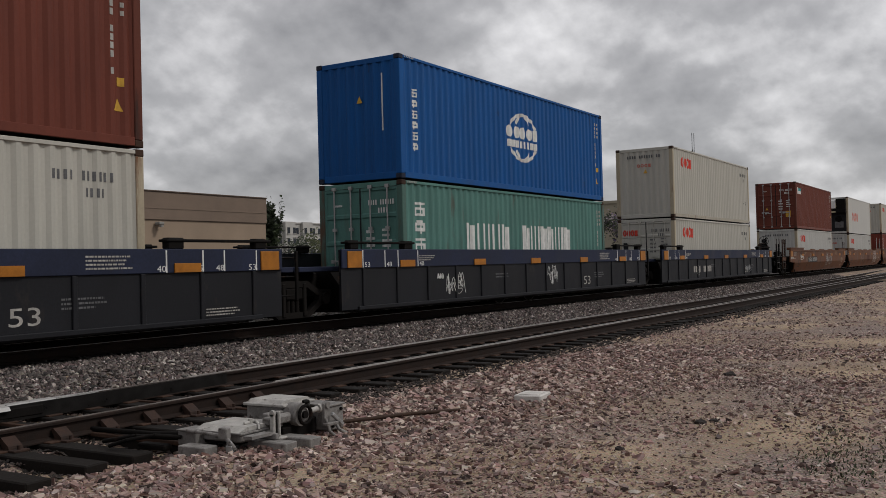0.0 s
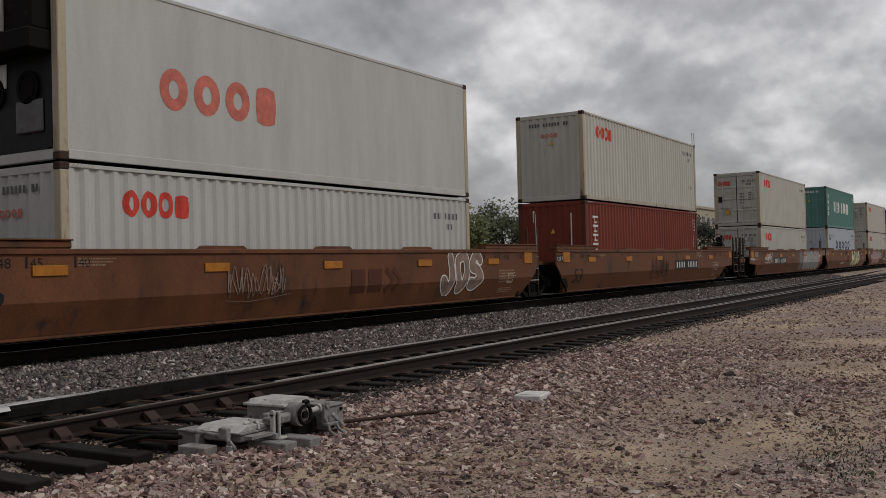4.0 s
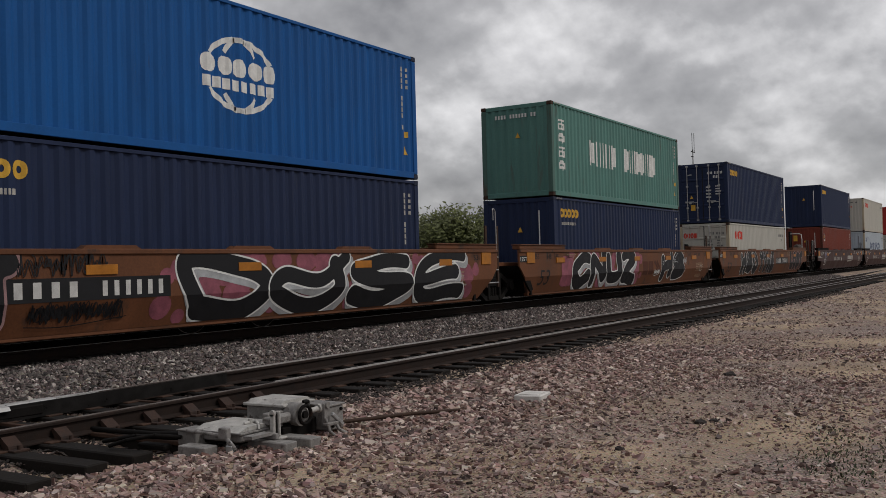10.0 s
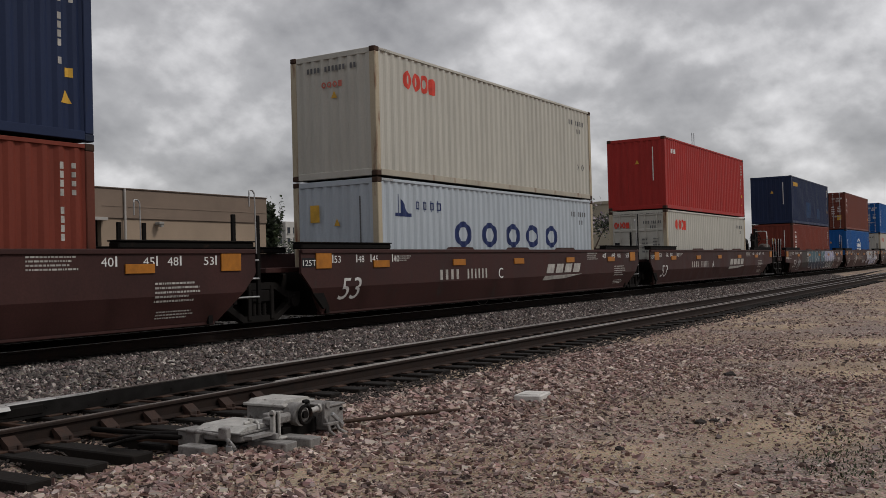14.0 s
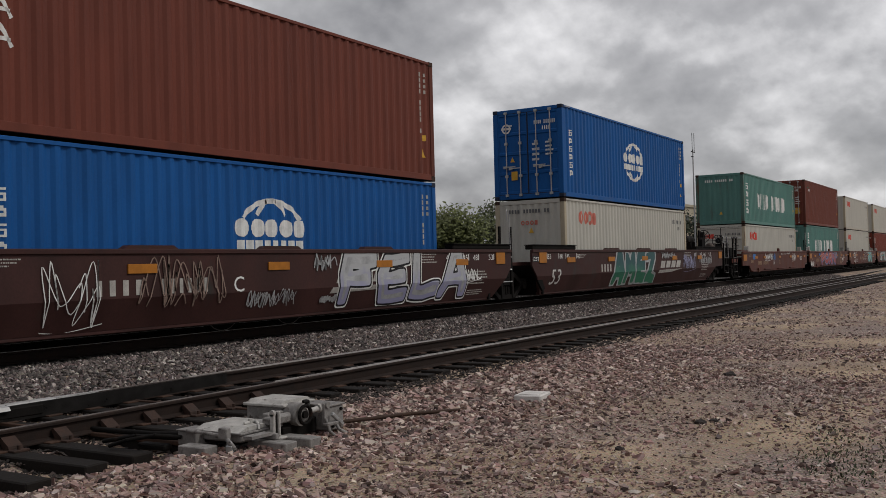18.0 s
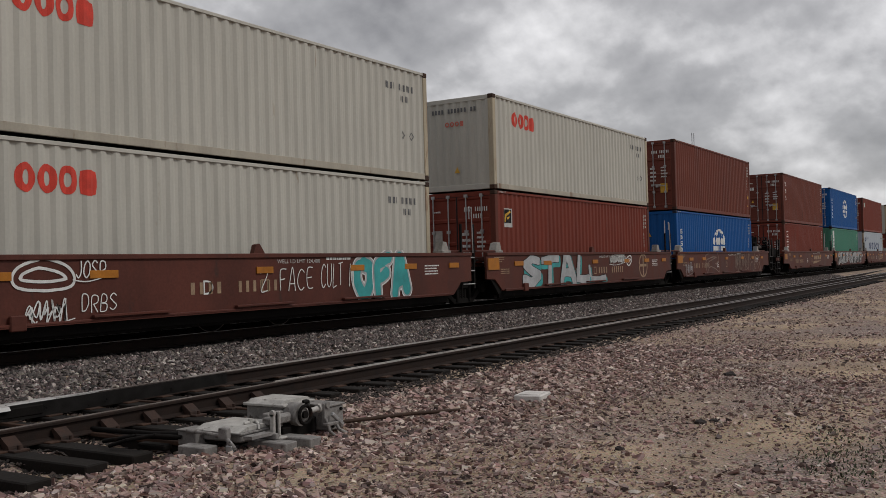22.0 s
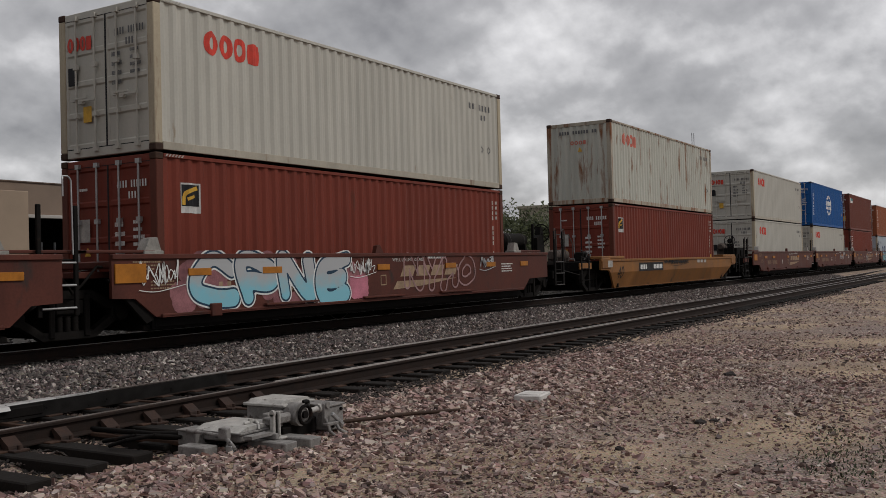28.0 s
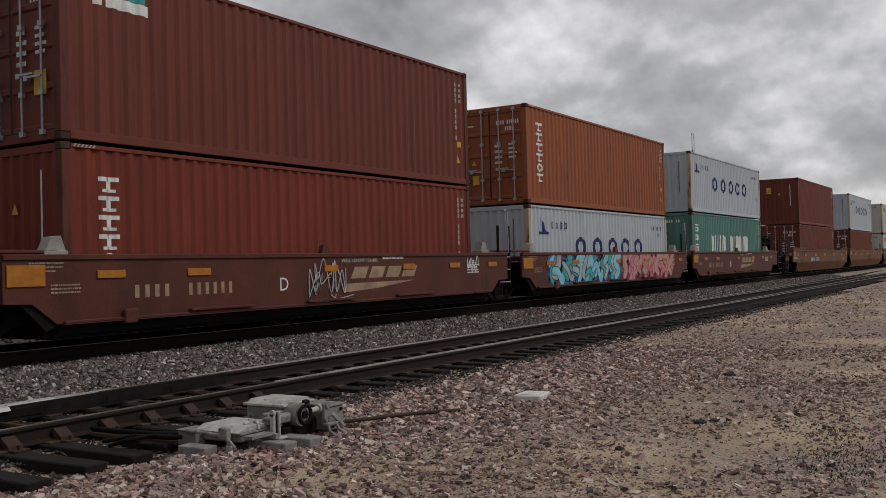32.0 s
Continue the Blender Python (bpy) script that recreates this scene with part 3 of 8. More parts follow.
        part("warning_label", "door_yellow_%s_%d" % (hk, colour == "maroon"), lambda: on_end(rect(-0.60, -0.38, 0.62, 0.90) if colour not in ("maroon",) else rect(0.58, 0.88, 0.72, 1.1), -6.084), YEL_MARK, root)
        if colour not in ("cream", "white"):
            part("warning_label", "door_tri_" + hk, lambda: on_end(triangle(-0.55, 1.2, 0.16), -6.084), YEL_MARK, root)
    elif end == "blank":
        pc("end_panel", "end_" + hk, lambda: sheet_end(h))
        part("warning_label", "end_yellow_" + hk, lambda: on_end(triangle(0.05, h - 1.05 if h > 2.7 else 0.5, 0.17), -6.081), YEL_MARK, root)
        ink = GREY_MARK if colour in ("cream", "white", "rusty", "bluewhite") else WHITE
        part("stencil", "end_lines_%s_%s" % (hk, colour in ("cream", "white", "rusty", "green")),
             lambda: on_end(row_bars(-0.75, 0.7, h - 0.42, h - 0.30, 14, 0.4, (4, 11)) if colour in ("cream", "white", "rusty", "green")
                            else rect(0.69, 0.73, h - 1.75, h - 0.4), -6.082), ink, root)
    else:
        unit = pc("cooling_unit", "reefer_frame", lambda: Geo().box(-6.07, -5.9, -1.06, 1.06, 0.16, 2.76).box(-6.10, -6.07, -1.06, -0.9, 0.2, 1.6).box(-6.10, -6.07, 0.9, 1.06, 0.2, 1.6), BLACK_MARK)
        part("generator_cover", "reefer_cover", lambda: Geo().prism([(-6.52, 2.0), (-6.52, 2.62), (-6.44, 2.72), (-6.08, 2.72), (-6.08, 1.9)], -0.35, 1.08), WHITE, unit, "white clip-on generator cover")
        part("generator_frame", "reefer_gen", lambda: Geo().box(-6.50, -6.08, -1.08, 1.08, 1.62, 1.95, 0.03).box(-6.42, -6.08, -1.05, -0.38, 1.95, 2.74, 0.02), STEEL_DARK, unit)
        for fy in (-0.5, 0.35):
            part("fan_grille", "reefer_fan", lambda: Geo().cyl((-6.07, 0, 1.15), (-6.12, 0, 1.15), 0.26, 18).ring((-6.125, 0, 1.15), 0.18, 0.012, 18, 0), STEEL_DARK, unit, at=pose(0, fy, 0))
        part("service_panel", "reefer_panel", lambda: Geo().box(-6.10, -6.07, 0.05, 0.65, 1.2, 1.58, 0.01).box(-6.10, -6.07, 0.35, 0.8, 0.35, 0.75, 0.01), WHITE, unit)
        part("panel", "reefer_panel2", lambda: Geo().box(-6.12, -6.07, -0.85, -0.2, 0.45, 0.95, 0.02), GREY_MARK, unit)
        part("label", "reefer_label", lambda: on_end(merge(rect(0.0, 0.35, 1.66, 1.78), rect(0.1, 0.4, 2.02, 2.4)), -6.51), surface("buff_label", (0.5, 0.45, 0.3)), unit)
    # the code and weights at the far end of the side, and the stripes over the corner castings
    ink = GREY_MARK if colour in ("cream", "white", "rusty", "bluewhite") else FADED
    if not smooth:
        if colour in ("cream", "white", "rusty", "bluewhite"):
            part("stencil", "code_row_" + hk, lambda: lay(merge(row_bars(4.35, 5.62, h - 0.57, h - 0.42, 12, 0.55, (4, 11)), row_bars(4.95, 5.35, h - 0.82, h - 0.68, 4, 0.5))), ink, root)
            part("stencil", "code_boxes", lambda: lay(merge(arc(5.08, 1.0, 0.07, 0.10, 0.03, 0, 360, 4), arc(5.42, 1.0, 0.07, 0.10, 0.03, 0, 360, 4))), ink, root)
        else:
            part("stencil", "code_col_" + hk, lambda: lay(merge(*[rect(5.48, 5.545, h - 0.42 - i * 0.135, h - 0.315 - i * 0.135) for i in range(11) if i not in (4, 9)],
                                                               *[rect(5.70, 5.76, h - 0.40 - i * 0.135, h - 0.32 - i * 0.135) for i in range(4)])), ink, root)
            part("warning_label", "code_tri_" + hk, lambda: lay(triangle(5.62, 0.55, 0.20)), YEL_MARK, root)
            part("warning_label", "code_sq_" + hk, lambda: lay(rect(5.62, 5.74, 0.95, 1.09)), YEL_MARK, root)
    if marks != "none":
        part("stencil", "stripes_" + hk, lambda: lay(merge(*[([(-5.90 + i * 0.07, h - 0.066), (-5.865 + i * 0.07, h - 0.066), (-5.83 + i * 0.07, h - 0.02), (-5.865 + i * 0.07, h - 0.02)], [(0, 1, 2, 3)]) for i in range(6)]), -1.222, X0, False), FADED, root)
    for mk in marks if marks != "none" else ():
        emboss(root, mk, h, colour, smooth)
    return root


def emboss(root, mk, h, colour, smooth):
    """The emblems and large markings on the near side and the near end, as plain shapes."""
    def put(key, shape, m, name="emblem", bend=True, end=False):
        for k, one in enumerate(pieces(shape())):
            part(name, "%s_%d_%s" % (key, k, "hc" if h > 2.7 else "std"), (lambda: on_end(one, -6.086)) if end else (lambda: lay(one, bend=bend and not smooth)), m, root)
    t = h
    if mk == "globe":
        put("globe", lambda: [([(x, z + t - 1.95) for x, z in s[0]], s[1]) for s in (emblem_globe(),)][0], WHITE)
        put("globe_col", lambda: column(-5.58, -5.36, t - 2.25, t - 0.72, 6), WHITE)
    elif mk == "globe_door":
        put("globe_d", lambda: merge(arc(-0.75, t - 0.62, 0.16, 0.16, 0.05, 0, 360), rect(-0.93, -0.57, t - 0.65, t - 0.58)), WHITE, end=True)
    elif mk in ("ring", "ring_fade"):
        put("ring", lambda: merge(row_open(-4.93, -3.86, t - 0.80, t - 0.36, 3, 0.11, 0.06), blob(-3.82, -3.50, t - 0.80, t - 0.40, 12, 5)), RED_MARK if mk == "ring" else RED_FADE)
    elif mk == "ring_end":
        put("ring_e", lambda: merge(row_open(-0.32, 0.16, t - 0.80, t - 0.66, 3, 0.035), rect(0.18, 0.28, t - 0.80, t - 0.66)), RED_FADE, end=True)
    elif mk == "ring_door":
        put("ring_dr", lambda: merge(row_open(-1.00, -0.50, t - 0.70, t - 0.44, 3, 0.055, 0.06), rect(-0.49, -0.36, t - 0.70, t - 0.46)), RED_MARK, end=True)
    elif mk == "ring_big":
        put("ring_big", lambda: merge(row_open(-4.2, -1.9, 1.0, 1.72, 3, 0.20), blob(-1.8, -1.25, 1.0, 1.72, 12, 5)), RED_FADE)
    elif mk == "tall_words":
        def blocks():
            out = []
            for a, b, kinds in ((-3.2, -0.72, "o2i2o"), (0.02, 3.3, "o2iooi2o")):
                total = sum(0.5 if c == "i" else 1.0 for c in kinds)
                x = a
                for c in kinds:
                    w = (b - a) / total * (0.5 if c == "i" else 1.0)
                    p, q, lo, hi = x + 0.04, x + w - 0.04, t - 1.76, t - 0.93
                    if c == "o":
                        out += [rect(p, p + 0.17, lo, hi), rect(p + 0.21, q, lo + 0.10, hi - 0.06)]
                    elif c == "2":
                        out += [rect(p, p + 0.15, lo, hi), rect(q - 0.15, q, lo, hi)]
                    else:
                        out.append(rect((p + q) / 2 - 0.07, (p + q) / 2 + 0.07, lo, hi))
                    x += w
            return merge(*out)
        put("tallw", blocks, WHITE)
        put("tallw_col", lambda: column(-5.52, -5.12, t - 2.15, t - 0.45, 4), WHITE)
    elif mk == "wide_words":
        put("widew", lambda: merge(*[arc(x, t - 1.23, 0.40, 0.33, 0.15, 0, 360) for x in (-2.35, -0.95, 0.40, 1.62, 2.45 + 0.45)]), NAVY_MARK)
        put("widew_ship", lambda: merge(rect(-5.4, -4.75, t - 0.86, t - 0.78), rect(-5.3, -5.22, t - 0.78, t - 0.35), ([(-5.15, t - 0.78), (-4.85, t - 0.78), (-5.15, t - 0.45)], [(0, 1, 2)])), NAVY_MARK)
        put("widew_col", lambda: merge(*[merge(arc(-4.45 + i * 0.31, t - 0.58, 0.13, 0.13, 0.04, 45, 405, 4), rect(-4.47 + i * 0.31, -4.43 + i * 0.31, t - 0.72, t - 0.44)) for i in range(4)]), NAVY_MARK)
    elif mk == "column_words":
        put("colw", lambda: merge(*[merge(rect(-5.42, -5.04, t - 0.56 - i * 0.30, t - 0.49 - i * 0.30), rect(-5.28, -5.18, t - 0.73 - i * 0.30, t - 0.49 - i * 0.30), rect(-5.36, -5.10, t - 0.73 - i * 0.30, t - 0.68 - i * 0.30)) if i != 4 else arc(-5.23, t - 0.61 - i * 0.30, 0.18, 0.13, 0.07, 0, 360, 14) for i in range(6)]), WHITE)
    elif mk == "three_col":
        put("threec", lambda: merge(*[merge(rect(-5.40, -5.22, t - 0.75 - i * 0.42, t - 0.69 - i * 0.42), ribbon([(-5.42, t - 0.52 - i * 0.42), (-5.2, t - 0.82 - i * 0.42)], 0.07)) for i in range(3)]), WHITE)
        put("threec_d", lambda: row_bars(-0.85, -0.45, t - 0.95, t - 0.78, 3, 0.25), WHITE, end=True)
    elif mk == "yellow_words":
        put("yelw", lambda: merge(row_open(-5.58, -4.22, t - 0.62, t - 0.34, 5, 0.085, 0.10)), YEL_MARK)
    elif mk == "yellow_line":
        put("yell", lambda: lines(-5.45, -4.3, t - 0.85, t - 0.75, 1, 7, 0.9), FADED)
    elif mk == "badge":
        put("badge", lambda: rect(-5.54, -5.10, t - 1.00, t - 0.48), FADED2)
        put("badge_mid", lambda: ([(x, z, 0.004) for x, z in rect(-5.51, -5.13, t - 0.88, t - 0.51)[0]], [(0, 1, 2, 3)]), BLACK_MARK)
        put("badge_in", lambda: stack(*[([(x, z, 0.008) for x, z in q[0]], q[1]) for q in (ribbon(bow([(-5.47, t - 0.86), (-5.43, t - 0.66), (-5.16, t - 0.56)]), 0.07), ribbon([(-5.40, t - 0.76), (-5.22, t - 0.70)], 0.055))]), YEL_MARK)
    elif mk == "badge_door":
        put("badge_d", lambda: merge(rect(-0.78, -0.48, t - 1.45, t - 1.05)), FADED, end=True)
    elif mk == "flag":
        put("flag", lambda: merge(rect(-5.45, -5.30, t - 0.72, t - 0.32), rect(-5.2, -4.35, t - 0.72, t - 0.54)), WHITE)
        put("flag_b", lambda: rect(-5.28, -4.4, t - 0.53, t - 0.36), SPRAY["teal"])
    elif mk == "leaf":
        put("leaf", lambda: merge(arc(-4.9, t - 0.62, 0.36, 0.22, 0.05, 20, 200)), SPRAY["green"])
        put("leaf_w", lambda: row_bars(-5.05, -4.45, t - 0.70, t - 0.56, 6, 0.25), WHITE)
    elif mk == "ticket":
        put("ticket", lambda: rect(-5.35, -4.65, t - 0.80, t - 0.42), surface("pale_mint_sticker", (0.45, 0.55, 0.50)))
    elif mk == "white_panel":
        put("wpanel", lambda: rect(-5.50, -4.98, t - 1.65, t - 0.20), WHITE)
        put("wpanel_t", lambda: merge(*[arc(-5.24, t - 0.78 - i * 0.24, 0.16, 0.09, 0.05, 0, 360, 14) for i in range(4)]), BLACK_MARK)
    elif mk == "patch":
        put("patch", lambda: merge(rect(-1.6, -0.2, t - 2.45, t - 1.45), rect(1.85, 2.75, t - 2.45, t - 1.75)), surface("dull_blue_patch_paint", (0.02, 0.05, 0.12), 0.6, 0, 0.3), name="repaired_patch")
    elif mk == "scorch":
        put("scorch", lambda: blob(-0.7, 0.9, t - 2.6, t - 1.1, 18), surface("scorched_paint", (0.08, 0.03, 0.02), 0.7, 0, 0.4), name="scorch_mark")
    elif mk == "words_small":
        put("wsmall", lambda: row_bars(-5.3, -4.7, t - 0.62, t - 0.44, 3, 0.2), WHITE)
    elif mk == "yellow_square":
        put("ysq", lambda: rect(-0.72, -0.45, t - 0.95, t - 0.55), YEL_MARK, end=True)

# ------------------------------------------------------------------ well cars
SILL = {"deep": 1.47, "ribbed": 1.47, "short": 1.39, "low": 1.16}     # top of the side over the rail
HALF = {"deep": 9.85, "ribbed": 9.85, "short": 7.75, "low": 7.85}     # middle of the unit to the middle of its truck
OVER = {"deep": 2.10, "ribbed": 2.10, "short": 2.20, "low": 2.20}     # truck to coupler face
WY = 1.60
SILL_MAX = 1.47


def side_outline(kind, le, re):
    """The side's outline in x and z: a deep middle that climbs over the trucks at both ends."""
    top = SILL[kind]
    if kind == "ribbed":
        a = b = 8.95
        lo = [(-8.95, 0.24), (8.95, 0.24)]
    elif kind == "deep":
        a = 10.1 if le else 9.22
        b = 10.1 if re else 9.22
        low = 0.24
        lo = [(-a, 0.78 if le else 1.02), (-8.98 if le else -9.22, 0.74 if le else 1.02), (-8.45, low), (8.45, low), (8.98 if re else 9.22, 0.74 if re else 1.02), (b, 0.78 if re else 1.02)]
    elif kind == "short":
        a = 8.2 if le else 7.35
        b = 8.0 if re else 7.35
        lo = [(-a, 0.72), (-6.90, 0.70), (-6.50, 0.40), (6.50, 0.40), (6.84, 0.68), (b, 0.70)]
    else:
        a = b = 8.25
        lo = [(-a, 0.82), (-7.55, 0.80), (-6.65, 0.22), (6.65, 0.22), (7.55, 0.80), (b, 0.82)]
    return [(-a, top)] + lo + [(b, top)]


def side_mesh(kind, le, re):
    """Side plate: upright above, leaning in below the knee."""
    o = side_outline(kind, le, re)
    top, lo = SILL[kind], o[1:-1]
    knee = KNEE
    g = Geo()

    def yy(z):
        return -WY + max(0.0, knee - z) * (SLOPE if kind in ("deep", "low") else 0.0)
    xs = sorted({p[0] for p in o})
    extra = []
    for (xa, za), (xb, zb) in zip(lo[:-1], lo[1:]):
        if (za - knee) * (zb - knee) < 0:
            extra.append(xa + (xb - xa) * (knee - za) / (zb - za))
    xs = sorted(set(xs + extra))

    def bottom(x):
        for (xa, za), (xb, zb) in zip(lo[:-1], lo[1:]):
            if xa - 1e-6 <= x <= xb + 1e-6 and xb > xa:
                return za + (zb - za) * (x - xa) / (xb - xa)
        return lo[0][1]
    for a, b in zip(xs[:-1], xs[1:]):
        za, zb = bottom(a + 1e-4), bottom(b - 1e-4)
        ka, kb = max(knee, za), max(knee, zb)
        q = [(a, yy(ka), ka), (b, yy(kb), kb), (b, -WY, top), (a, -WY, top)]
        g.add(q, [(0, 1, 2, 3)])
        g.add([(x, y + 0.06, z) for x, y, z in q], [(3, 2, 1, 0)])
        if za < knee - 1e-3 or zb < knee - 1e-3:
            q = [(a, yy(za), za), (b, yy(zb), zb), (b, yy(kb), kb), (a, yy(ka), ka)]
            g.add(q, [(0, 1, 2, 3)])
            g.add([(x, y + 0.06, z) for x, y, z in q], [(3, 2, 1, 0)])
        g.add([(a, yy(za), za), (a, yy(za) + 0.06, za), (b, yy(zb) + 0.06, zb), (b, yy(zb), zb)], [(0, 1, 2, 3)])
    a, b = xs[0], xs[-1]
    for x, z in ((a, lo[0][1]), (b, lo[-1][1])):
        g.add([(x, -WY, z), (x, -WY + 0.06, z), (x, -WY + 0.06, top), (x, -WY, top)], [(0, 1, 2, 3)])
    return g


def bar_path(g, pts, t, y0, y1):
    """A flat bar bent along points in x and z."""
    up = []
    for i, p in enumerate(pts):
        q, n = Vector(pts[max(0, i - 1)]), Vector(pts[min(len(pts) - 1, i + 1)])
        d = (n - q).normalized()
        up.append(Vector((-d.y, d.x)) * t / 2)
    o = [tuple(Vector(p) + u) for p, u in zip(pts, up)] + [tuple(Vector(p) - u) for p, u in reversed(list(zip(pts, up)))]
    return g.prism(o, y0, y1)


def truck_frame():
    """A cast side frame: arched top, slung bottom, two columns and the axle boxes."""
    g = Geo()
    bar_path(g, [(-1.14, 0.60), (-0.72, 0.63), (-0.40, 0.80), (0.40, 0.80), (0.72, 0.63), (1.14, 0.60)], 0.13, -1.13, -0.98)
    bar_path(g, [(-0.98, 0.52), (-0.45, 0.19), (0.45, 0.19), (0.98, 0.52)], 0.12, -1.12, -0.99)
    g.box(-0.36, -0.26, -1.15, -0.98, 0.16, 0.82, 0.015).box(0.26, 0.36, -1.15, -0.98, 0.16, 0.82, 0.015)
    for s in (-1, 1):
        g.cyl((s * 0.92, -1.20, 0.49), (s * 0.92, -1.02, 0.49), 0.12, 12)
        g.box(s * 0.92 - 0.15, s * 0.92 + 0.15, -1.14, -0.98, 0.40, 0.66, 0.02)
    return g


def spring():
    """One coil spring as a ringed column."""
    g, n = Geo(), 10
    rings = [(0.238 + k * 0.0275, 0.062 if k % 2 else 0.044) for k in range(10)]
    v = [(r * math.cos(6.283185 * i / n), -1.06 + r * math.sin(6.283185 * i / n), z) for z, r in rings for i in range(n)]
    return g.add(v, [(k * n + i, k * n + (i + 1) % n, (k + 1) * n + (i + 1) % n, (k + 1) * n + i) for k in range(len(rings) - 1) for i in range(n)], True)


WHEEL_R = 0.483


def wheelset():
    g = Geo()
    for s in (-1, 1):
        g.cyl((0, s * 0.685, 0), (0, s * 0.715, 0), WHEEL_R + 0.03, 28)
        g.cyl((0, s * 0.715, 0), (0, s * 0.82, 0), WHEEL_R, 28)
        g.cyl((0, s * 0.82, 0), (0, s * 0.90, 0), 0.13, 14)
        for k in range(6):
            a = k * 1.0472
            g.box(0.22 * math.cos(a) - 0.03, 0.22 * math.cos(a) + 0.03, s * 0.80, s * 0.826, 0.22 * math.sin(a) - 0.03, 0.22 * math.sin(a) + 0.03)
    return g.cyl((0, -1.1, 0), (0, 1.1, 0), 0.085, 10)


def ladder_mesh(h, w=0.46, t=0.028):
    """Flat uprights with rungs, its foot at the origin."""
    g = Geo()
    for s in (-1, 1):
        g.box(s * w / 2 - t, s * w / 2 + t, -0.025, 0.025, 0.0, h, 0.008)
    z = 0.10
    while z < min(h, 1.15):
        g.cyl((-w / 2, -0.03, z), (w / 2, -0.03, z), 0.016, 6)
        z += 0.36
    return g


def grab_mesh(h):
    p = [(-0.05, 0, 0), (-0.05, -0.02, h - 0.06), (0.0, -0.02, h), (0.09, -0.02, h), (0.11, 0, h - 0.05), (0.11, 0, h - 0.3)]
    return Geo().tube(p, 0.014, 6)


def letters(key, text, x0, x1, z0, z1, m, root, name="stencil", y=-WY, offset=0.0, shear=0.0, knee=True):
    def mk():
        v, f = glyph_mesh(text, offset, shear)
        v, _ = fit_flat(v, x0, x1, z0, z1)
        return lay((v, f), y, bend=False, knee=knee)
    return part(name, "txt_%s_%s_%.2f_%.2f_%.2f_%d" % (key, text, x0, z0, y, knee), mk, m, root)


SPIN = []


def truck(root, x):
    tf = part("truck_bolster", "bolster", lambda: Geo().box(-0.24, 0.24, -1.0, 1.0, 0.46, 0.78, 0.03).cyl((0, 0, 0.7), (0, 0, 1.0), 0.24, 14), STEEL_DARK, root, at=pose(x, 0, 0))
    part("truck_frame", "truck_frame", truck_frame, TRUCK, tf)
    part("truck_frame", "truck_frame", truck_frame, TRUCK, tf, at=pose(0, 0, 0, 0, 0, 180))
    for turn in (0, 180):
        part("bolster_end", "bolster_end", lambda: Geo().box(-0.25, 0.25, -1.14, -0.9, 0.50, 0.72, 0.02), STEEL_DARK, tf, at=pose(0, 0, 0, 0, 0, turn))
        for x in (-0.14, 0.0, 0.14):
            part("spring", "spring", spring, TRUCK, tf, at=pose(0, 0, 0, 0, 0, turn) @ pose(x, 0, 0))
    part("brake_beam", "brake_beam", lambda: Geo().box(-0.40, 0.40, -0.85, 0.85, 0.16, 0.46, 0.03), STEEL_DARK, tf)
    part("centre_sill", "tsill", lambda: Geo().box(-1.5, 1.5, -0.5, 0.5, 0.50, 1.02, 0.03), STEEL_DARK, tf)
    for s in (-0.92, 0.92):
        w = part("wheelset", "wheelset", wheelset, STEEL_DARK, root, at=pose(x + s, 0, WHEEL_R))
        for sy in (-1, 1):
            part("tread", "tread_%d" % sy, lambda: Geo().ring((0, sy * 0.822, 0), WHEEL_R - 0.012, 0.009, 28, 1), STEEL_TREAD, w, "bright worn wheel tread")
        SPIN.append((w, root, x + s))


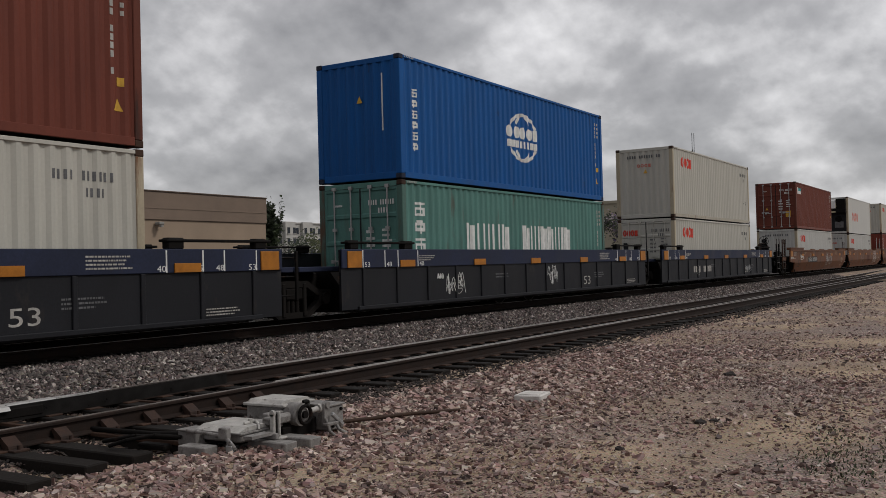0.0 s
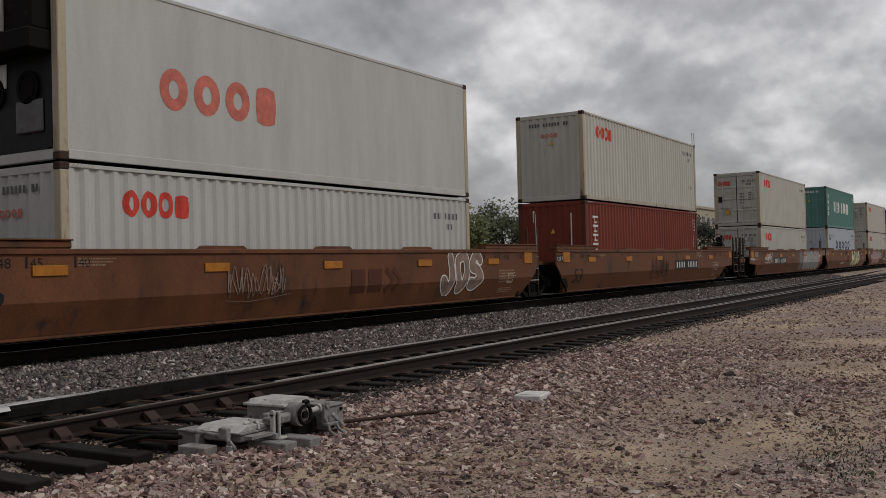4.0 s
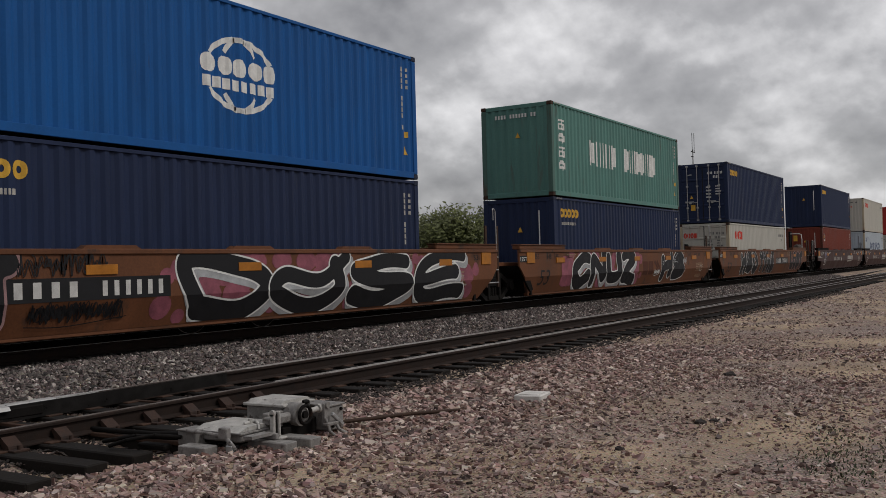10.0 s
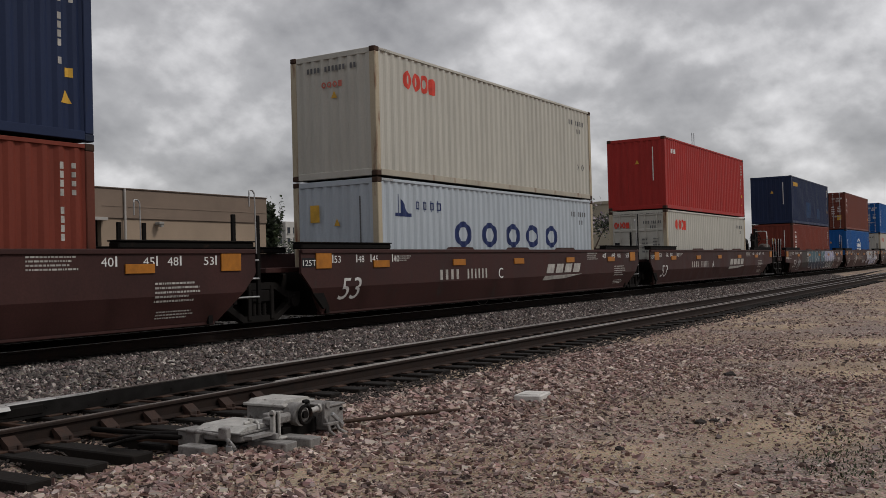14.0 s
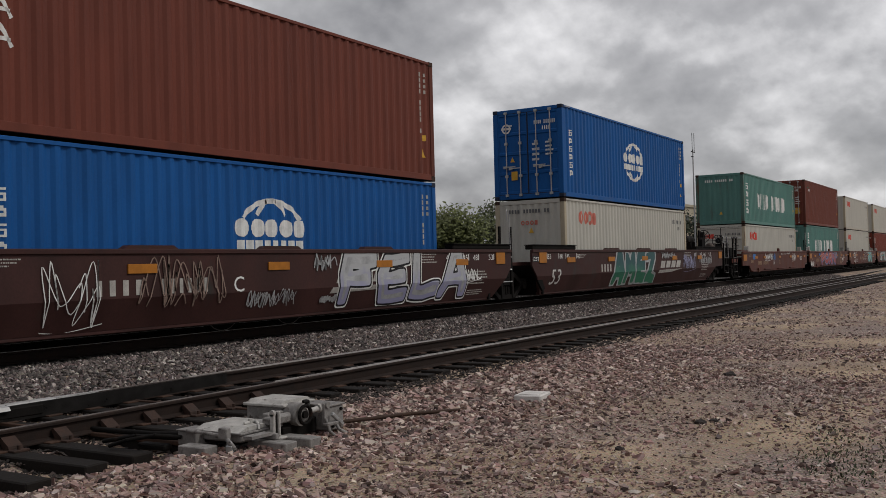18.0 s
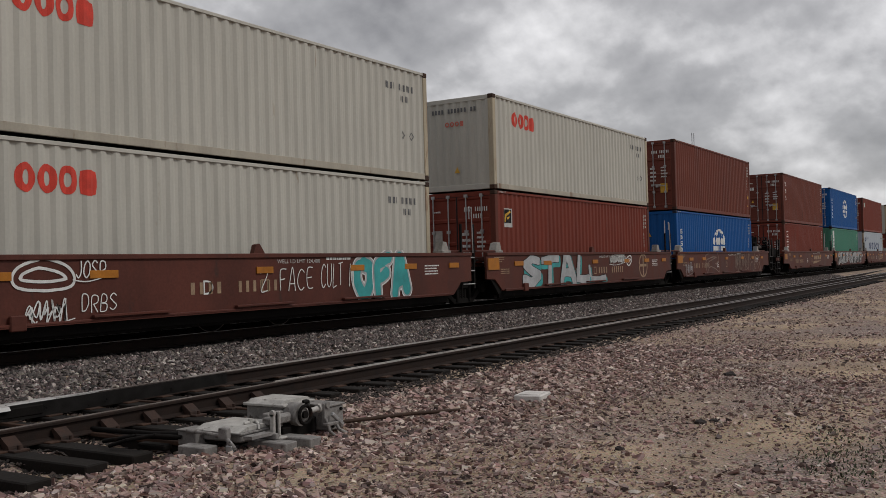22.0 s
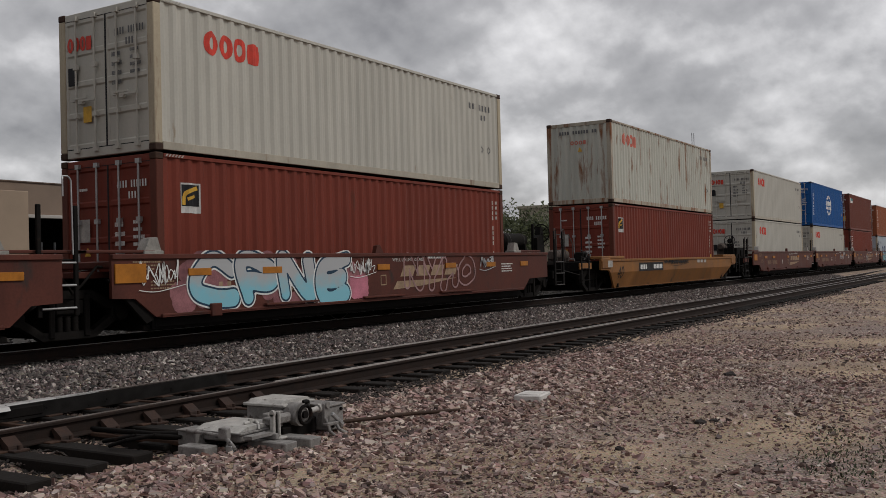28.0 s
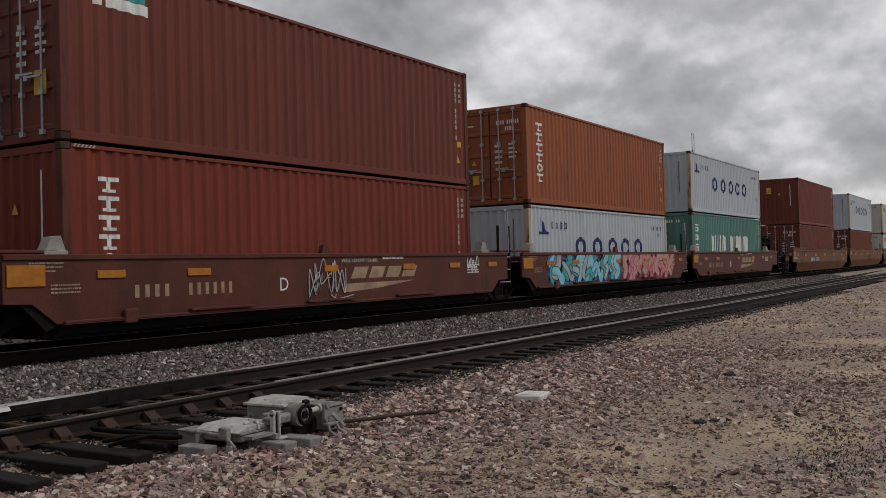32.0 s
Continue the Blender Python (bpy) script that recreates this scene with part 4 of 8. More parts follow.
def coupler_end(root, kind, s, paint, rnd, gear=True):
    """Platform, end sill, ladders, coupler and brake gear at the free end of a car; s tells which end."""
    h, top, ov = HALF[kind], SILL[kind], OVER[kind]
    m = pose(0, 0, 0, 0, 0, 0 if s < 0 else 180)
    xe = h + ov
    key = "%s_%s" % (kind, "ce")
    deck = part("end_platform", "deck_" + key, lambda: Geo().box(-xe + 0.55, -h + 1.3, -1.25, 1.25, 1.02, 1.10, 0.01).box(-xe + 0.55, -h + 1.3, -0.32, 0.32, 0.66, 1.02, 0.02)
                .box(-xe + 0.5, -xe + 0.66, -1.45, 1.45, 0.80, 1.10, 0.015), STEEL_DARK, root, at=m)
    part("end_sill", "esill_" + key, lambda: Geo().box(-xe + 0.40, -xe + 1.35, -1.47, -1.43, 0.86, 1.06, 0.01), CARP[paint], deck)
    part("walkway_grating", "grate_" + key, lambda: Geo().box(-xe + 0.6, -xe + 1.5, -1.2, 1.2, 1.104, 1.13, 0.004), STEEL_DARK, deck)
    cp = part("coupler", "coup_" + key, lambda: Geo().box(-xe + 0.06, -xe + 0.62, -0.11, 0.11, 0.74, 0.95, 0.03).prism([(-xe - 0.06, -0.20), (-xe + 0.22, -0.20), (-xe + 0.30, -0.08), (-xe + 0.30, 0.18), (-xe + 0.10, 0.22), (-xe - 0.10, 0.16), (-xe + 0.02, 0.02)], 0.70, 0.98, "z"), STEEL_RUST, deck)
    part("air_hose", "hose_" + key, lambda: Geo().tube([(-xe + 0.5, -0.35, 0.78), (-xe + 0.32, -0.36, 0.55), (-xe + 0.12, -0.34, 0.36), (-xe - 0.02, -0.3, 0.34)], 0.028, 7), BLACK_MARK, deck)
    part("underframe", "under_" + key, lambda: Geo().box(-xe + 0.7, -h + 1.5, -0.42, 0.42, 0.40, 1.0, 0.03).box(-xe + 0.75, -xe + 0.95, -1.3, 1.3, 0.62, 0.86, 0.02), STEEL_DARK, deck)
    part("cut_lever", "lever_" + key, lambda: Geo().tube([(-xe + 0.46, -1.42, 0.70), (-xe + 0.42, -0.9, 0.84), (-xe + 0.34, -0.1, 0.90)], 0.014, 6), STEEL_DULL, deck)
    for sy in (-1, 1):
        foot = 0.42
        tall = {"deep": 1.66, "ribbed": 1.40, "short": 1.62, "low": 0.86}[kind]
        part("ladder", "clad_%s_%.2f" % (kind, tall), lambda: ladder_mesh(tall, 0.58, 0.05), POST if paint == "tan" else STEEL_DARK, deck, at=pose(-xe + (0.75 if kind == "deep" else 0.83), sy * 1.46, foot))
        if kind == "low":
            continue
        part("grab_iron", "grab_%.2f" % 1.1, lambda: grab_mesh(1.0), STEEL_GALV if paint == "umber" else GRAB, deck, at=pose(-xe + 1.09, sy * 1.50, 1.1))
        part("grab_iron", "grab_%.2f" % 1.1, lambda: grab_mesh(1.0), STEEL_GALV if paint == "umber" else GRAB, deck, at=pose(-xe + 0.49, sy * 1.50, 1.1))
        if kind != "low" and sy * s > 0:
            for z in (0.78, 1.12):
                part("rung", "rung", lambda: Geo().cyl((-0.29, 0, 0), (0.29, 0, 0), 0.017, 7), STEEL_DULL, deck, at=pose(-xe + (0.75 if kind == "deep" else 0.83), sy * 1.49, z))
        part("step", "cstep", lambda: Geo().box(-0.26, 0.26, -0.06, 0.06, -0.015, 0.015, 0.004), STEEL_DULL, deck, at=pose(-xe + (0.75 if kind == "deep" else 0.83), sy * 1.46, foot + 0.02))
    if s > 0 and gear and kind in ("deep", "short"):      # the brake end: reservoir, stand and hand wheel
        ra, rb, rz, rr = (-10.40, -9.40, 1.98, 0.185) if kind == "deep" else (-9.35, -8.05, 1.80, 0.215)
        part("brake_reservoir", "resb_" + kind, lambda: Geo().cyl((ra, 0.1, rz), (rb, 0.1, rz), rr, 18).cyl((ra - 0.07, 0.1, rz), (ra, 0.1, rz), rr * 0.7, 18, rr).cyl((rb, 0.1, rz), (rb + 0.07, 0.1, rz), rr, 18, rr * 0.7)
             .box(ra + 0.15, ra + 0.25, -0.15, 0.35, 1.08, rz - 0.1).box(rb - 0.25, rb - 0.15, -0.15, 0.35, 1.08, rz - 0.1), TRUCK, deck, "grimy dark cylindrical air reservoir")
        for xx in (ra + 0.2, rb - 0.2):
            part("reservoir_strap", "strapb_%.2f" % rr, lambda: Geo().ring((0, 0, 0), rr + 0.004, 0.012, 20, 0), STEEL_DULL, deck, at=pose(xx, 0.1, rz))
        wx, wz = (ra - 0.62, 2.14) if kind == "deep" else (ra - 0.55, 2.02)
        part("brake_stand", "bstand_" + kind, lambda: Geo().prism([(ra - 0.10, 1.1), (ra - 0.62, 1.1), (ra - 0.60, 1.62), (ra - 0.50, wz + 0.18), (ra - 0.36, wz + 0.20), (ra - 0.30, wz - 0.05), (ra - 0.10, wz - 0.15)], 0.42, 0.60)
             .box(ra - 0.16, ra - 0.08, 0.40, 0.48, 1.1, wz + 0.28, 0.01).cyl((wx + 0.02, 0.52, wz), (wx + 0.18, 0.52, wz), 0.10, 12), POST if paint == "tan" else STEEL_DARK, deck)
        part("brake_wheel", "bwhb_" + kind, lambda: Geo().ring((wx, 0.52, wz), 0.28, 0.018, 22, 0).cyl((wx - 0.03, 0.52, wz), (wx + 0.04, 0.52, wz), 0.045, 10)
             .tube([(wx, 0.25, wz), (wx, 0.79, wz)], 0.012).tube([(wx, 0.52, wz - 0.27), (wx, 0.52, wz + 0.27)], 0.012)
             .tube([(wx, 0.33, wz - 0.19), (wx, 0.71, wz + 0.19)], 0.012).tube([(wx, 0.33, wz + 0.19), (wx, 0.71, wz - 0.19)], 0.012), STEEL_DARK, deck, "spoked hand-brake wheel")
        part("air_pipe", "railp_" + kind, lambda: Geo().tube([(wx - 0.05, 0.9, wz - 0.05), (wx - 0.55, 1.2, wz - 0.06), (wx - 0.60, 1.3, wz - 0.35), (wx - 0.62, 1.3, 1.15)], 0.013, 6), GRAB, deck)
    if s < 0:
        rr, ry, rz, ra, rb = {"umber": (0.19, -0.10, 1.70, -9.34, -8.06), "tan": (0.20, -0.10, 1.72, -10.80, -9.85)}.get(paint, (0.18, -0.10, 1.68 if kind != "low" else 1.34, -h - 0.88, -h + 0.10))
        part("brake_reservoir", "resv_%s_%s" % (key, paint), lambda: Geo().cyl((ra, ry, rz), (rb, ry, rz), rr, 18).cyl((ra - 0.07, ry, rz), (ra, ry, rz), rr * 0.7, 18, rr).cyl((rb, ry, rz), (rb + 0.07, ry, rz), rr, 18, rr * 0.7)
             .box(ra + 0.18, ra + 0.26, ry - 0.25, ry + 0.25, 1.08, rz - 0.10).box(rb - 0.26, rb - 0.18, ry - 0.25, ry + 0.25, 1.08, rz - 0.10), STEEL_RUST if paint == "tan" else RESERVOIR, deck, "dusty cylindrical air reservoir")
        for xx in (ra + 0.26, rb - 0.26):
            part("reservoir_strap", "strap_%.2f" % rr, lambda: Geo().ring((0, 0, 0), rr + 0.004, 0.012, 20, 0), STEEL_DULL, deck, at=pose(xx, ry, rz))
        if paint == "umber":
            part("air_pipe", "bent_" + key, lambda: Geo().tube([(-11.08, -0.81, 1.1), (-11.08, -0.81, 1.95), (-11.04, -0.81, 2.20), (-10.9, -0.77, 2.30), (-10.25, -0.61, 2.54), (-9.6, -0.35, 2.60), (-8.9, 0.1, 2.62), (-8.55, 0.40, 2.62)], 0.030, 8), FADED, deck, "pale bent air pipe")
            part("post_frame", "pf_" + key, lambda: Geo().box(-8.52, -8.35, 0.43, 0.55, 1.1, 2.80, 0.015).box(-8.11, -7.94, 0.43, 0.55, 1.1, 2.80, 0.015).box(-8.35, -8.11, 0.43, 0.55, 2.62, 2.80, 0.01), TRUCK, deck)
        elif kind != "low":
            wx, wy, wz = (-11.82, -0.52, 2.02) if kind == "deep" else (-h - 2.16, -0.90, 1.94)
            part("hand_brake", "hbrk_" + key, lambda: Geo().box(wx + 0.10, wx + 0.22, wy - 0.16, wy + 0.16, 1.1, wz - 0.14, 0.02).cyl((wx + 0.03, wy, wz), (wx + 0.24, wy, wz), 0.13, 14).box(wx + 0.10, wx + 0.55, wy - 0.05, wy + 0.02, 1.1, 1.72, 0.01)
                 .box(wx + 0.46, wx + 0.55, wy - 0.05, wy + 0.04, 1.1, 2.22, 0.012), STEEL_DARK, deck)
            part("brake_wheel", "bwhl_" + key, lambda: Geo().ring((wx, wy, wz), 0.26, 0.017, 22, 0).cyl((wx - 0.03, wy, wz), (wx + 0.06, wy, wz), 0.045, 10)
                 .tube([(wx, wy - 0.25, wz), (wx, wy + 0.25, wz)], 0.012).tube([(wx, wy, wz - 0.25), (wx, wy, wz + 0.25)], 0.012)
                 .tube([(wx, wy - 0.18, wz - 0.18), (wx, wy + 0.18, wz + 0.18)], 0.012).tube([(wx, wy - 0.18, wz + 0.18), (wx, wy + 0.18, wz - 0.18)], 0.012), BLACK_MARK, deck, "spoked hand-brake wheel")
        if kind == "short":
            part("equipment_box", "eqbox", lambda: Geo().box(-h - 1.95, -h - 0.62, -1.18, -0.55, 1.10, 1.60, 0.02).box(-h - 1.30, -h - 0.70, -1.21, -1.18, 1.18, 1.50, 0.01).box(-h - 0.5, -h - 0.42, -1.3, -1.1, 1.0, 1.5, 0.01), STEEL_DARK, deck, "grimy black brake equipment box")
        part("control_valve", "valve_" + key, lambda: Geo().box(-h - 0.55, -h - 0.25, -1.05, -0.75, 1.12, 1.42, 0.03).cyl((-h - 0.4, -1.12, 1.3), (-h - 0.4, -0.7, 1.3), 0.10, 10)
             .box(-h - 0.15, -h + 0.05, -1.0, -0.8, 1.12, 1.32, 0.02).cyl((-h + 0.16, -1.1, 1.22), (-h + 0.16, -0.8, 1.22), 0.07, 10), STEEL_DARK, deck)
        part("air_pipe", "vpipe_" + key, lambda: Geo().tube([(-h - 0.55, -1.08, 1.16), (-h - 0.40, -1.14, 1.34), (-h - 0.2, -1.1, 1.40), (-h + 0.0, -1.06, 1.22), (-h + 0.2, -1.0, 1.34), (-h + 0.3, -0.6, 1.50)], 0.018, 6), STEEL_DULL, deck)
    return deck


def pivot_end(root, kind, s, paint):
    """The end that rests on the truck shared with the next unit."""
    h, top = HALF[kind], SILL[kind]
    m = pose(0, 0, 0, 0, 0, 0 if s < 0 else 180)
    key = "%s_pe" % kind
    a = 8.45 if kind in ("deep", "ribbed") else 6.6
    deck = part("end_platform", "deck_" + key, lambda: Geo().box(-h + 0.08, -a, -1.2, 1.2, 1.04, 1.14, 0.01).box(-h + 0.05, -a, -0.42, 0.42, 0.78, 1.04, 0.02).cyl((-h + 0.3, 0, 0.8), (-h + 0.3, 0, 1.2), 0.3, 14), CARP[paint], root, at=m)
    if s > 0:
        tall = {"deep": 1.60, "ribbed": 0.95, "short": 1.62, "low": 1.3}[kind]
        x0 = {"deep": 9.10, "ribbed": 9.2, "short": 7.35, "low": 7.4}[kind]
        for sy in (-1, 1):
            part("ladder", "plad_%s" % kind, lambda: ladder_mesh(tall, 0.62, 0.045 if kind == "deep" else 0.035), POST if paint == "tan" else STEEL_DARK, deck, at=pose(-x0, sy * 1.50, 0.50))
            if kind != "ribbed":
                if sy > 0:                                # the near ladder's worn rungs
                    for z in (0.62, 0.95, 1.28):
                        part("rung", "rung", lambda: Geo().cyl((-0.29, 0, 0), (0.29, 0, 0), 0.017, 7), STEEL_GALV, deck, at=pose(-x0, sy * 1.53, z))
                part("grab_iron", "grab_p", lambda: grab_mesh(1.15), STEEL_GALV, deck, at=pose(-x0 - 0.2, sy * 1.52, 1.4))
    else:
        xl = -9.25 if kind in ("deep", "ribbed") else -7.4
        part("gusset", "gus_" + key, lambda: Geo().prism([(xl, 1.02), (xl + 0.5, 1.02), (xl + 0.9, 0.36), (xl + 0.75, 0.30)], -1.56, -1.50), STEEL_DARK, deck)
    if kind == "short":
        for sy in (-1, 1):
            part("air_pipe", "pipe_%s_%d" % (key, sy), lambda: Geo().tube([(-a - 0.1, sy * 1.3, 1.15), (-h + 0.35, sy * 1.32, 1.22), (-h + 0.1, sy * 1.3, 0.95), (-h - 0.05, sy * 1.25, 0.8)], 0.020, 6), TRUCK, deck)
    return deck


def well_car(kind, paint, label, le, re, number="", letter="", deco=(), seed=1):
    rnd = random.Random(seed)
    root = thing("well_car", label, "railway wagon", "well cars of the train")
    h, top = HALF[kind], SILL[kind]
    P = CARP[paint]
    sidep = CARP["black"] if kind == "ribbed" else P
    key = "%s_%d%d" % (kind, le, re)
    turn = pose(0, 0, 0, 0, 0, 180)
    o = side_outline(kind, le, re)
    xa, xb = o[0][0], o[-1][0]
    near = part("side_plate", "side_" + key, lambda: side_mesh(kind, le, re), sidep, root)
    part("side_plate", "sidef_" + key, lambda: side_mesh(kind, le, re).flip(), sidep, root)
    for sy in (-1, 1):
        part("top_chord", "chord_%s_%d" % (key, sy), lambda: Geo().box(xa, xb, sy * WY - 0.035, sy * WY + 0.035, top - (0.38 if kind == "ribbed" else 0.07), top + 0.012, 0.01), P, root)
        # short cars: the chord's dark colour stands in for shade below the sill
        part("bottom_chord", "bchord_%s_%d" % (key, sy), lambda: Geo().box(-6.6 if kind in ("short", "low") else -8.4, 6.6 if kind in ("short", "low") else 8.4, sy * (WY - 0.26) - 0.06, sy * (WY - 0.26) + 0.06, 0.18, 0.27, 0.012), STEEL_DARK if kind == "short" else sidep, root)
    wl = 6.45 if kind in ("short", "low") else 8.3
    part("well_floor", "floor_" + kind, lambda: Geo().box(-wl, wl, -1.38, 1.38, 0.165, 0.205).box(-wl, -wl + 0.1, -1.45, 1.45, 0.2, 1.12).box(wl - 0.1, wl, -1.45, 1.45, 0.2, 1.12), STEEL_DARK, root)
    if kind == "ribbed":
        for i in range(14):
            x = -8.2 + i * 1.262
            for sy in (-1, 1):
                part("rib", "rib_%d" % sy, lambda: Geo().box(-0.045, 0.045, sy * WY - 0.035, sy * WY + 0.035, 0.24, 1.09, 0.012), sidep, root, at=pose(x, 0, 0))
        part("bottom_flange", "bflange", lambda: Geo().box(-8.4, 8.4, -WY - 0.04, -WY + 0.02, 0.22, 0.30, 0.01), sidep, root)
        for s in (-1, 1):
            for sy in (-1, 1):
                part("guide_rail", "grail_%d_%d" % (s, sy), lambda: Geo().box(min(s * 6.2, s * 8.7), max(s * 6.2, s * 8.7), sy * 1.5 - 0.10, sy * 1.5 + 0.10, 1.60, 1.645, 0.01).box(min(s * 6.25, s * 6.6), max(s * 6.25, s * 6.6), sy * 1.5 - 0.08, sy * 1.5 + 0.08, 1.48, 1.67, 0.02).box(min(s * 8.3, s * 8.6), max(s * 8.3, s * 8.6), sy * 1.5 - 0.08, sy * 1.5 + 0.08, 1.48, 1.67, 0.02), STEEL_DARK, root)
    if kind == "deep":
        for s, e in ((-1, le), (1, re)):
            q = 10.0 if e else 9.2
            for sy in (-1, 1):
                part("guide_plate", "gp_%d_%d_%d" % (s, e, sy), lambda: Geo().box(min(s * 6.2, s * q), max(s * 6.2, s * q), sy * 1.49 - 0.12, sy * 1.49 + 0.12, 1.485, 1.60, 0.02).box(min(s * 6.2, s * q), max(s * 6.2, s * q), sy * 1.49 - 0.15, sy * 1.49 + 0.15, 1.60, 1.625, 0.005), P if paint == "tan" else STEEL_DARK, root)
        for x in (-3.1, 0.0, 3.1):
            part("chord_pad", "cpad", lambda: Geo().prism([(-0.55, 1.482), (-0.45, 1.54), (0.45, 1.54), (0.55, 1.482)], -1.62, -1.46), P, root, at=pose(x, 0, 0))
    if kind == "short":
        part("ledge", "ledge_" + key, lambda: Geo().box(-6.4, 6.4, -WY - 0.05, -WY + 0.12, 0.40, 0.44, 0.008).box(-6.4, 6.4, -WY - 0.045, -WY + 0.1, 0.385, 0.40), P, root)
        # coloured dark, not in car paint, for the shadow beneath the ledge
        part("sill_beam", "sbeam_" + key, lambda: Geo().box(-6.4, 6.4, -1.46, -1.38, 0.22, 0.385, 0.01), STEEL_DARK, root)
        for x in (-3.25, -0.25, 2.8):
            part("step", "lstep", lambda: Geo().box(-0.75, 0.75, -WY - 0.10, -WY - 0.02, 0.46, 0.50, 0.006), P, root, at=pose(x, 0, 0))
        part("bracket", "lbrk", lambda: Geo().box(-5.35, -5.1, -WY - 0.08, -WY - 0.01, 0.34, 0.56, 0.015), P, root)
        for x in (-0.35,):
            part("latch", "latch", lambda: Geo().prism([(-0.14, 1.40), (-0.08, 1.56), (0.02, 1.58), (0.16, 1.40)], -1.62, -1.52), P, root, at=pose(x, 0, 0))
        for s in (-1, 1):
            part("end_beam", "ebeam_%d" % s, lambda: Geo().box(min(s * 6.3, s * 7.3), max(s * 6.3, s * 7.3), -1.5, 1.5, 1.18, 1.30, 0.02).box(min(s * 6.35, s * 7.9), max(s * 6.35, s * 7.9), -1.45, -1.25, 1.42, 1.47, 0.01), P, root)
            part("container_guide", "cguide_%d" % s, lambda: Geo().prism([(s * 6.22, 1.46), (s * 6.56, 1.46), (s * 6.46, 1.66), (s * 6.30, 1.68)], -1.44, -1.24).box(min(s * 6.2, s * 6.6), max(s * 6.2, s * 6.6), -1.48, -1.2, 1.30, 1.46, 0.01), surface("white_guide_paint", (0.30, 0.285, 0.26), 0.6, 0, 0.3, 4, 0.1, 40, GRIME, 0.4), root, "white tapered corner guide")
    if kind == "low":
        for s in (-1, 1):
            part("end_box", "ebox_%d" % s, lambda: Geo().box(min(s * 6.15, s * 8.2), max(s * 6.15, s * 8.2), -1.62, -1.2, 1.17, 1.27, 0.02).box(min(s * 7.5, s * 8.2), max(s * 7.5, s * 8.2), -1.64, -1.58, 0.86, 1.2, 0.02), P, root)
    for s, e in ((-1, le), (1, re)):
        if e:
            coupler_end(root, kind, s, paint, rnd, paint != "tan" or seed == 9)
            truck(root, s * h)
        else:
            pivot_end(root, kind, s, paint)
            if s < 0:
                truck(root, -h)
    marks_on(root, kind, paint, number, letter, xa, xb, rnd)
    for d in deco:
        spray(root, *d, knee=kind in ("deep", "low"))
    return root


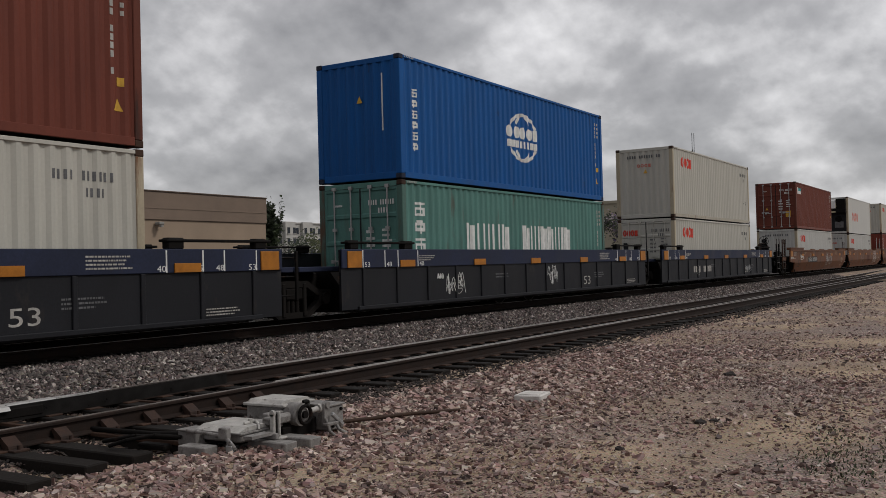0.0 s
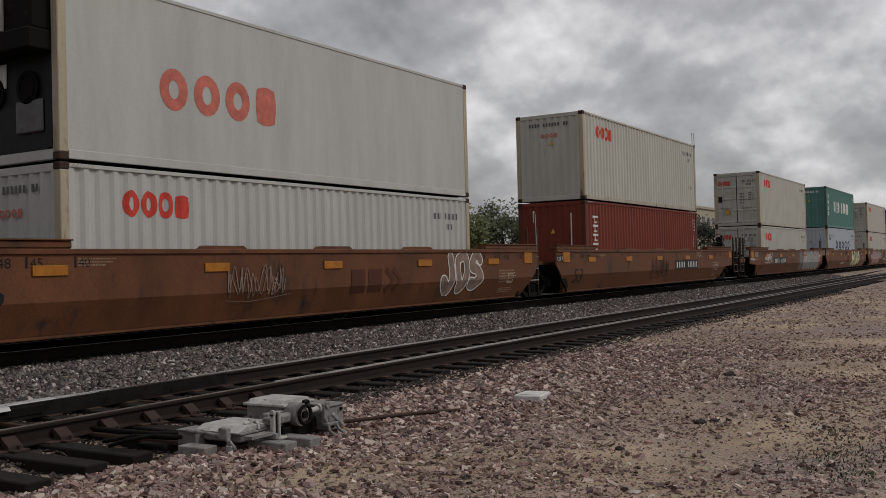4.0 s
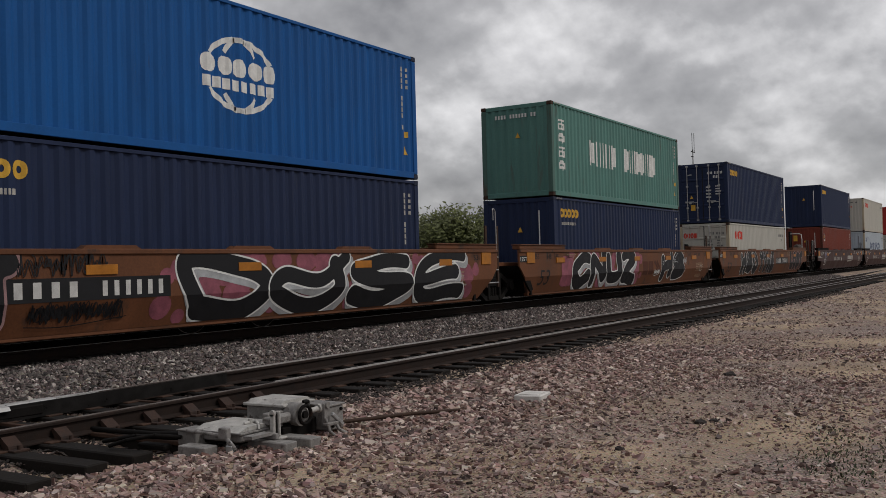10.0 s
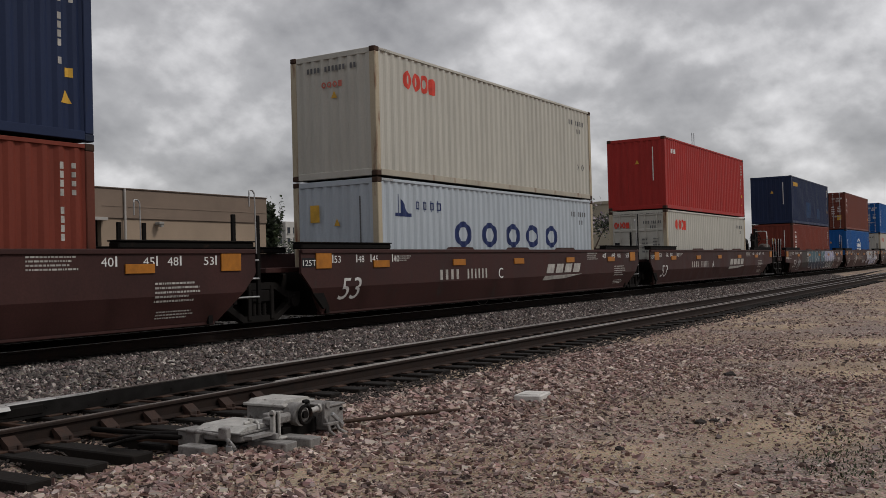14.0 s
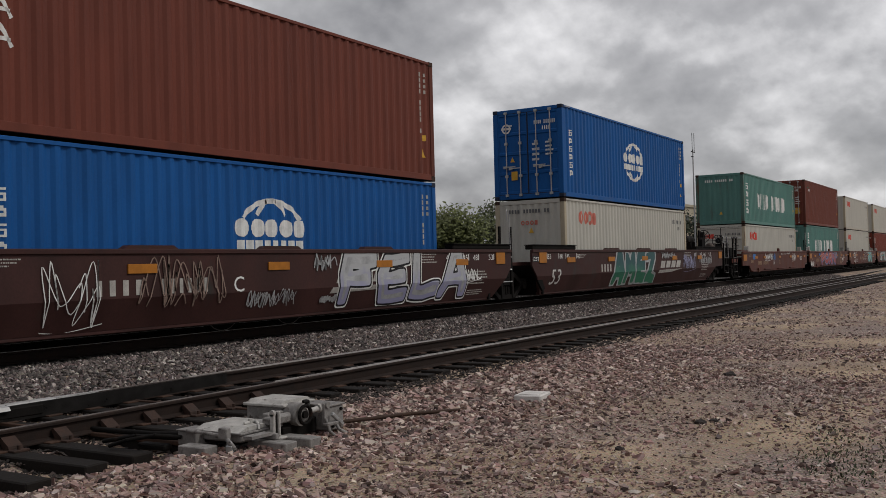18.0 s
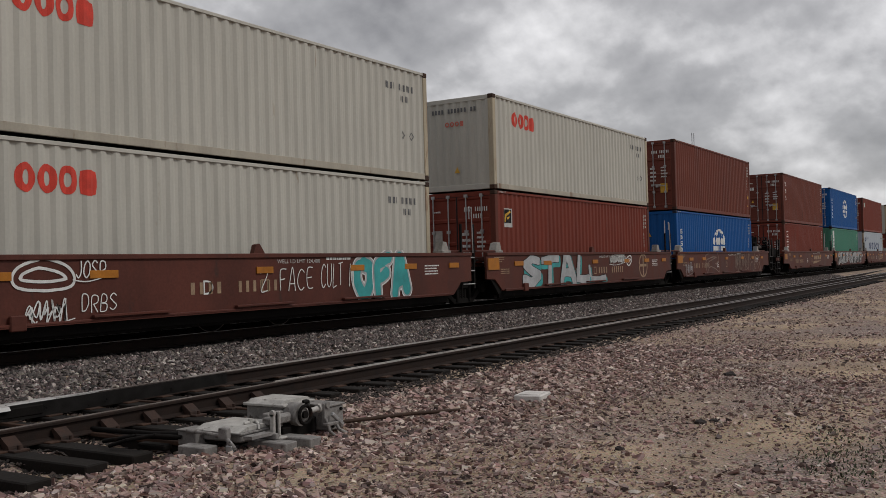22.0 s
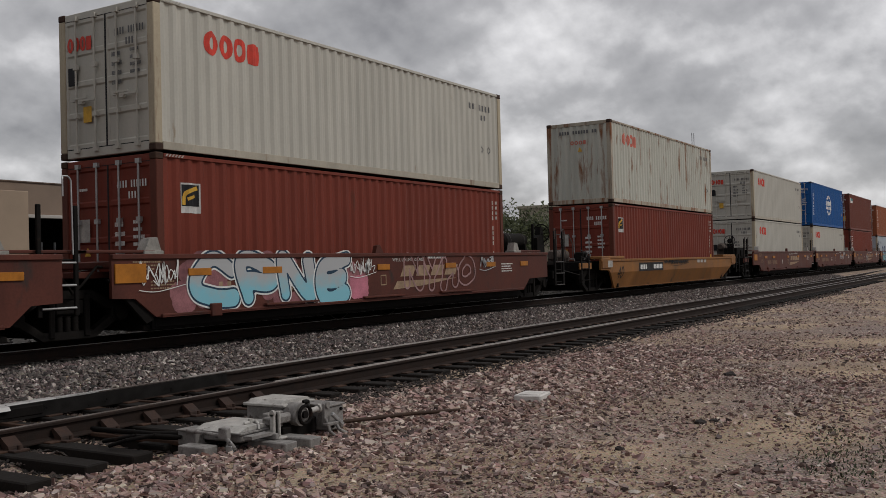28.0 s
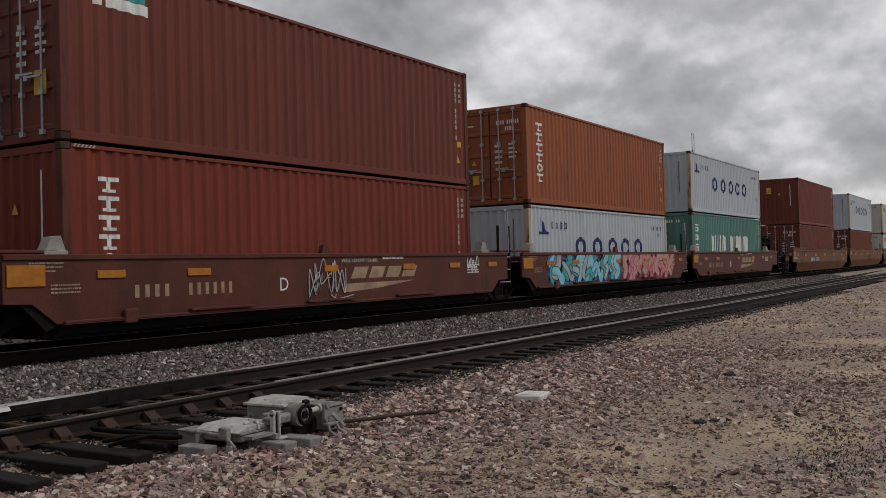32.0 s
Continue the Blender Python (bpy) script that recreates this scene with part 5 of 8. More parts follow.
def marks_on(root, kind, paint, number, letter, xa, xb, rnd):
    """Reflectors, gauges and stencils on the near side."""
    y = -WY - 0.035 if kind == "ribbed" else -WY
    top = SILL[kind]

    def flat(key, shape, m, name="stencil", yy=y):
        split = pieces(shape()) if name == "emblem" else [shape()]
        for k, one in enumerate(split):
            part(name, "%s_%d_%s_%.2f_%.2f" % (key, k, kind, xa, yy), lambda: lay(one, yy, bend=False, knee=kind in ("deep", "low")), m, root)

    ink = WHITE if paint in ("umber", "slate", "oxide") else BLACK_MARK
    pale = FADED if paint in ("umber", "slate") else BUFF
    if kind in ("deep", "ribbed"):
        for x in (-9.72 if xa < -9.5 else -8.55, -6.58, -3.3, -0.1, 3.3, 6.6, 9.72 if xb > 9.5 else 8.6):
            w, q = (0.24, 0.17) if abs(x) > 8 else (0.29, 0.075)
            part("reflector", "refl_%.2f_%.2f" % (w, y), lambda: Geo().box(-w, w, y - 0.026, y, top - (0.30 if abs(w - 0.29) < 0.001 else 0.20) - q, top - (0.30 if abs(w - 0.29) < 0.001 else 0.20) + q, 0.004), AMBER, root, at=pose(x, 0, 0))
        gauge = FADED if paint == "tan" else WHITE
        for s in (-1, 1):
            for x, t in ((6.15, "40"), (6.95, "45"), (7.45, "48"), (8.25, "53")):
                if kind == "ribbed":
                    letters("g", "53" if t == "53" else t, s * x - 0.26 * (s > 0) + 0.06, s * x - 0.26 * (s > 0) + 0.25, top - 0.36, top - 0.26, gauge, root, y=y)
                    part("gauge_line", "gl_%.2f" % y, lambda: lay(rect(-0.016, 0.016, top - 0.37, top - 0.01), y, bend=False), gauge, root, at=pose(s * x, 0, 0))
                else:
                    letters("g", t, s * x + 0.05 if s < 0 else s * x - 0.28, s * x + 0.26 if s < 0 else s * x - 0.05, top - 0.26, top - 0.12, gauge if paint != "tan" else BLACK_MARK, root, y=y)
                    part("gauge_line", "gl_%.2f" % y, lambda: lay(rect(-0.018, 0.018, top - 0.26, top - 0.10), y, bend=False), gauge if paint != "tan" else BLACK_MARK, root, at=pose(s * x, 0, 0))
        flat("blk1", lambda: lines(4.6, 5.55, top - 0.30, top - 0.06, 4, 11), pale)
        if kind == "deep":
            flat("blk2", lambda: lines(6.9, 7.9, 0.62, 0.98, 5, 12), pale)
        flat("blk3", lambda: merge(lines(7.0, 7.8, 0.35, 0.5, 3, 13), lines(-6.1, -5.4, top - 0.24, top - 0.1, 3, 14)), pale)
        if kind == "deep":
            letters("n", "53", -8.02, -7.30, 0.46, 0.90, BLACK_MARK if paint == "tan" else FADED2, root, shear=0.2)
            if not (xa < -9.5):
                flat("wheelplate", lambda: rect(-9.2, -8.72, top - 0.34, top - 0.16), BLACK_MARK, "data_plate")
                letters("t", "125T", -9.18, -8.78, top - 0.31, top - 0.20, WHITE, root, y=y - 0.004)
            if xa < -9.5:
                flat("enddata", lambda: merge(rect(-10.0, -9.62, top - 0.50, top - 0.40), rect(-9.58, -9.2, top - 0.52, top - 0.40)), FADED)
                flat("endlines", lambda: merge(lines(-9.1, -8.35, top - 0.34, top - 0.08, 5, 31), lines(-9.1, -8.6, top - 0.50, top - 0.42, 1, 32)), FADED)
            if paint == "tan":
                off = 0.0 if xa < -9.5 else 6.70
                if xa < -9.5 or xb > 9.5:
                    flat("board%.1f" % off, lambda: rect(-4.95 + off, -1.95 + off, 0.72, 1.06), BLACK_MARK, "number_board")
                    flat("boardn%.1f" % off, lambda: merge(row_bars(-4.85 + off, -3.65 + off, 0.775, 1.005, 4, 0.55), row_bars(-3.35 + off, -2.05 + off, 0.775, 1.005, 6, 0.58)), FADED2, "stencil", -WY - 0.004)
                else:
                    sh, fresh = (-1.35, True) if number == "panel" else (0.0, False)
                    if fresh:
                        flat("panel", lambda: rect(-1.55, 1.30, 0.50, 1.10), surface("ochre_emblem_panel", (0.215, 0.105, 0.034), 0.7, 0, 0.25, 3.0), "emblem_panel")
                    flat("ghost%d" % fresh, lambda: merge(rect(0.50 + sh, 0.98 + sh, 0.58, 1.06), rect(1.10 + sh, 1.58 + sh, 0.58, 1.06),
                                                          ribbon([(1.74 + sh, 1.06), (2.02 + sh, 0.82), (1.74 + sh, 0.58)], 0.14), ribbon([(2.00 + sh, 1.06), (2.28 + sh, 0.82), (2.00 + sh, 0.58)], 0.14)),
                         surface("ghosted_brown_emblem", (0.085, 0.028, 0.016), 0.7), "emblem", -WY - 0.004)
                flat("frame", lambda: merge(arc(7.55, 0.72, 0.22, 0.18, 0.04, 45, 405, 4)), FADED)
            else:
                flat("numb", lambda: merge(row_bars(-4.25, -3.25, 0.76, 1.0, 4, 0.56), row_bars(-2.95, -1.85, 0.76, 1.0, 6, 0.58)), FADED)
                flat("swoosh", lambda: merge(*[([(1.62 + i * 0.62, 0.80), (2.10 + i * 0.62, 0.80), (2.24 + i * 0.62, 1.06), (1.76 + i * 0.62, 1.06)], [(0, 1, 2, 3)]) for i in range(4)],
                                             ([(1.45, 0.60), (3.0, 0.63), (4.2, 0.74), (1.52, 0.72)], [(0, 1, 2, 3)])), FADED if paint == "umber" else BUFF, "emblem")
                if letter:
                    letters("u", letter, -1.27, -1.02, 0.73, 1.0, WHITE, root)
        else:
            low = -WY
            letters("n", "53", 3.36, 3.86, 0.40, 0.66, FADED, root, y=low, knee=False)
            flat("rb", lambda: merge(arc(-4.3, 0.62, 0.22, 0.22, 0.02, 0, 360), lines(-4.45, -4.15, 0.52, 0.72, 3, 5)), FADED, yy=low)
            flat("rb2", lambda: merge(lines(-2.4, -1.5, 0.75, 0.9, 2, 6), lines(4.2, 5.0, 0.6, 0.8, 3, 8)), GREY_MARK, yy=low)
            if number:
                flat("rbn", lambda: merge(row_bars(-5.0, -4.0, 0.55, 0.80, 4, 0.3), row_bars(-3.6, -2.4, 0.55, 0.80, 6, 0.3)), FADED, yy=low)
    elif kind == "short":
        for x, w, q in ((-7.75 if xa < -8 else -7.0, 0.30, 0.15), (-5.55, 0.26, 0.06), (-3.75, 0.26, 0.06), (-0.2, 0.22, 0.06), (2.6, 0.24, 0.06), (4.6, 0.24, 0.06), (6.5, 0.22, 0.12)):
            part("reflector", "refs_%.2f" % w, lambda: Geo().box(-w, w, y - 0.026, y, 1.10 - q, 1.10 + q, 0.004), AMBER, root, at=pose(x, 0, 0))
        flat("sb1", lambda: merge(lines(-6.95, -6.35, 1.15, 1.32, 3, 21), lines(-6.6, -5.9, 0.84, 1.0, 3, 22)), pale)
        flat("sb2", lambda: merge(lines(1.6, 2.7, top - 0.12, top - 0.05, 1, 23, 0.7), lines(5.2, 5.9, 0.9, 1.15, 4, 25)), WHITE)
        letters("w", "WELL LD LMT 124,400", 0.15, 1.40, top - 0.185, top - 0.10, FADED2, root, knee=False)
        nx = 5.2 if letter == "C" else 3.1 if letter == "D" and number == "plain" else 0.0
        flat("sbn%.1f" % nx, lambda: merge(row_bars(-5.16 + nx, -4.35 + nx, 0.72, 0.92, 4, 0.56), row_bars(-4.03 + nx, -2.92 + nx, 0.72, 0.92, 6, 0.60)), pale)
        if letter in ("A", "B", "D") and number != "plain":
            flat("sw", lambda: merge(*[([(0.45 + i * 0.62, 0.88), (0.95 + i * 0.62, 0.88), (1.09 + i * 0.62, 1.12), (0.59 + i * 0.62, 1.12)], [(0, 1, 2, 3)]) for i in range(4)], ([(0.16, 0.60), (1.4, 0.66), (2.85, 0.80), (0.32, 0.78)], [(0, 1, 2, 3)])), BUFF, "emblem")
        flat("sbx", lambda: arc(-0.20, 0.82, 0.15, 0.16, 0.035, 45, 405, 4), pale)
        if letter == "C" or (letter == "B" and number == "plain"):
            flat("round", lambda: merge(arc(4.25, 0.92, 0.44, 0.43, 0.06, 0, 360, 28), rect(4.20, 4.30, 0.56, 1.28), rect(3.91, 4.20, 0.88, 0.97), rect(4.30, 4.59, 0.88, 0.97)), BUFF, "emblem")
        if xb > 8:
            flat("frm", lambda: merge(arc(7.68, 1.08, 0.26, 0.20, 0.035, 45, 405, 4), lines(6.75, 7.3, 1.18, 1.36, 3, 41)), FADED2)
        if letter:
            letters("u", letter, -1.72, -1.49, 0.71, 0.95, WHITE, root, knee=False)
    else:
        flat("lb", lambda: rect(-4.7, -2.1, 0.72, 1.02), BLACK_MARK, "number_board")
        flat("lbn", lambda: merge(row_bars(-4.6, -3.9, 0.79, 0.95, 4, 0.3), row_bars(-3.2, -2.2, 0.79, 0.95, 6, 0.25)), WHITE, "stencil", -WY - 0.004)
        letters("n", "40", -6.75, -6.18, 0.50, 0.92, BLACK_MARK, root, shear=0.2)
        flat("lbw", lambda: row_bars(2.2, 3.6, 0.95, 1.08, 3, 0.3), FADED, "emblem")
        flat("lbp", lambda: rect(-7.75, -7.35, 0.9, 1.12), FADED, "data_plate", -WY - 0.045)


# ------------------------------------------------------------------ sprayed lettering
# skeletons of sprayed letters, in a box of one
ROUND = [(0.5, 1), (0.14, 0.78), (0.08, 0.3), (0.5, 0), (0.9, 0.28), (0.86, 0.78), (0.5, 1)]
STROKES = {
    "A": [[(0.08, 0), (0.42, 1), (0.62, 1), (0.92, 0)], [(0.25, 0.34), (0.8, 0.34)]],
    "a": [[(0.95, 1), (0.62, 0.62), (0.2, 0.68), (0.06, 0.26), (0.45, 0.02), (0.82, 0.3), (0.80, 0.9)]],
    "B": [[(0.15, 0), (0.15, 1), (0.7, 0.95), (0.75, 0.6), (0.2, 0.52)], [(0.2, 0.52), (0.85, 0.42), (0.8, 0.05), (0.15, 0)]],
    "C": [[(0.92, 0.85), (0.5, 1), (0.1, 0.65), (0.12, 0.25), (0.5, 0), (0.92, 0.14)]],
    "D": [[(0.25, 0.02), (0.12, 0.95), (0.7, 0.95), (0.92, 0.5), (0.66, 0.06), (0.25, 0.02)]],
    "E": [[(0.92, 1), (0.3, 0.98), (0.12, 0.5), (0.3, 0.02), (0.92, 0)], [(0.2, 0.5), (0.78, 0.53)]],
    "F": [[(0.2, 0), (0.15, 0.5), (0.25, 0.97), (0.92, 1)], [(0.2, 0.5), (0.75, 0.55)]],
    "G": [[(0.9, 0.9), (0.45, 1), (0.1, 0.6), (0.2, 0.15), (0.6, 0), (0.9, 0.2), (0.85, 0.48), (0.55, 0.46)]],
    "H": [[(0.12, 1), (0.2, 0)], [(0.88, 1), (0.8, 0)], [(0.2, 0.5), (0.8, 0.5)]],
    "I": [[(0.45, 0.66), (0.55, 0.35), (0.45, 0)], [(0.42, 1.0), (0.52, 1.02)]],
    "J": [[(0.75, 1), (0.82, 0.35), (0.5, 0), (0.12, 0.22)]],
    "K": [[(0.10, 1), (0.18, 0.5), (0.10, 0)], [(0.2, 0.42), (0.62, 0.62), (0.88, 0.35), (0.85, 0)]],
    "L": [[(0.18, 1), (0.16, 0.05), (0.5, 0.0), (0.88, 0.06)]],
    "M": [[(0.08, 0), (0.15, 1), (0.5, 0.4), (0.85, 1), (0.92, 0)]],
    "N": [[(0.12, 0), (0.15, 1), (0.85, 0.05), (0.88, 1)]],
    "O": [ROUND],
    "P": [[(0.2, 0), (0.12, 0.95), (0.78, 0.98), (0.88, 0.6), (0.25, 0.42)]],
    "R": [[(0.2, 0), (0.12, 0.95), (0.78, 0.98), (0.85, 0.62), (0.3, 0.48)], [(0.42, 0.46), (0.95, 0)]],
    "S": [[(0.88, 0.85), (0.5, 1), (0.12, 0.76), (0.5, 0.5), (0.9, 0.26), (0.5, 0), (0.08, 0.14)]],
    "T": [[(0.05, 0.93), (0.95, 1)], [(0.5, 0.95), (0.46, 0)]],
    "U": [[(0.12, 1), (0.12, 0.25), (0.5, 0), (0.88, 0.25), (0.88, 1)]],
    "V": [[(0.08, 1), (0.5, 0), (0.92, 1)]],
    "Y": [[(0.1, 1), (0.5, 0.5), (0.9, 1)], [(0.5, 0.5), (0.42, 0)]],
    "Z": [[(0.1, 0.95), (0.9, 1), (0.15, 0.05), (0.9, 0)]],
    "W": [[(0.05, 1), (0.25, 0), (0.5, 0.7), (0.75, 0), (0.95, 1)]],
    "2": [[(0.1, 0.8), (0.5, 1), (0.88, 0.75), (0.15, 0.0), (0.92, 0.02)]],
    "8": [[(0.5, 1), (0.15, 0.76), (0.85, 0.26), (0.5, 0), (0.15, 0.26), (0.85, 0.76), (0.5, 1)]],
}


def bow(pts, step=6):
    """A smooth curve through the points of a stroke."""
    out = []
    for i in range(len(pts) - 1):
        p0, p1, p2, p3 = pts[max(0, i - 1)], pts[i], pts[i + 1], pts[min(len(pts) - 1, i + 2)]
        for k in range(step):
            t = k / step
            out.append(tuple(0.5 * (2 * b + (c - a) * t + (2 * a - 5 * b + 4 * c - d) * t * t + (3 * b - a - 3 * c + d) * t ** 3) for a, b, c, d in zip(p0, p1, p2, p3)))
    return out + [pts[-1]]


def paint_field(strokes, w, zlo, zhi, norm=2.0, cell=0.032):
    """How far each node of a fine grid lies from the edge of a set of broad strokes."""
    p = np.array([q for st in strokes for q in st])
    half = np.concatenate([w * (0.86 + 0.28 * np.arange(len(st)) / len(st)) / 2 for st in strokes])
    pad = w * 0.5 + 0.22
    xs = np.arange(p[:, 0].min() - pad, p[:, 0].max() + pad, cell)
    zs = np.linspace(zlo, zhi, max(3, int((zhi - zlo) / cell)))
    d = np.full((len(xs), len(zs)), 9.0)
    for (a, e), h in zip(p, half):
        dist = np.hypot(xs[:, None] - a, zs[None] - e) if norm == 2.0 else (np.abs(xs[:, None] - a) ** norm + np.abs(zs[None] - e) ** norm) ** (1 / norm)
        d = np.minimum(d, dist - h)
    return xs, zs, d


def painted(field, extra, depth, dx=0.0, dz=0.0):
    """The flat patch inside the strokes, widened by extra."""
    xs, zs, d = field
    d = d - extra
    v, f = [], []
    for i in range(len(xs) - 1):
        run0 = None
        for j in range(len(zs)):
            full = j < len(zs) - 1 and d[i, j] < 0 and d[i + 1, j] < 0 and d[i, j + 1] < 0 and d[i + 1, j + 1] < 0
            if full and run0 is None:
                run0 = j
            if not full and run0 is not None:
                o = len(v)
                v += [(xs[i] + dx, zs[run0] + dz, depth), (xs[i + 1] + dx, zs[run0] + dz, depth), (xs[i + 1] + dx, zs[j] + dz, depth), (xs[i] + dx, zs[j] + dz, depth)]
                f.append((o, o + 1, o + 2, o + 3))
                run0 = None
            if full or j == len(zs) - 1:
                continue
            c = [(xs[i], zs[j], d[i, j]), (xs[i + 1], zs[j], d[i + 1, j]), (xs[i + 1], zs[j + 1], d[i + 1, j + 1]), (xs[i], zs[j + 1], d[i, j + 1])]
            poly = []
            for k in range(4):
                a, e = c[k], c[(k + 1) % 4]
                if a[2] < 0:
                    poly.append(a[:2])
                if (a[2] < 0) != (e[2] < 0):
                    u = a[2] / (a[2] - e[2])
                    poly.append((a[0] + (e[0] - a[0]) * u, a[1] + (e[1] - a[1]) * u))
            if len(poly) > 2:
                o = len(v)
                v += [(x + dx, z + dz, depth) for x, z in poly]
                f.append(tuple(range(o, o + len(poly))))
    return v, f


def spray(root, style, x0, x1, z0, z1, text="", fill="white", line="", seed=1, knee=True):
    """Sprayed pieces on a side. 'piece': round lettering, 'block': square lettering, 'bare': its outline alone,
    'wild': interlocked strokes, 'tag': a thin scrawl, 'patch': a plain painted field.
    line: outlines from the inside out as colour:width, then cloud=, drop=, curl= and core= with a colour."""
    rnd = random.Random(seed)
    key = "spray_%s_%s_%.2f_%.2f_%d" % (style, text, x0, z0, seed)
    roof = SILL_MAX - 0.012
    extras = dict(q.split("=") for q in line.split("+") if "=" in q)
    rims = [(q.split(":")[0], float(q.split(":")[1])) for q in line.split("+") if ":" in q]
    foot = 0.26 if knee else 0.42                     # nothing is painted below the side's edge

    def put(shape, off=0.006):
        v, f = shape
        return lay(([(p[0], max(p[1], foot), *p[2:]) for p in v], f), -WY - off, bend=False, knee=knee)

    def cloth(name):
        return fade(*name.split("/"), z0, z1) if "/" in name else SPRAY[name]

    def puffs():
        out = []
        for k in range(int((x1 - x0) * 11)):
            x, z, r = rnd.uniform(x0 - 0.3, x1 + 0.6), rnd.uniform(z0 + 0.1, z1 - 0.05), rnd.uniform(0.10, 0.30)
            out.append(blob(x - r, x + r, max(z0 - 0.05, z - r * 0.9), min(roof, z + r * 0.9), 14, 2.0))
        v, f = stack(*out)
        return put(([(p[0], p[1], p[2] * 0.3) for p in v], f), -0.002)

    if "cloud" in extras:
        part("graffiti", key + "_cloud", puffs, SPRAY[extras["cloud"]], root)
    if style in ("piece", "block", "bare"):
        n = len(text)
        cell = (x1 - x0) / n
        square = style == "block"
        fat = min(cell * 0.36, (z1 - z0) * (0.25 if square else 0.27)) * float(extras.get("fat", 1.0))
        sets = []
        for i, ch in enumerate(text):
            grow = 0.06 if square else 0.10
            a, b = x0 + (i - grow) * cell + fat * 0.5, x0 + (i + 1 + grow) * cell - fat * 0.5
            c, d = z0 + fat * 0.5 + rnd.uniform(0, 0.06), z1 - fat * 0.5 - rnd.uniform(0, 0.06)
            lean = rnd.uniform(-0.10, 0.10)
            wave = 0.03 if square else 0.09
            one = []
            for st in STROKES[ch]:
                q = bow(st, 16) if not square else [tuple(Vector(p).lerp(Vector(r), k / 16)) for p, r in zip(st[:-1], st[1:]) for k in range(17)]
                one.append([(a + (b - a) * (u + lean * (w - 0.5)), c + (d - c) * (w + wave * math.sin(5 * u + seed + i))) for u, w in q])
            sets.append(one)
        fields = [paint_field(strokes, fat * (1.0 + 0.08 * math.sin(3.0 * i + seed)), z0 - 0.05, min(z1 + 0.08, roof), 5.0 if square else 2.0) for i, strokes in enumerate(sets)]

        def layer(extra, depth, dx=0.0, dz=0.0):
            return put(merge(*[painted(fl, extra, depth + 0.003 * i, dx, dz) for i, fl in enumerate(fields)]))
        if style == "bare":
            part("graffiti", key + "_rim", lambda: put(merge(*[painted((a, b, np.abs(d) - 0.022), 0.0, 0.001 * i) for i, (a, b, d) in enumerate(fields)])), SPRAY[fill], root)
            return
        wide = 0.0
        names = []
        for col, w in rims:
            wide += w
            names.append((col, wide))
        if "drop" in extras:
            part("graffiti", key + "_drop", lambda: layer(wide + 0.02, -0.003, 0.07, -0.11), SPRAY[extras["drop"]], root)
        for k, (col, w) in enumerate(reversed(names)):
            part("graffiti", key + "_rim%d" % k, lambda: layer(w, 0.0002 + 0.0008 * k), SPRAY[col], root)
        part("graffiti", key + "_fill", lambda: layer(0.0, 0.0027), cloth(fill), root)
        if "core" in extras:
            part("graffiti", key + "_core", lambda: layer(-fat * 0.34, 0.0030), cloth(extras["core"]), root)
        if "curl" in extras:
            def shine():
                out = []
                for i, strokes in enumerate(sets):
                    st = strokes[0]
                    a, b = len(st) // 6, len(st) // 2
                    out.append(ribbon([(x - fat * 0.22, z + fat * 0.12) for x, z in st[a:b]], 0.022))
                    cx, cz = st[len(st) // 3]
                    out.append(ribbon([(cx + math.cos(k * 0.6) * fat * 0.25 * (1 - k / 14), cz + math.sin(k * 0.6) * fat * 0.25 * (1 - k / 14)) for k in range(12)], 0.02))
                v, f = stack(*out)
                return put(([(p[0], min(p[1], roof), p[2] + 0.006 + 0.003 * len(sets)) for p in v], f))
            part("graffiti", key + "_shine", shine, SPRAY[extras["curl"]], root)
    elif style == "tag":
        def scrawl():
            out = []
            hgt, wd = z1 - z0, rnd.uniform(0.016, 0.026)
            top = lambda q: [(x, min(z, roof - 0.01)) for x, z in q]
            if text:
                cell = (x1 - x0) / len(text)
                for k, ch in enumerate(text):
                    if ch == " ":
                        continue
                    up, sl = rnd.uniform(-0.06, 0.06) * hgt, rnd.uniform(0.0, 0.25)
                    for st in STROKES[ch]:
                        out.append(ribbon(top([(x0 + cell * (k + 0.88 * u + sl * (v - 0.5)), z0 + up + hgt * 0.92 * v) for u, v in bow(st, 6)]), wd))
            else:                                     # loops and slashes that spell nothing
                for _ in range(2):
                    p, x, k = [], x0, 0
                    while x < x1:
                        p.append((x, z0 + hgt * (rnd.uniform(0.55, 1.0) if k % 2 else rnd.uniform(0.0, 0.4))))
                        x += hgt * rnd.uniform(-0.10, 0.36)
                        k += 1
                    out.append(ribbon(top(bow(p, 7)), wd))
                for _ in range(int((x1 - x0) * 2)):
                    c = rnd.uniform(x0, x1)
                    out.append(ribbon(top(bow([(c, z0 + hgt * rnd.random()), (c + 0.12, z0 + hgt * rnd.random()), (c + rnd.uniform(-0.1, 0.3), z0 + hgt * rnd.random())], 6)), wd))
            if rnd.random() < 0.5:
                out.append(ribbon(bow([(x0 - 0.05, z0 - 0.02), (x0 + 0.4 * (x1 - x0), z0 - 0.05), (x1 + 0.12, z0 + 0.05)]), wd * 0.8))
            return put(stack(*out), 0.016)
        part("graffiti", key, scrawl, SPRAY[fill], root)
    elif style == "patch":
        def field():
            n = 48
            v = []
            for i in range(n):
                a = 6.283185 * i / n
                c, q = math.cos(a), math.sin(a)
                k = (abs(c) ** 6 + abs(q) ** 6) ** (-1 / 6) * rnd.uniform(0.93, 1.0)
                v.append(((x0 + x1) / 2 + c * k * (x1 - x0) / 2, min(roof, (z0 + z1) / 2 + q * k * (z1 - z0) / 2)))
            return put((v, [tuple(range(n))]), 0.0)
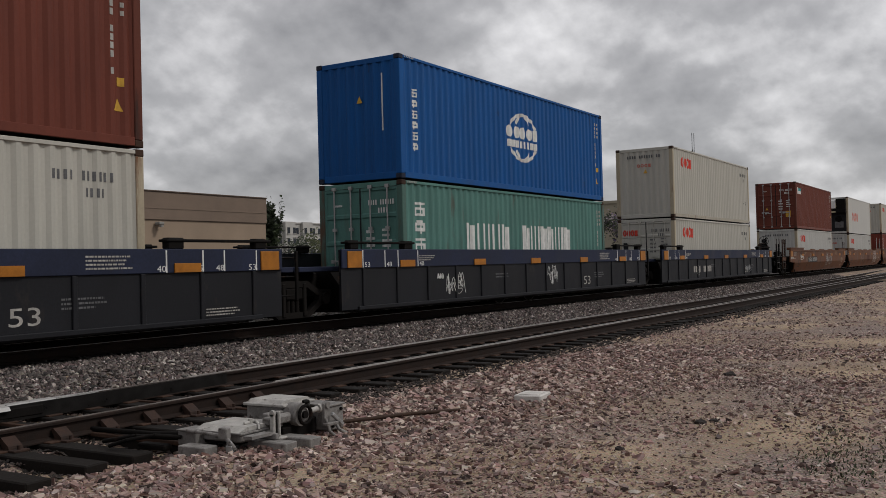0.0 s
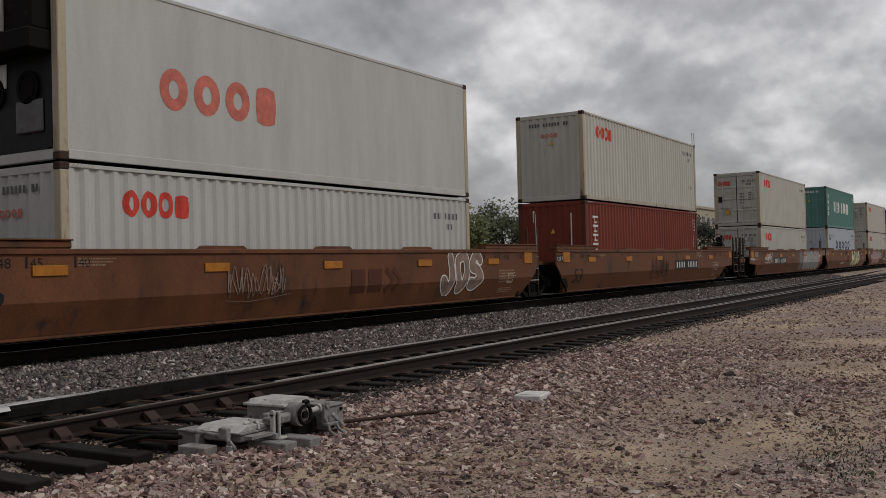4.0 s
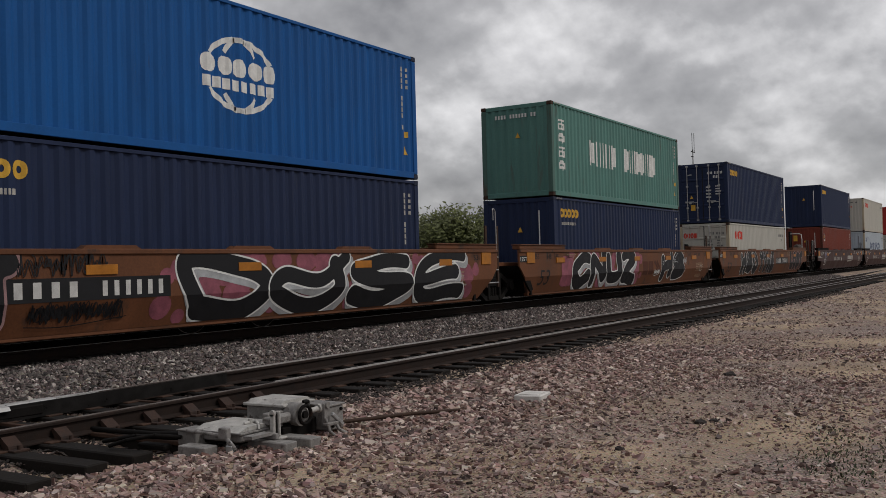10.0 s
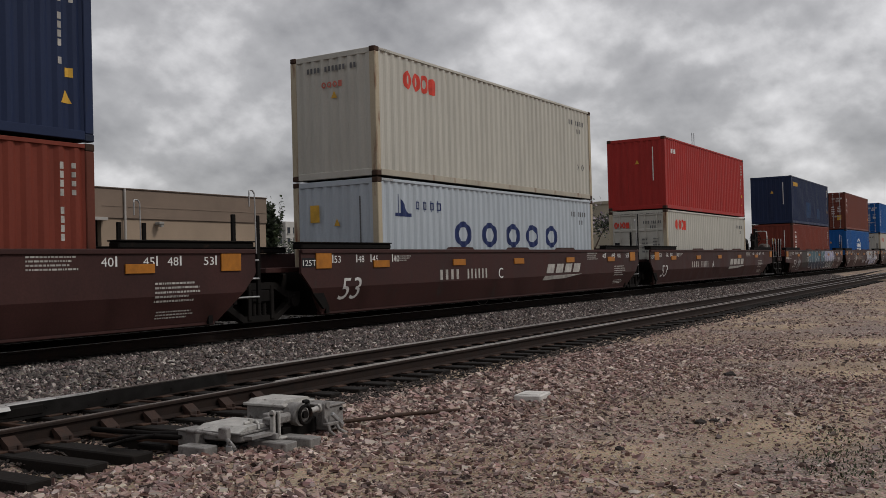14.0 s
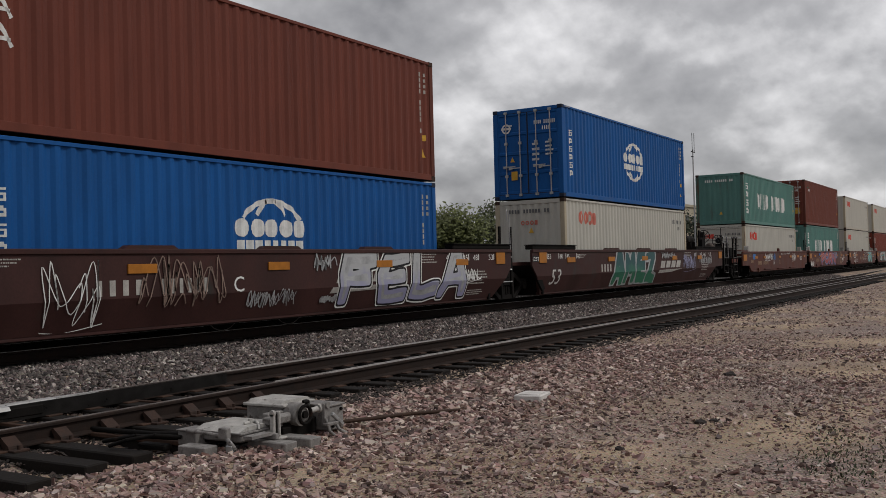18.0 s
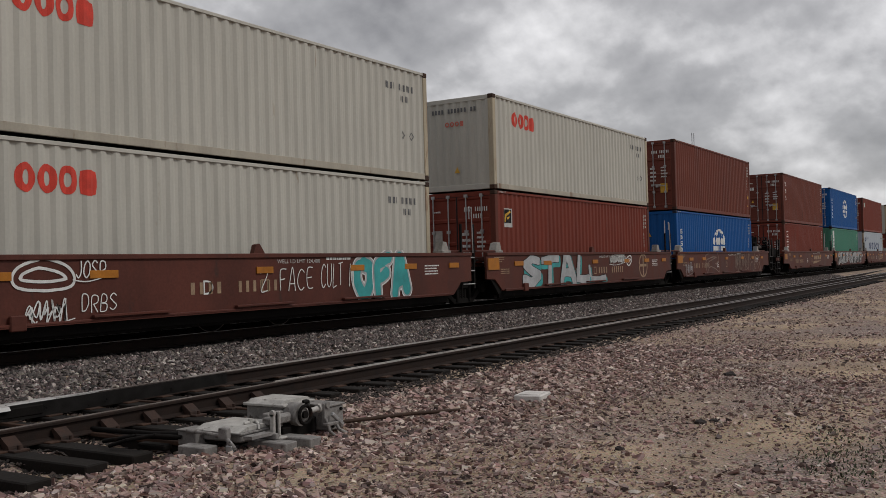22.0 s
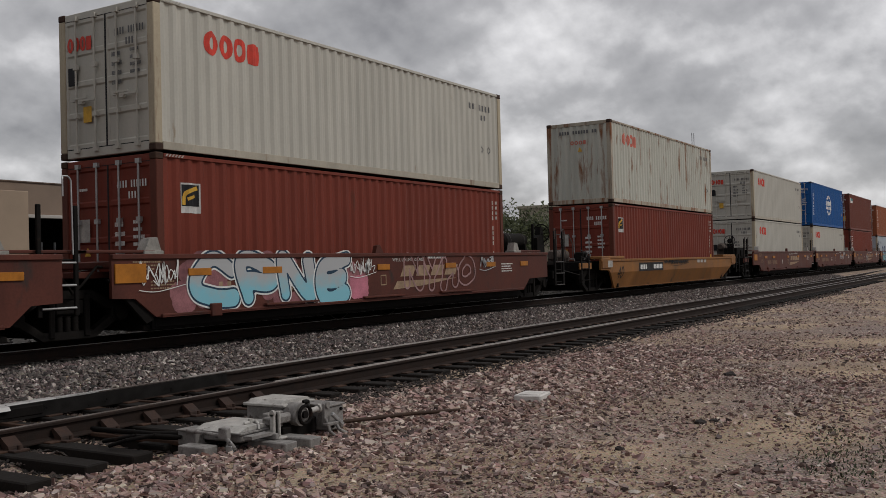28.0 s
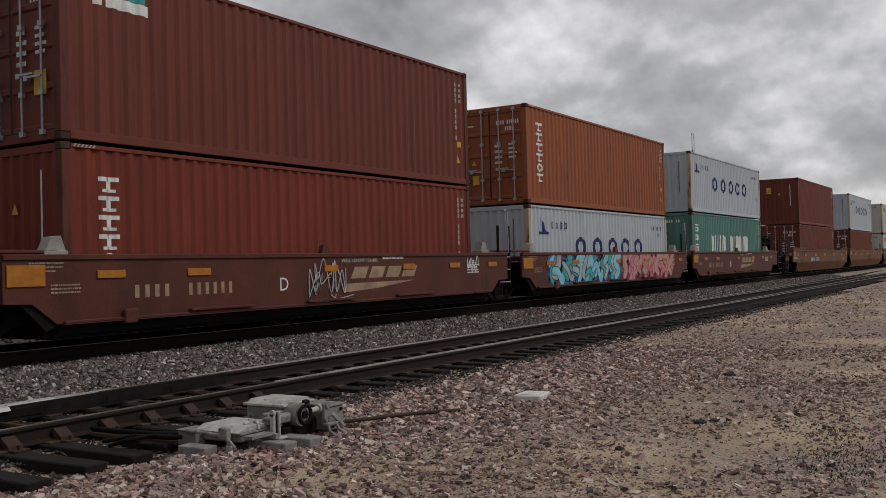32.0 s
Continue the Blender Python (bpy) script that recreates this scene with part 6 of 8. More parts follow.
        part("graffiti", key, field, SPRAY[fill], root)
    elif style == "wild":
        inks = fill.split(",")
        hgt = z1 - z0
        strokes = []
        x = x0 + 0.15
        while x < x1 - 0.15:
            for _ in range(2):
                a, turn = x + rnd.uniform(-0.25, 0.25), rnd.choice((-1, 1))
                p = [(a, z0 + hgt * rnd.uniform(0.02, 0.30)), (a + turn * 0.24, z0 + hgt * rnd.uniform(0.30, 0.55)), (a - turn * rnd.uniform(0.0, 0.22), z0 + hgt * rnd.uniform(0.62, 0.85)), (a + rnd.uniform(0.15, 0.45), z0 + hgt * rnd.uniform(0.80, 0.96))]
                if rnd.random() < 0.35:
                    p = [(a - 0.3, z0 + hgt * rnd.uniform(0.15, 0.8)), (a, z0 + hgt * rnd.uniform(0.3, 0.9)), (a + 0.3, z0 + hgt * rnd.uniform(0.1, 0.7)), (a + 0.5, z0 + hgt * rnd.uniform(0.4, 0.95))]
                strokes.append([(min(max(u, x0 + 0.08), x1 - 0.08), w) for u, w in bow(p, 14)])
            x += 0.50
        fields = [paint_field([st], rnd.uniform(0.16, 0.30), z0 - 0.03, min(z1 + 0.03, roof)) for st in strokes]
        for w, (col, extra) in enumerate(((rims[1][0] if len(rims) > 1 else inks[0], 0.10), (rims[0][0], rims[0][1]))):
            part("graffiti", key + "_rim%d" % w, lambda: put(merge(*[painted(fl, extra, (0.0005 * i if w else 0.0)) for i, fl in enumerate(fields)])), SPRAY[col], root)
        for c, ink in enumerate(inks):
            part("graffiti", key + "_ink%d" % c, lambda: put(merge(*[painted(fl, 0.0, 0.0005 * i + 0.00025) for i, fl in enumerate(fields) if i % len(inks) == c])), SPRAY[ink], root)

# ------------------------------------------------------------------ the train
TRACK_Y = 13.51
BASE = 0.215          # container floor over the rail
GAP = 0.03


def run(t):
    """How far the train has rolled by t seconds."""
    return 18.08 * t + 0.0036 * t * t


MOVING = []           # (thing, place along the train, height)
LOOK = {"blue": "blue", "green": "sea-green", "jade": "jade-green", "cream": "cream", "white": "pale grey", "bluewhite": "bluish-white",
        "rusty": "rust-streaked off-white", "maroon": "maroon", "brown": "red-brown", "orange": "rusty orange-brown", "navy": "navy-blue", "red": "bright red"}
ENDS = {"door": "with double doors", "blank": "with a plain end", "reefer": "with a cooling unit"}


def stacked(u, top, low):
    """Two containers in the well of the unit at place u: (colour, height, end, marks)."""
    z = BASE
    for k, c in enumerate((low, top)):
        if c is None:
            continue
        colour, h, end, marks = c
        where = ("in a well car", "stacked on another container")[k]
        ob = container("%s ribbed container %s, %s" % (LOOK[colour], ENDS[end], where) if end != "reefer" else "pale grey refrigerated container %s, %s" % (ENDS[end], where), colour, h, end, marks, colour == "rusty")
        MOVING.append((ob, u, z))
        z += h + GAP


R, RE, RD = "ring", "ring_end", "ring_door"
CAR_TEXT = {"deep": "deep-sided articulated well car", "ribbed": "rib-sided articulated well car", "short": "forty-foot articulated well car", "low": "single low-sided well car"}
PAINT_TEXT = {"tan": "faded tan", "umber": "dark brown", "oxide": "oxide-red", "yellow": "ochre-yellow", "slate": "slate-blue and black"}


def car_unit(u, kind, paint, le, re, letter="", deco=(), number="x", seed=1):
    txt = "%s %s, %s" % (PAINT_TEXT[paint], CAR_TEXT[kind], "sprayed with graffiti" if deco else "grimy and weathered")
    MOVING.append((well_car(kind, paint, txt, le, re, number, letter, deco, seed), u, 0.0))


def build_train():
    # slate-blue ribbed three-unit car
    u = 4.67
    car_unit(u, "ribbed", "slate", True, False, seed=1)
    stacked(u, ("maroon", HC, "blank", ()), ("cream", HC, "blank", ()))
    car_unit(u + 19.72, "ribbed", "slate", False, False, deco=[("tag", -4.9, -4.1, 0.35, 0.95, "", "white", "", 3), ("tag", -5.3, -5.0, 0.78, 0.92, "", "white", "", 80), ("tag", 0.6, 1.5, 0.45, 1.05, "", "white", "", 4)], number="", seed=2)
    stacked(u + 19.72, ("blue", HC, "blank", ("globe",)), ("green", HC, "door", ("tall_words",)))
    car_unit(u + 39.44, "ribbed", "slate", False, True, deco=[("tag", 1.9, 3.3, 1.2, 1.45, "", "silver", "", 5), ("tag", 3.4, 4.4, 0.45, 0.75, "", "silver", "", 82), ("tag", -5.6, -5.2, 1.2, 1.4, "", "silver", "", 83)], seed=3)
    stacked(u + 39.44, ("cream", HC, "blank", (R, RE)), ("cream", STD, "door", (R, RD)))
    # first tan car
    u = 67.93
    car_unit(u, "deep", "tan", True, False, deco=[("tag", -7.3, -6.3, 0.95, 1.25, "", "white", "", 6), ("tag", -5.6, -5.1, 0.75, 1.1, "", "chalk", "", 7), ("tag", 1.1, 3.2, 0.55, 1.35, "", "silver", "", 8), ("tag", -4.6, -4.0, 0.95, 1.3, "", "chalk", "", 84)], seed=4)
    stacked(u, ("maroon", HC, "door", ("flag",)), ("white", STD, "blank", (R,)))
    car_unit(u + 19.72, "deep", "tan", False, False, deco=[("piece", 4.0, 6.0, 0.42, 1.42, "JDS", "chalk", "white:0.03", 9), ("tag", -3, -1.5, 0.6, 1.2, "", "chalk", "", 85)], seed=5)
    stacked(u + 19.72, ("white", HC, "reefer", ("ring_big",)), ("white", STD, "blank", (R, RE)))
    car_unit(u + 39.44, "deep", "tan", False, True, deco=[("tag", -1.0, 1.0, 0.5, 1.2, "", "black", "", 10)], seed=6)
    stacked(u + 39.44, ("cream", HC, "blank", (R, RE)), ("brown", HC, "blank", ("column_words",)))
    # second tan car
    u = 131.0
    car_unit(u, "deep", "tan", True, False, deco=[("tag", -7.0, -5.4, 0.85, 1.35, "", "white", "", 11), ("bare", -1.55, 1.6, 0.3, 1.42, "TUWI", "chalk", "", 12), ("patch", 1.72, 2.66, 0.28, 1.44, "", "grey", "", 86), ("piece", 2.85, 7.75, 0.26, 1.45, "ARNSO", "midgrey", "black:0.02+white:0.025+cloud=red+fat=1.2", 13), ("tag", 7.8, 8.3, 0.9, 1.3, "", "white", "", 87)], seed=7)
    stacked(u, ("cream", HC, "door", (R, RD)), ("cream", STD, "door", (R, RD)))
    car_unit(u + 19.72, "deep", "tan", False, False, deco=[("piece", 1.69, 5.35, 0.26, 1.46, "KILO", "cream", "black:0.03+silver:0.025+drop=black+fat=1.15", 15), ("tag", -1.44, -0.32, 1.14, 1.42, "", "black", "", 70), ("tag", 5.4, 6.0, 1.1, 1.35, "", "black", "", 71), ("tag", -3.2, -1.7, 0.42, 0.62, "", "silver", "", 88), ("tag", -8.6, -7.2, 1.15, 1.42, "", "chalk", "", 14)], number="panel", seed=8)
    stacked(u + 19.72, ("green", HC, "blank", ("tall_words",)), ("bluewhite", HC, "blank", ("wide_words",)))
    car_unit(u + 39.44, "deep", "tan", False, True, deco=[("piece", -6.5, -2.65, 0.28, 1.46, "ABMSE", "palepink/rosewhite", "black:0.024+curl=lav+cloud=rose+fat=1.25", 16), ("tag", -7.6, -6.6, 0.7, 1.15, "", "white", "", 89), ("tag", -3.1, -0.8, 0.6, 1.42, "", "silver", "", 17), ("tag", -2.9, -1.2, 0.75, 1.3, "", "silver", "", 90), ("tag", 0.25, 1.7, 0.55, 0.75, "", "white", "", 75), ("tag", 0.6, 1.5, 0.85, 1.32, "", "black", "", 73), ("tag", 0.65, 1.45, 0.8, 1.28, "", "black", "", 91), ("tag", 1.76, 2.5, 1.05, 1.42, "", "silver", "", 74), ("tag", 4.9, 6.2, 0.82, 1.2, "", "silver", "", 18), ("tag", 6.2, 7.5, 0.85, 1.15, "", "silver", "", 92), ("tag", 2.1, 2.8, 0.45, 0.6, "", "white", "", 93)], seed=9)
    stacked(u + 39.44, ("cream", STD, "door", (R, RD)), ("cream", HC, "blank", (R, RE)))
    # third tan car
    u = 194.04
    car_unit(u, "deep", "tan", True, False, deco=[("piece", -7.3, -4.75, 0.36, 1.4, "LOST", "black", "palepink:0.045+fat=1.35", 19), ("tag", -4.7, -3.15, 1.08, 1.44, "", "black", "", 76), ("tag", -4.5, -2.9, 0.4, 0.72, "", "black", "", 21), ("tag", -4.4, -3.0, 0.45, 0.7, "", "black", "", 94), ("piece", -1.85, 7.5, 0.24, 1.47, "DaSE", "black", "white:0.035+drop=silver+cloud=rose", 20)], seed=10)
    stacked(u, ("blue", HC, "blank", ("globe",)), ("navy", HC, "blank", ("yellow_words", "yellow_line")))
    car_unit(u + 19.72, "deep", "tan", False, False, deco=[("patch", -6.5, -5.6, 0.36, 1.3, "", "rose", "", 95), ("piece", -5.65, -0.28, 0.28, 1.46, "CNUZ", "black", "white:0.035+drop=silver+cloud=rose+fat=1.2", 22), ("piece", 2.45, 5.3, 0.3, 1.46, "HS", "black", "white:0.03+curl=silver+fat=1.28", 23), ("tag", 5.1, 5.6, 0.85, 1.25, "", "silver", "", 96), ("tag", 1.7, 2.3, 0.58, 0.75, "", "white", "", 97)], seed=11)
    stacked(u + 19.72, ("green", HC, "blank", ("tall_words",)), ("navy", HC, "blank", ("yellow_words", "yellow_line")))
    car_unit(u + 39.44, "deep", "tan", False, True, "A", deco=[("piece", -5.6, -2.3, 0.26, 1.46, "HSD", "black", "white:0.03+curl=silver+fat=1.28", 24), ("piece", -1.85, 1.22, 0.3, 1.46, "TYKE", "black", "silver:0.03+curl=white+fat=1.2", 25), ("piece", 5.3, 8.7, 0.36, 1.42, "LOST", "black", "palepink:0.045+fat=1.35", 26)], seed=12)
    stacked(u + 39.44, ("navy", HC, "door", ("yellow_words",)), ("cream", STD, "door", (R, RD)))
    # first dark brown car
    u = 257.53
    car_unit(u, "deep", "umber", True, False, "B", deco=[("tag", -7.6, -6.9, 1.0, 1.4, "", "lav", "", 27)], seed=13)
    stacked(u, ("navy", HC, "blank", ("yellow_words",)), ("brown", HC, "blank", ("badge", "yellow_square")))
    car_unit(u + 19.72, "deep", "umber", False, False, "C", seed=14)
    stacked(u + 19.72, ("cream", HC, "blank", (R, RE)), ("bluewhite", HC, "blank", ("wide_words", "yellow_square")))
    car_unit(u + 39.44, "deep", "umber", False, True, "A", seed=15)
    stacked(u + 39.44, ("red", HC, "blank", ("words_small",)), ("cream", HC, "door", (R, RD)))
    # second dark brown car
    u = 320.54
    car_unit(u, "deep", "umber", True, False, "B", deco=[("tag", -6.9, -6.1, 0.35, 1.05, "", "silver", "", 28), ("patch", -5.6, -3.7, 0.4, 1.46, "", "buff", "", 98), ("tag", -4.1, -3.5, 1.05, 1.42, "", "white", "", 29), ("piece", -3.55, 1.9, 0.28, 1.46, "GESUE", "steelblue/ink", "silver:0.04+fat=1.15", 30), ("block", 1.9, 5.2, 0.28, 1.46, "DAMS", "lav/black", "white:0.03+silver:0.02", 31), ("tag", 5.25, 5.8, 0.8, 1.25, "", "lav", "", 99), ("tag", 5.2, 5.9, 0.35, 0.6, "", "chalk", "", 100)], seed=16)
    stacked(u, ("navy", HC, "blank", ("yellow_words", "patch")), ("brown", HC, "blank", ("column_words",)))
    car_unit(u + 19.72, "deep", "umber", False, False, "C", deco=[("tag", -5.0, -4.1, 0.3, 1.35, "", "white", "", 32), ("tag", -3.2, -1.5, 0.5, 1.4, "", "chalk", "", 101), ("block", 1.65, 6.9, 0.3, 1.46, "FELA", "silver/lav", "black:0.04+white:0.03+core=silver", 33), ("tag", -0.9, 0.45, 0.4, 0.75, "", "silver", "", 102), ("tag", 0.92, 1.46, 1.05, 1.4, "", "silver", "", 103), ("tag", 1.2, 1.7, 0.42, 0.58, "", "silver", "", 104), ("tag", 6.4, 7.4, 0.7, 1.0, "", "white", "", 105)], seed=17)
    stacked(u + 19.72, ("maroon", HC, "door", ("three_col",)), ("blue", HC, "blank", ("globe",)))
    car_unit(u + 39.44, "deep", "umber", False, True, "A", deco=[("block", -3.1, 1.05, 0.26, 1.46, "AMEZ", "sea/green", "silver:0.085", 34), ("tag", 1.8, 3.3, 1.15, 1.4, "", "silver", "", 106), ("tag", 4.4, 6.0, 0.72, 1.32, "", "lav", "", 35), ("tag", 4.5, 5.9, 0.65, 1.25, "", "lav", "", 107), ("tag", 6.6, 8.35, 0.85, 1.25, "", "silver", "", 36)], seed=18)
    stacked(u + 39.44, ("blue", HC, "door", ("globe", "globe_door")), ("cream", HC, "blank", ("ring_fade", RE)))
    # first five-unit oxide car
    u = 381.87
    five = [
        ("A", [("tag", -3.6, -2.0, 0.95, 1.3, "", "white", "", 37), ("tag", -1.9, -1.2, 0.9, 1.35, "", "blue", "", 38), ("tag", 3.0, 4.0, 0.75, 1.35, "", "white", "", 39), ("patch", -6.2, -5.6, 1.0, 1.28, "", "blue", "", 108)],
         ("green", STD, "blank", ("tall_words",)), ("cream", STD, "door", (R, RD))),
        ("B", [("tag", -7.0, -6.0, 0.4, 0.8, "", "white", "", 40), ("block", -3.5, 1.95, 0.48, 1.37, "PORN", "red", "paleblue:0.025+blue:0.05+core=rosewhite/red", 41), ("patch", 1.6, 2.75, 0.92, 1.37, "", "paleblue", "", 109), ("tag", 2.1, 2.7, 0.95, 1.25, "", "blue", "", 110), ("tag", 4.6, 5.3, 0.7, 1.0, "", "white", "", 42), ("tag", -4.3, -3.7, 1.05, 1.3, "", "blue", "", 111)],
         ("maroon", HC, "door", ("leaf",)), ("green", HC, "blank", ("tall_words",))),
        ("D", [("bare", -5.25, -4.3, 0.85, 1.36, "O", "white", "", 43), ("tag", -5.1, -4.4, 0.42, 0.8, "", "white", "", 44), ("tag", -4.26, -3.7, 1.05, 1.32, "JOSP", "white", "", 112), ("tag", -4.18, -3.5, 0.55, 0.82, "DRBS", "white", "", 113), ("tag", -0.35, 1.2, 0.72, 1.15, "2 FACE", "white", "", 45), ("tag", 1.4, 2.5, 0.75, 1.25, "CULT M", "white", "", 114), ("piece", 2.5, 4.5, 0.42, 1.38, "OFA", "teal", "silver:0.045+white:0.025", 46)],
         ("cream", STD, "blank", (R, RE)), ("cream", HC, "blank", (R, RE))),
        ("C", [("block", -5.35, -0.6, 0.42, 1.38, "STAL", "silver", "black:0.018+drop=teal", 47), ("block", -0.9, 0.72, 0.42, 1.02, "L", "silver", "black:0.018+drop=teal", 115), ("tag", 1.03, 2.5, 1.02, 1.33, "", "white", "", 48), ("tag", 1.1, 2.45, 1.05, 1.33, "", "white", "", 116), ("bare", 2.6, 3.05, 0.95, 1.32, "O", "white", "", 72)],
         ("cream", STD, "blank", (R, RE)), ("brown", HC, "door", ("badge", "badge_door"))),
        ("E", [("tag", -6.3, -5.4, 0.5, 1.0, "", "silver", "", 49), ("bare", -3.6, -1.5, 0.44, 1.36, "R", "chalk", "", 117), ("tag", 1.3, 3.4, 0.5, 1.34, "", "chalk", "", 77), ("bare", 1.4, 6.1, 0.44, 1.36, "WNKR", "chalk", "", 78)],
         ("maroon", HC, "door", ()), ("blue", HC, "blank", ("globe",)))]
    for k, (let, deco, top, low) in enumerate(five):
        car_unit(u + 15.5 * k, "short", "oxide", k == 0, k == 4, let, deco, "plain", seed=20 + k)
        stacked(u + 15.5 * k, top, low)
    # second five-unit oxide car
    u = 463.90
    five = [
        ("B", [], ("maroon", HC, "door", ("three_col",)), ("brown", HC, "door", ("column_words",))),
        ("C", [("wild", -5.9, -1.6, 0.44, 1.38, "", "silver,black,silver", "black:0.03+white:0.0", 51), ("wild", -1.2, 5.0, 0.44, 1.38, "", "black,silver", "black:0.03+silver:0.0", 52)], ("blue", HC, "door", ("globe", "globe_door")), ("jade", HC, "blank", ("white_panel",))),
        ("D", [], ("brown", HC, "door", ("ticket",)), ("bluewhite", HC, "blank", ("wide_words",))),
        ("E", [("wild", -5.6, -0.9, 0.44, 1.38, "", "black,silver,black,cyan", "white:0.025+silver:0.0+cloud=cyan", 53), ("wild", -0.75, 5.4, 0.44, 1.38, "", "black,silver,black", "silver:0.025+black:0.0+cloud=pinkdim", 54)], ("cream", HC, "blank", (R, RE)), ("brown", HC, "door", ("badge",))),
        ("A", [("tag", -6.8, -6.0, 0.85, 1.35, "", "white", "", 55), ("piece", -5.75, -1.45, 0.40, 1.42, "CPNE", "silver/cyan", "dusk:0.035+white:0.03+cloud=pinkdim", 56), ("patch", -1.4, -0.75, 0.45, 0.95, "", "pink", "", 118), ("tag", -1.36, -0.6, 0.95, 1.3, "", "white", "", 57), ("bare", 0.6, 3.75, 0.52, 1.36, "NYKO", "palepink", "", 58), ("tag", 4.05, 4.75, 1.0, 1.36, "", "silver", "", 119)], ("cream", STD, "door", (R, RD)), ("brown", HC, "door", ("badge", "badge_door")))]
    for k, (let, deco, top, low) in enumerate(five):
        car_unit(u + 15.57 * k, "short", "oxide", k == 0, k == 4, let, deco, seed=30 + k)
        stacked(u + 15.57 * k, top, low)
    # the single ochre car
    u = 546.47
    car_unit(u, "low", "yellow", True, True, deco=[("tag", -2.0, -1.2, 0.95, 1.12, "", "black", "", 59), ("tag", -1.2, 0.9, 0.92, 1.12, "", "black", "", 60)], seed=40)
    stacked(u, ("rusty", HC, "blank", ("ring_fade", RE)), ("brown", HC, "door", ("badge", "badge_door")))
    # third five-unit oxide car
    u = 566.41
    five = [
        ("A", [], ("cream", STD, "door", (R, RD)), ("cream", HC, "door", (R, RD))),
        ("E", [("tag", 1.7, 3.3, 0.78, 1.25, "", "silver", "", 61), ("tag", 3.1, 3.85, 1.12, 1.36, "", "silver", "", 120)], ("blue", HC, "door", ("globe", "globe_door")), ("cream", HC, "door", (R, RD))),
        ("D", [("tag", -0.9, 0.4, 0.5, 1.3, "", "silver", "", 62), ("tag", 5.2, 5.8, 0.9, 1.35, "", "white", "", 63)], ("maroon", HC, "door", ("flag",)), ("brown", HC, "blank", ("column_words",))),
        ("C", [("wild", -5.6, 0.2, 0.44, 1.36, "", "cyan,teal,silver", "dusk:0.03+blue:0.0", 64), ("wild", 0.3, 6.0, 0.46, 1.34, "", "pink,rosewhite", "red:0.03+pinkdim:0.0", 65)], ("orange", HC, "door", ("column_words",)), ("bluewhite", STD, "blank", ("wide_words",))),
        ("B", [], ("bluewhite", STD, "blank", ("wide_words",)), ("green", HC, "blank", ("tall_words",)))]
    for k, (let, deco, top, low) in enumerate(five):
        car_unit(u + 15.57 * k, "short", "oxide", k == 0, k == 4, let, deco, seed=50 + k)
        stacked(u + 15.57 * k, top, low)
    # last tan car
    u = 650.95
    ends = [(("maroon", HC, "blank", ("yellow_square",)), ("maroon", HC, "door", ())), (("bluewhite", HC, "blank", ("wide_words",)), ("maroon", HC, "door", ())), (("cream", HC, "blank", (R,)), ("cream", HC, "blank", (R,)))]
    for k, (top, low) in enumerate(ends):
        car_unit(u + 19.72 * k, "deep", "tan", k == 0, k == 2, seed=60 + k)
        stacked(u + 19.72 * k, top, low)


build_train()

# ------------------------------------------------------------------ ground
NEAR_Y0, NEAR_Y1, NEAR_TOP = 7.95, 9.45, -0.28      # the two rails of the near track


def lerp_table(y, tab):
    for (a, za), (b, zb) in zip(tab[:-1], tab[1:]):
        if y <= b:
            return za + (zb - za) * max(0.0, (y - a) / (b - a))
    return tab[-1][1]


PROFILE = [(-60, -0.52), (0, -0.47), (5.4, -0.46), (6.95, -0.465), (7.35, -0.515), (10.1, -0.515), (10.5, -0.44), (11.6, -0.26), (12.0, -0.215), (15.0, -0.215), (15.6, -0.30), (17.0, -0.62), (60, -0.62), (2500, -0.62)]


def ground_z(x, y):
    z = lerp_table(y, PROFILE)
    if x < 8.0 and 6.1 < y < 7.4:                     # the long sleepers of the switch lie free
        z = min(z, -0.47 - 0.10 * min(1.0, (y - 6.1) / 0.35) * min(1.0, (8.0 - x) / 0.8))
    if y < 7.0:
        z += 0.035 * noise.noise((x * 0.35, y * 0.35, 0.3)) + 0.012 * noise.noise((x * 1.7, y * 1.7, 4.3))
    elif 10.2 < y < 12:
        z += 0.02 * noise.noise((x * 0.9, y * 0.9, 2.2))
    return z


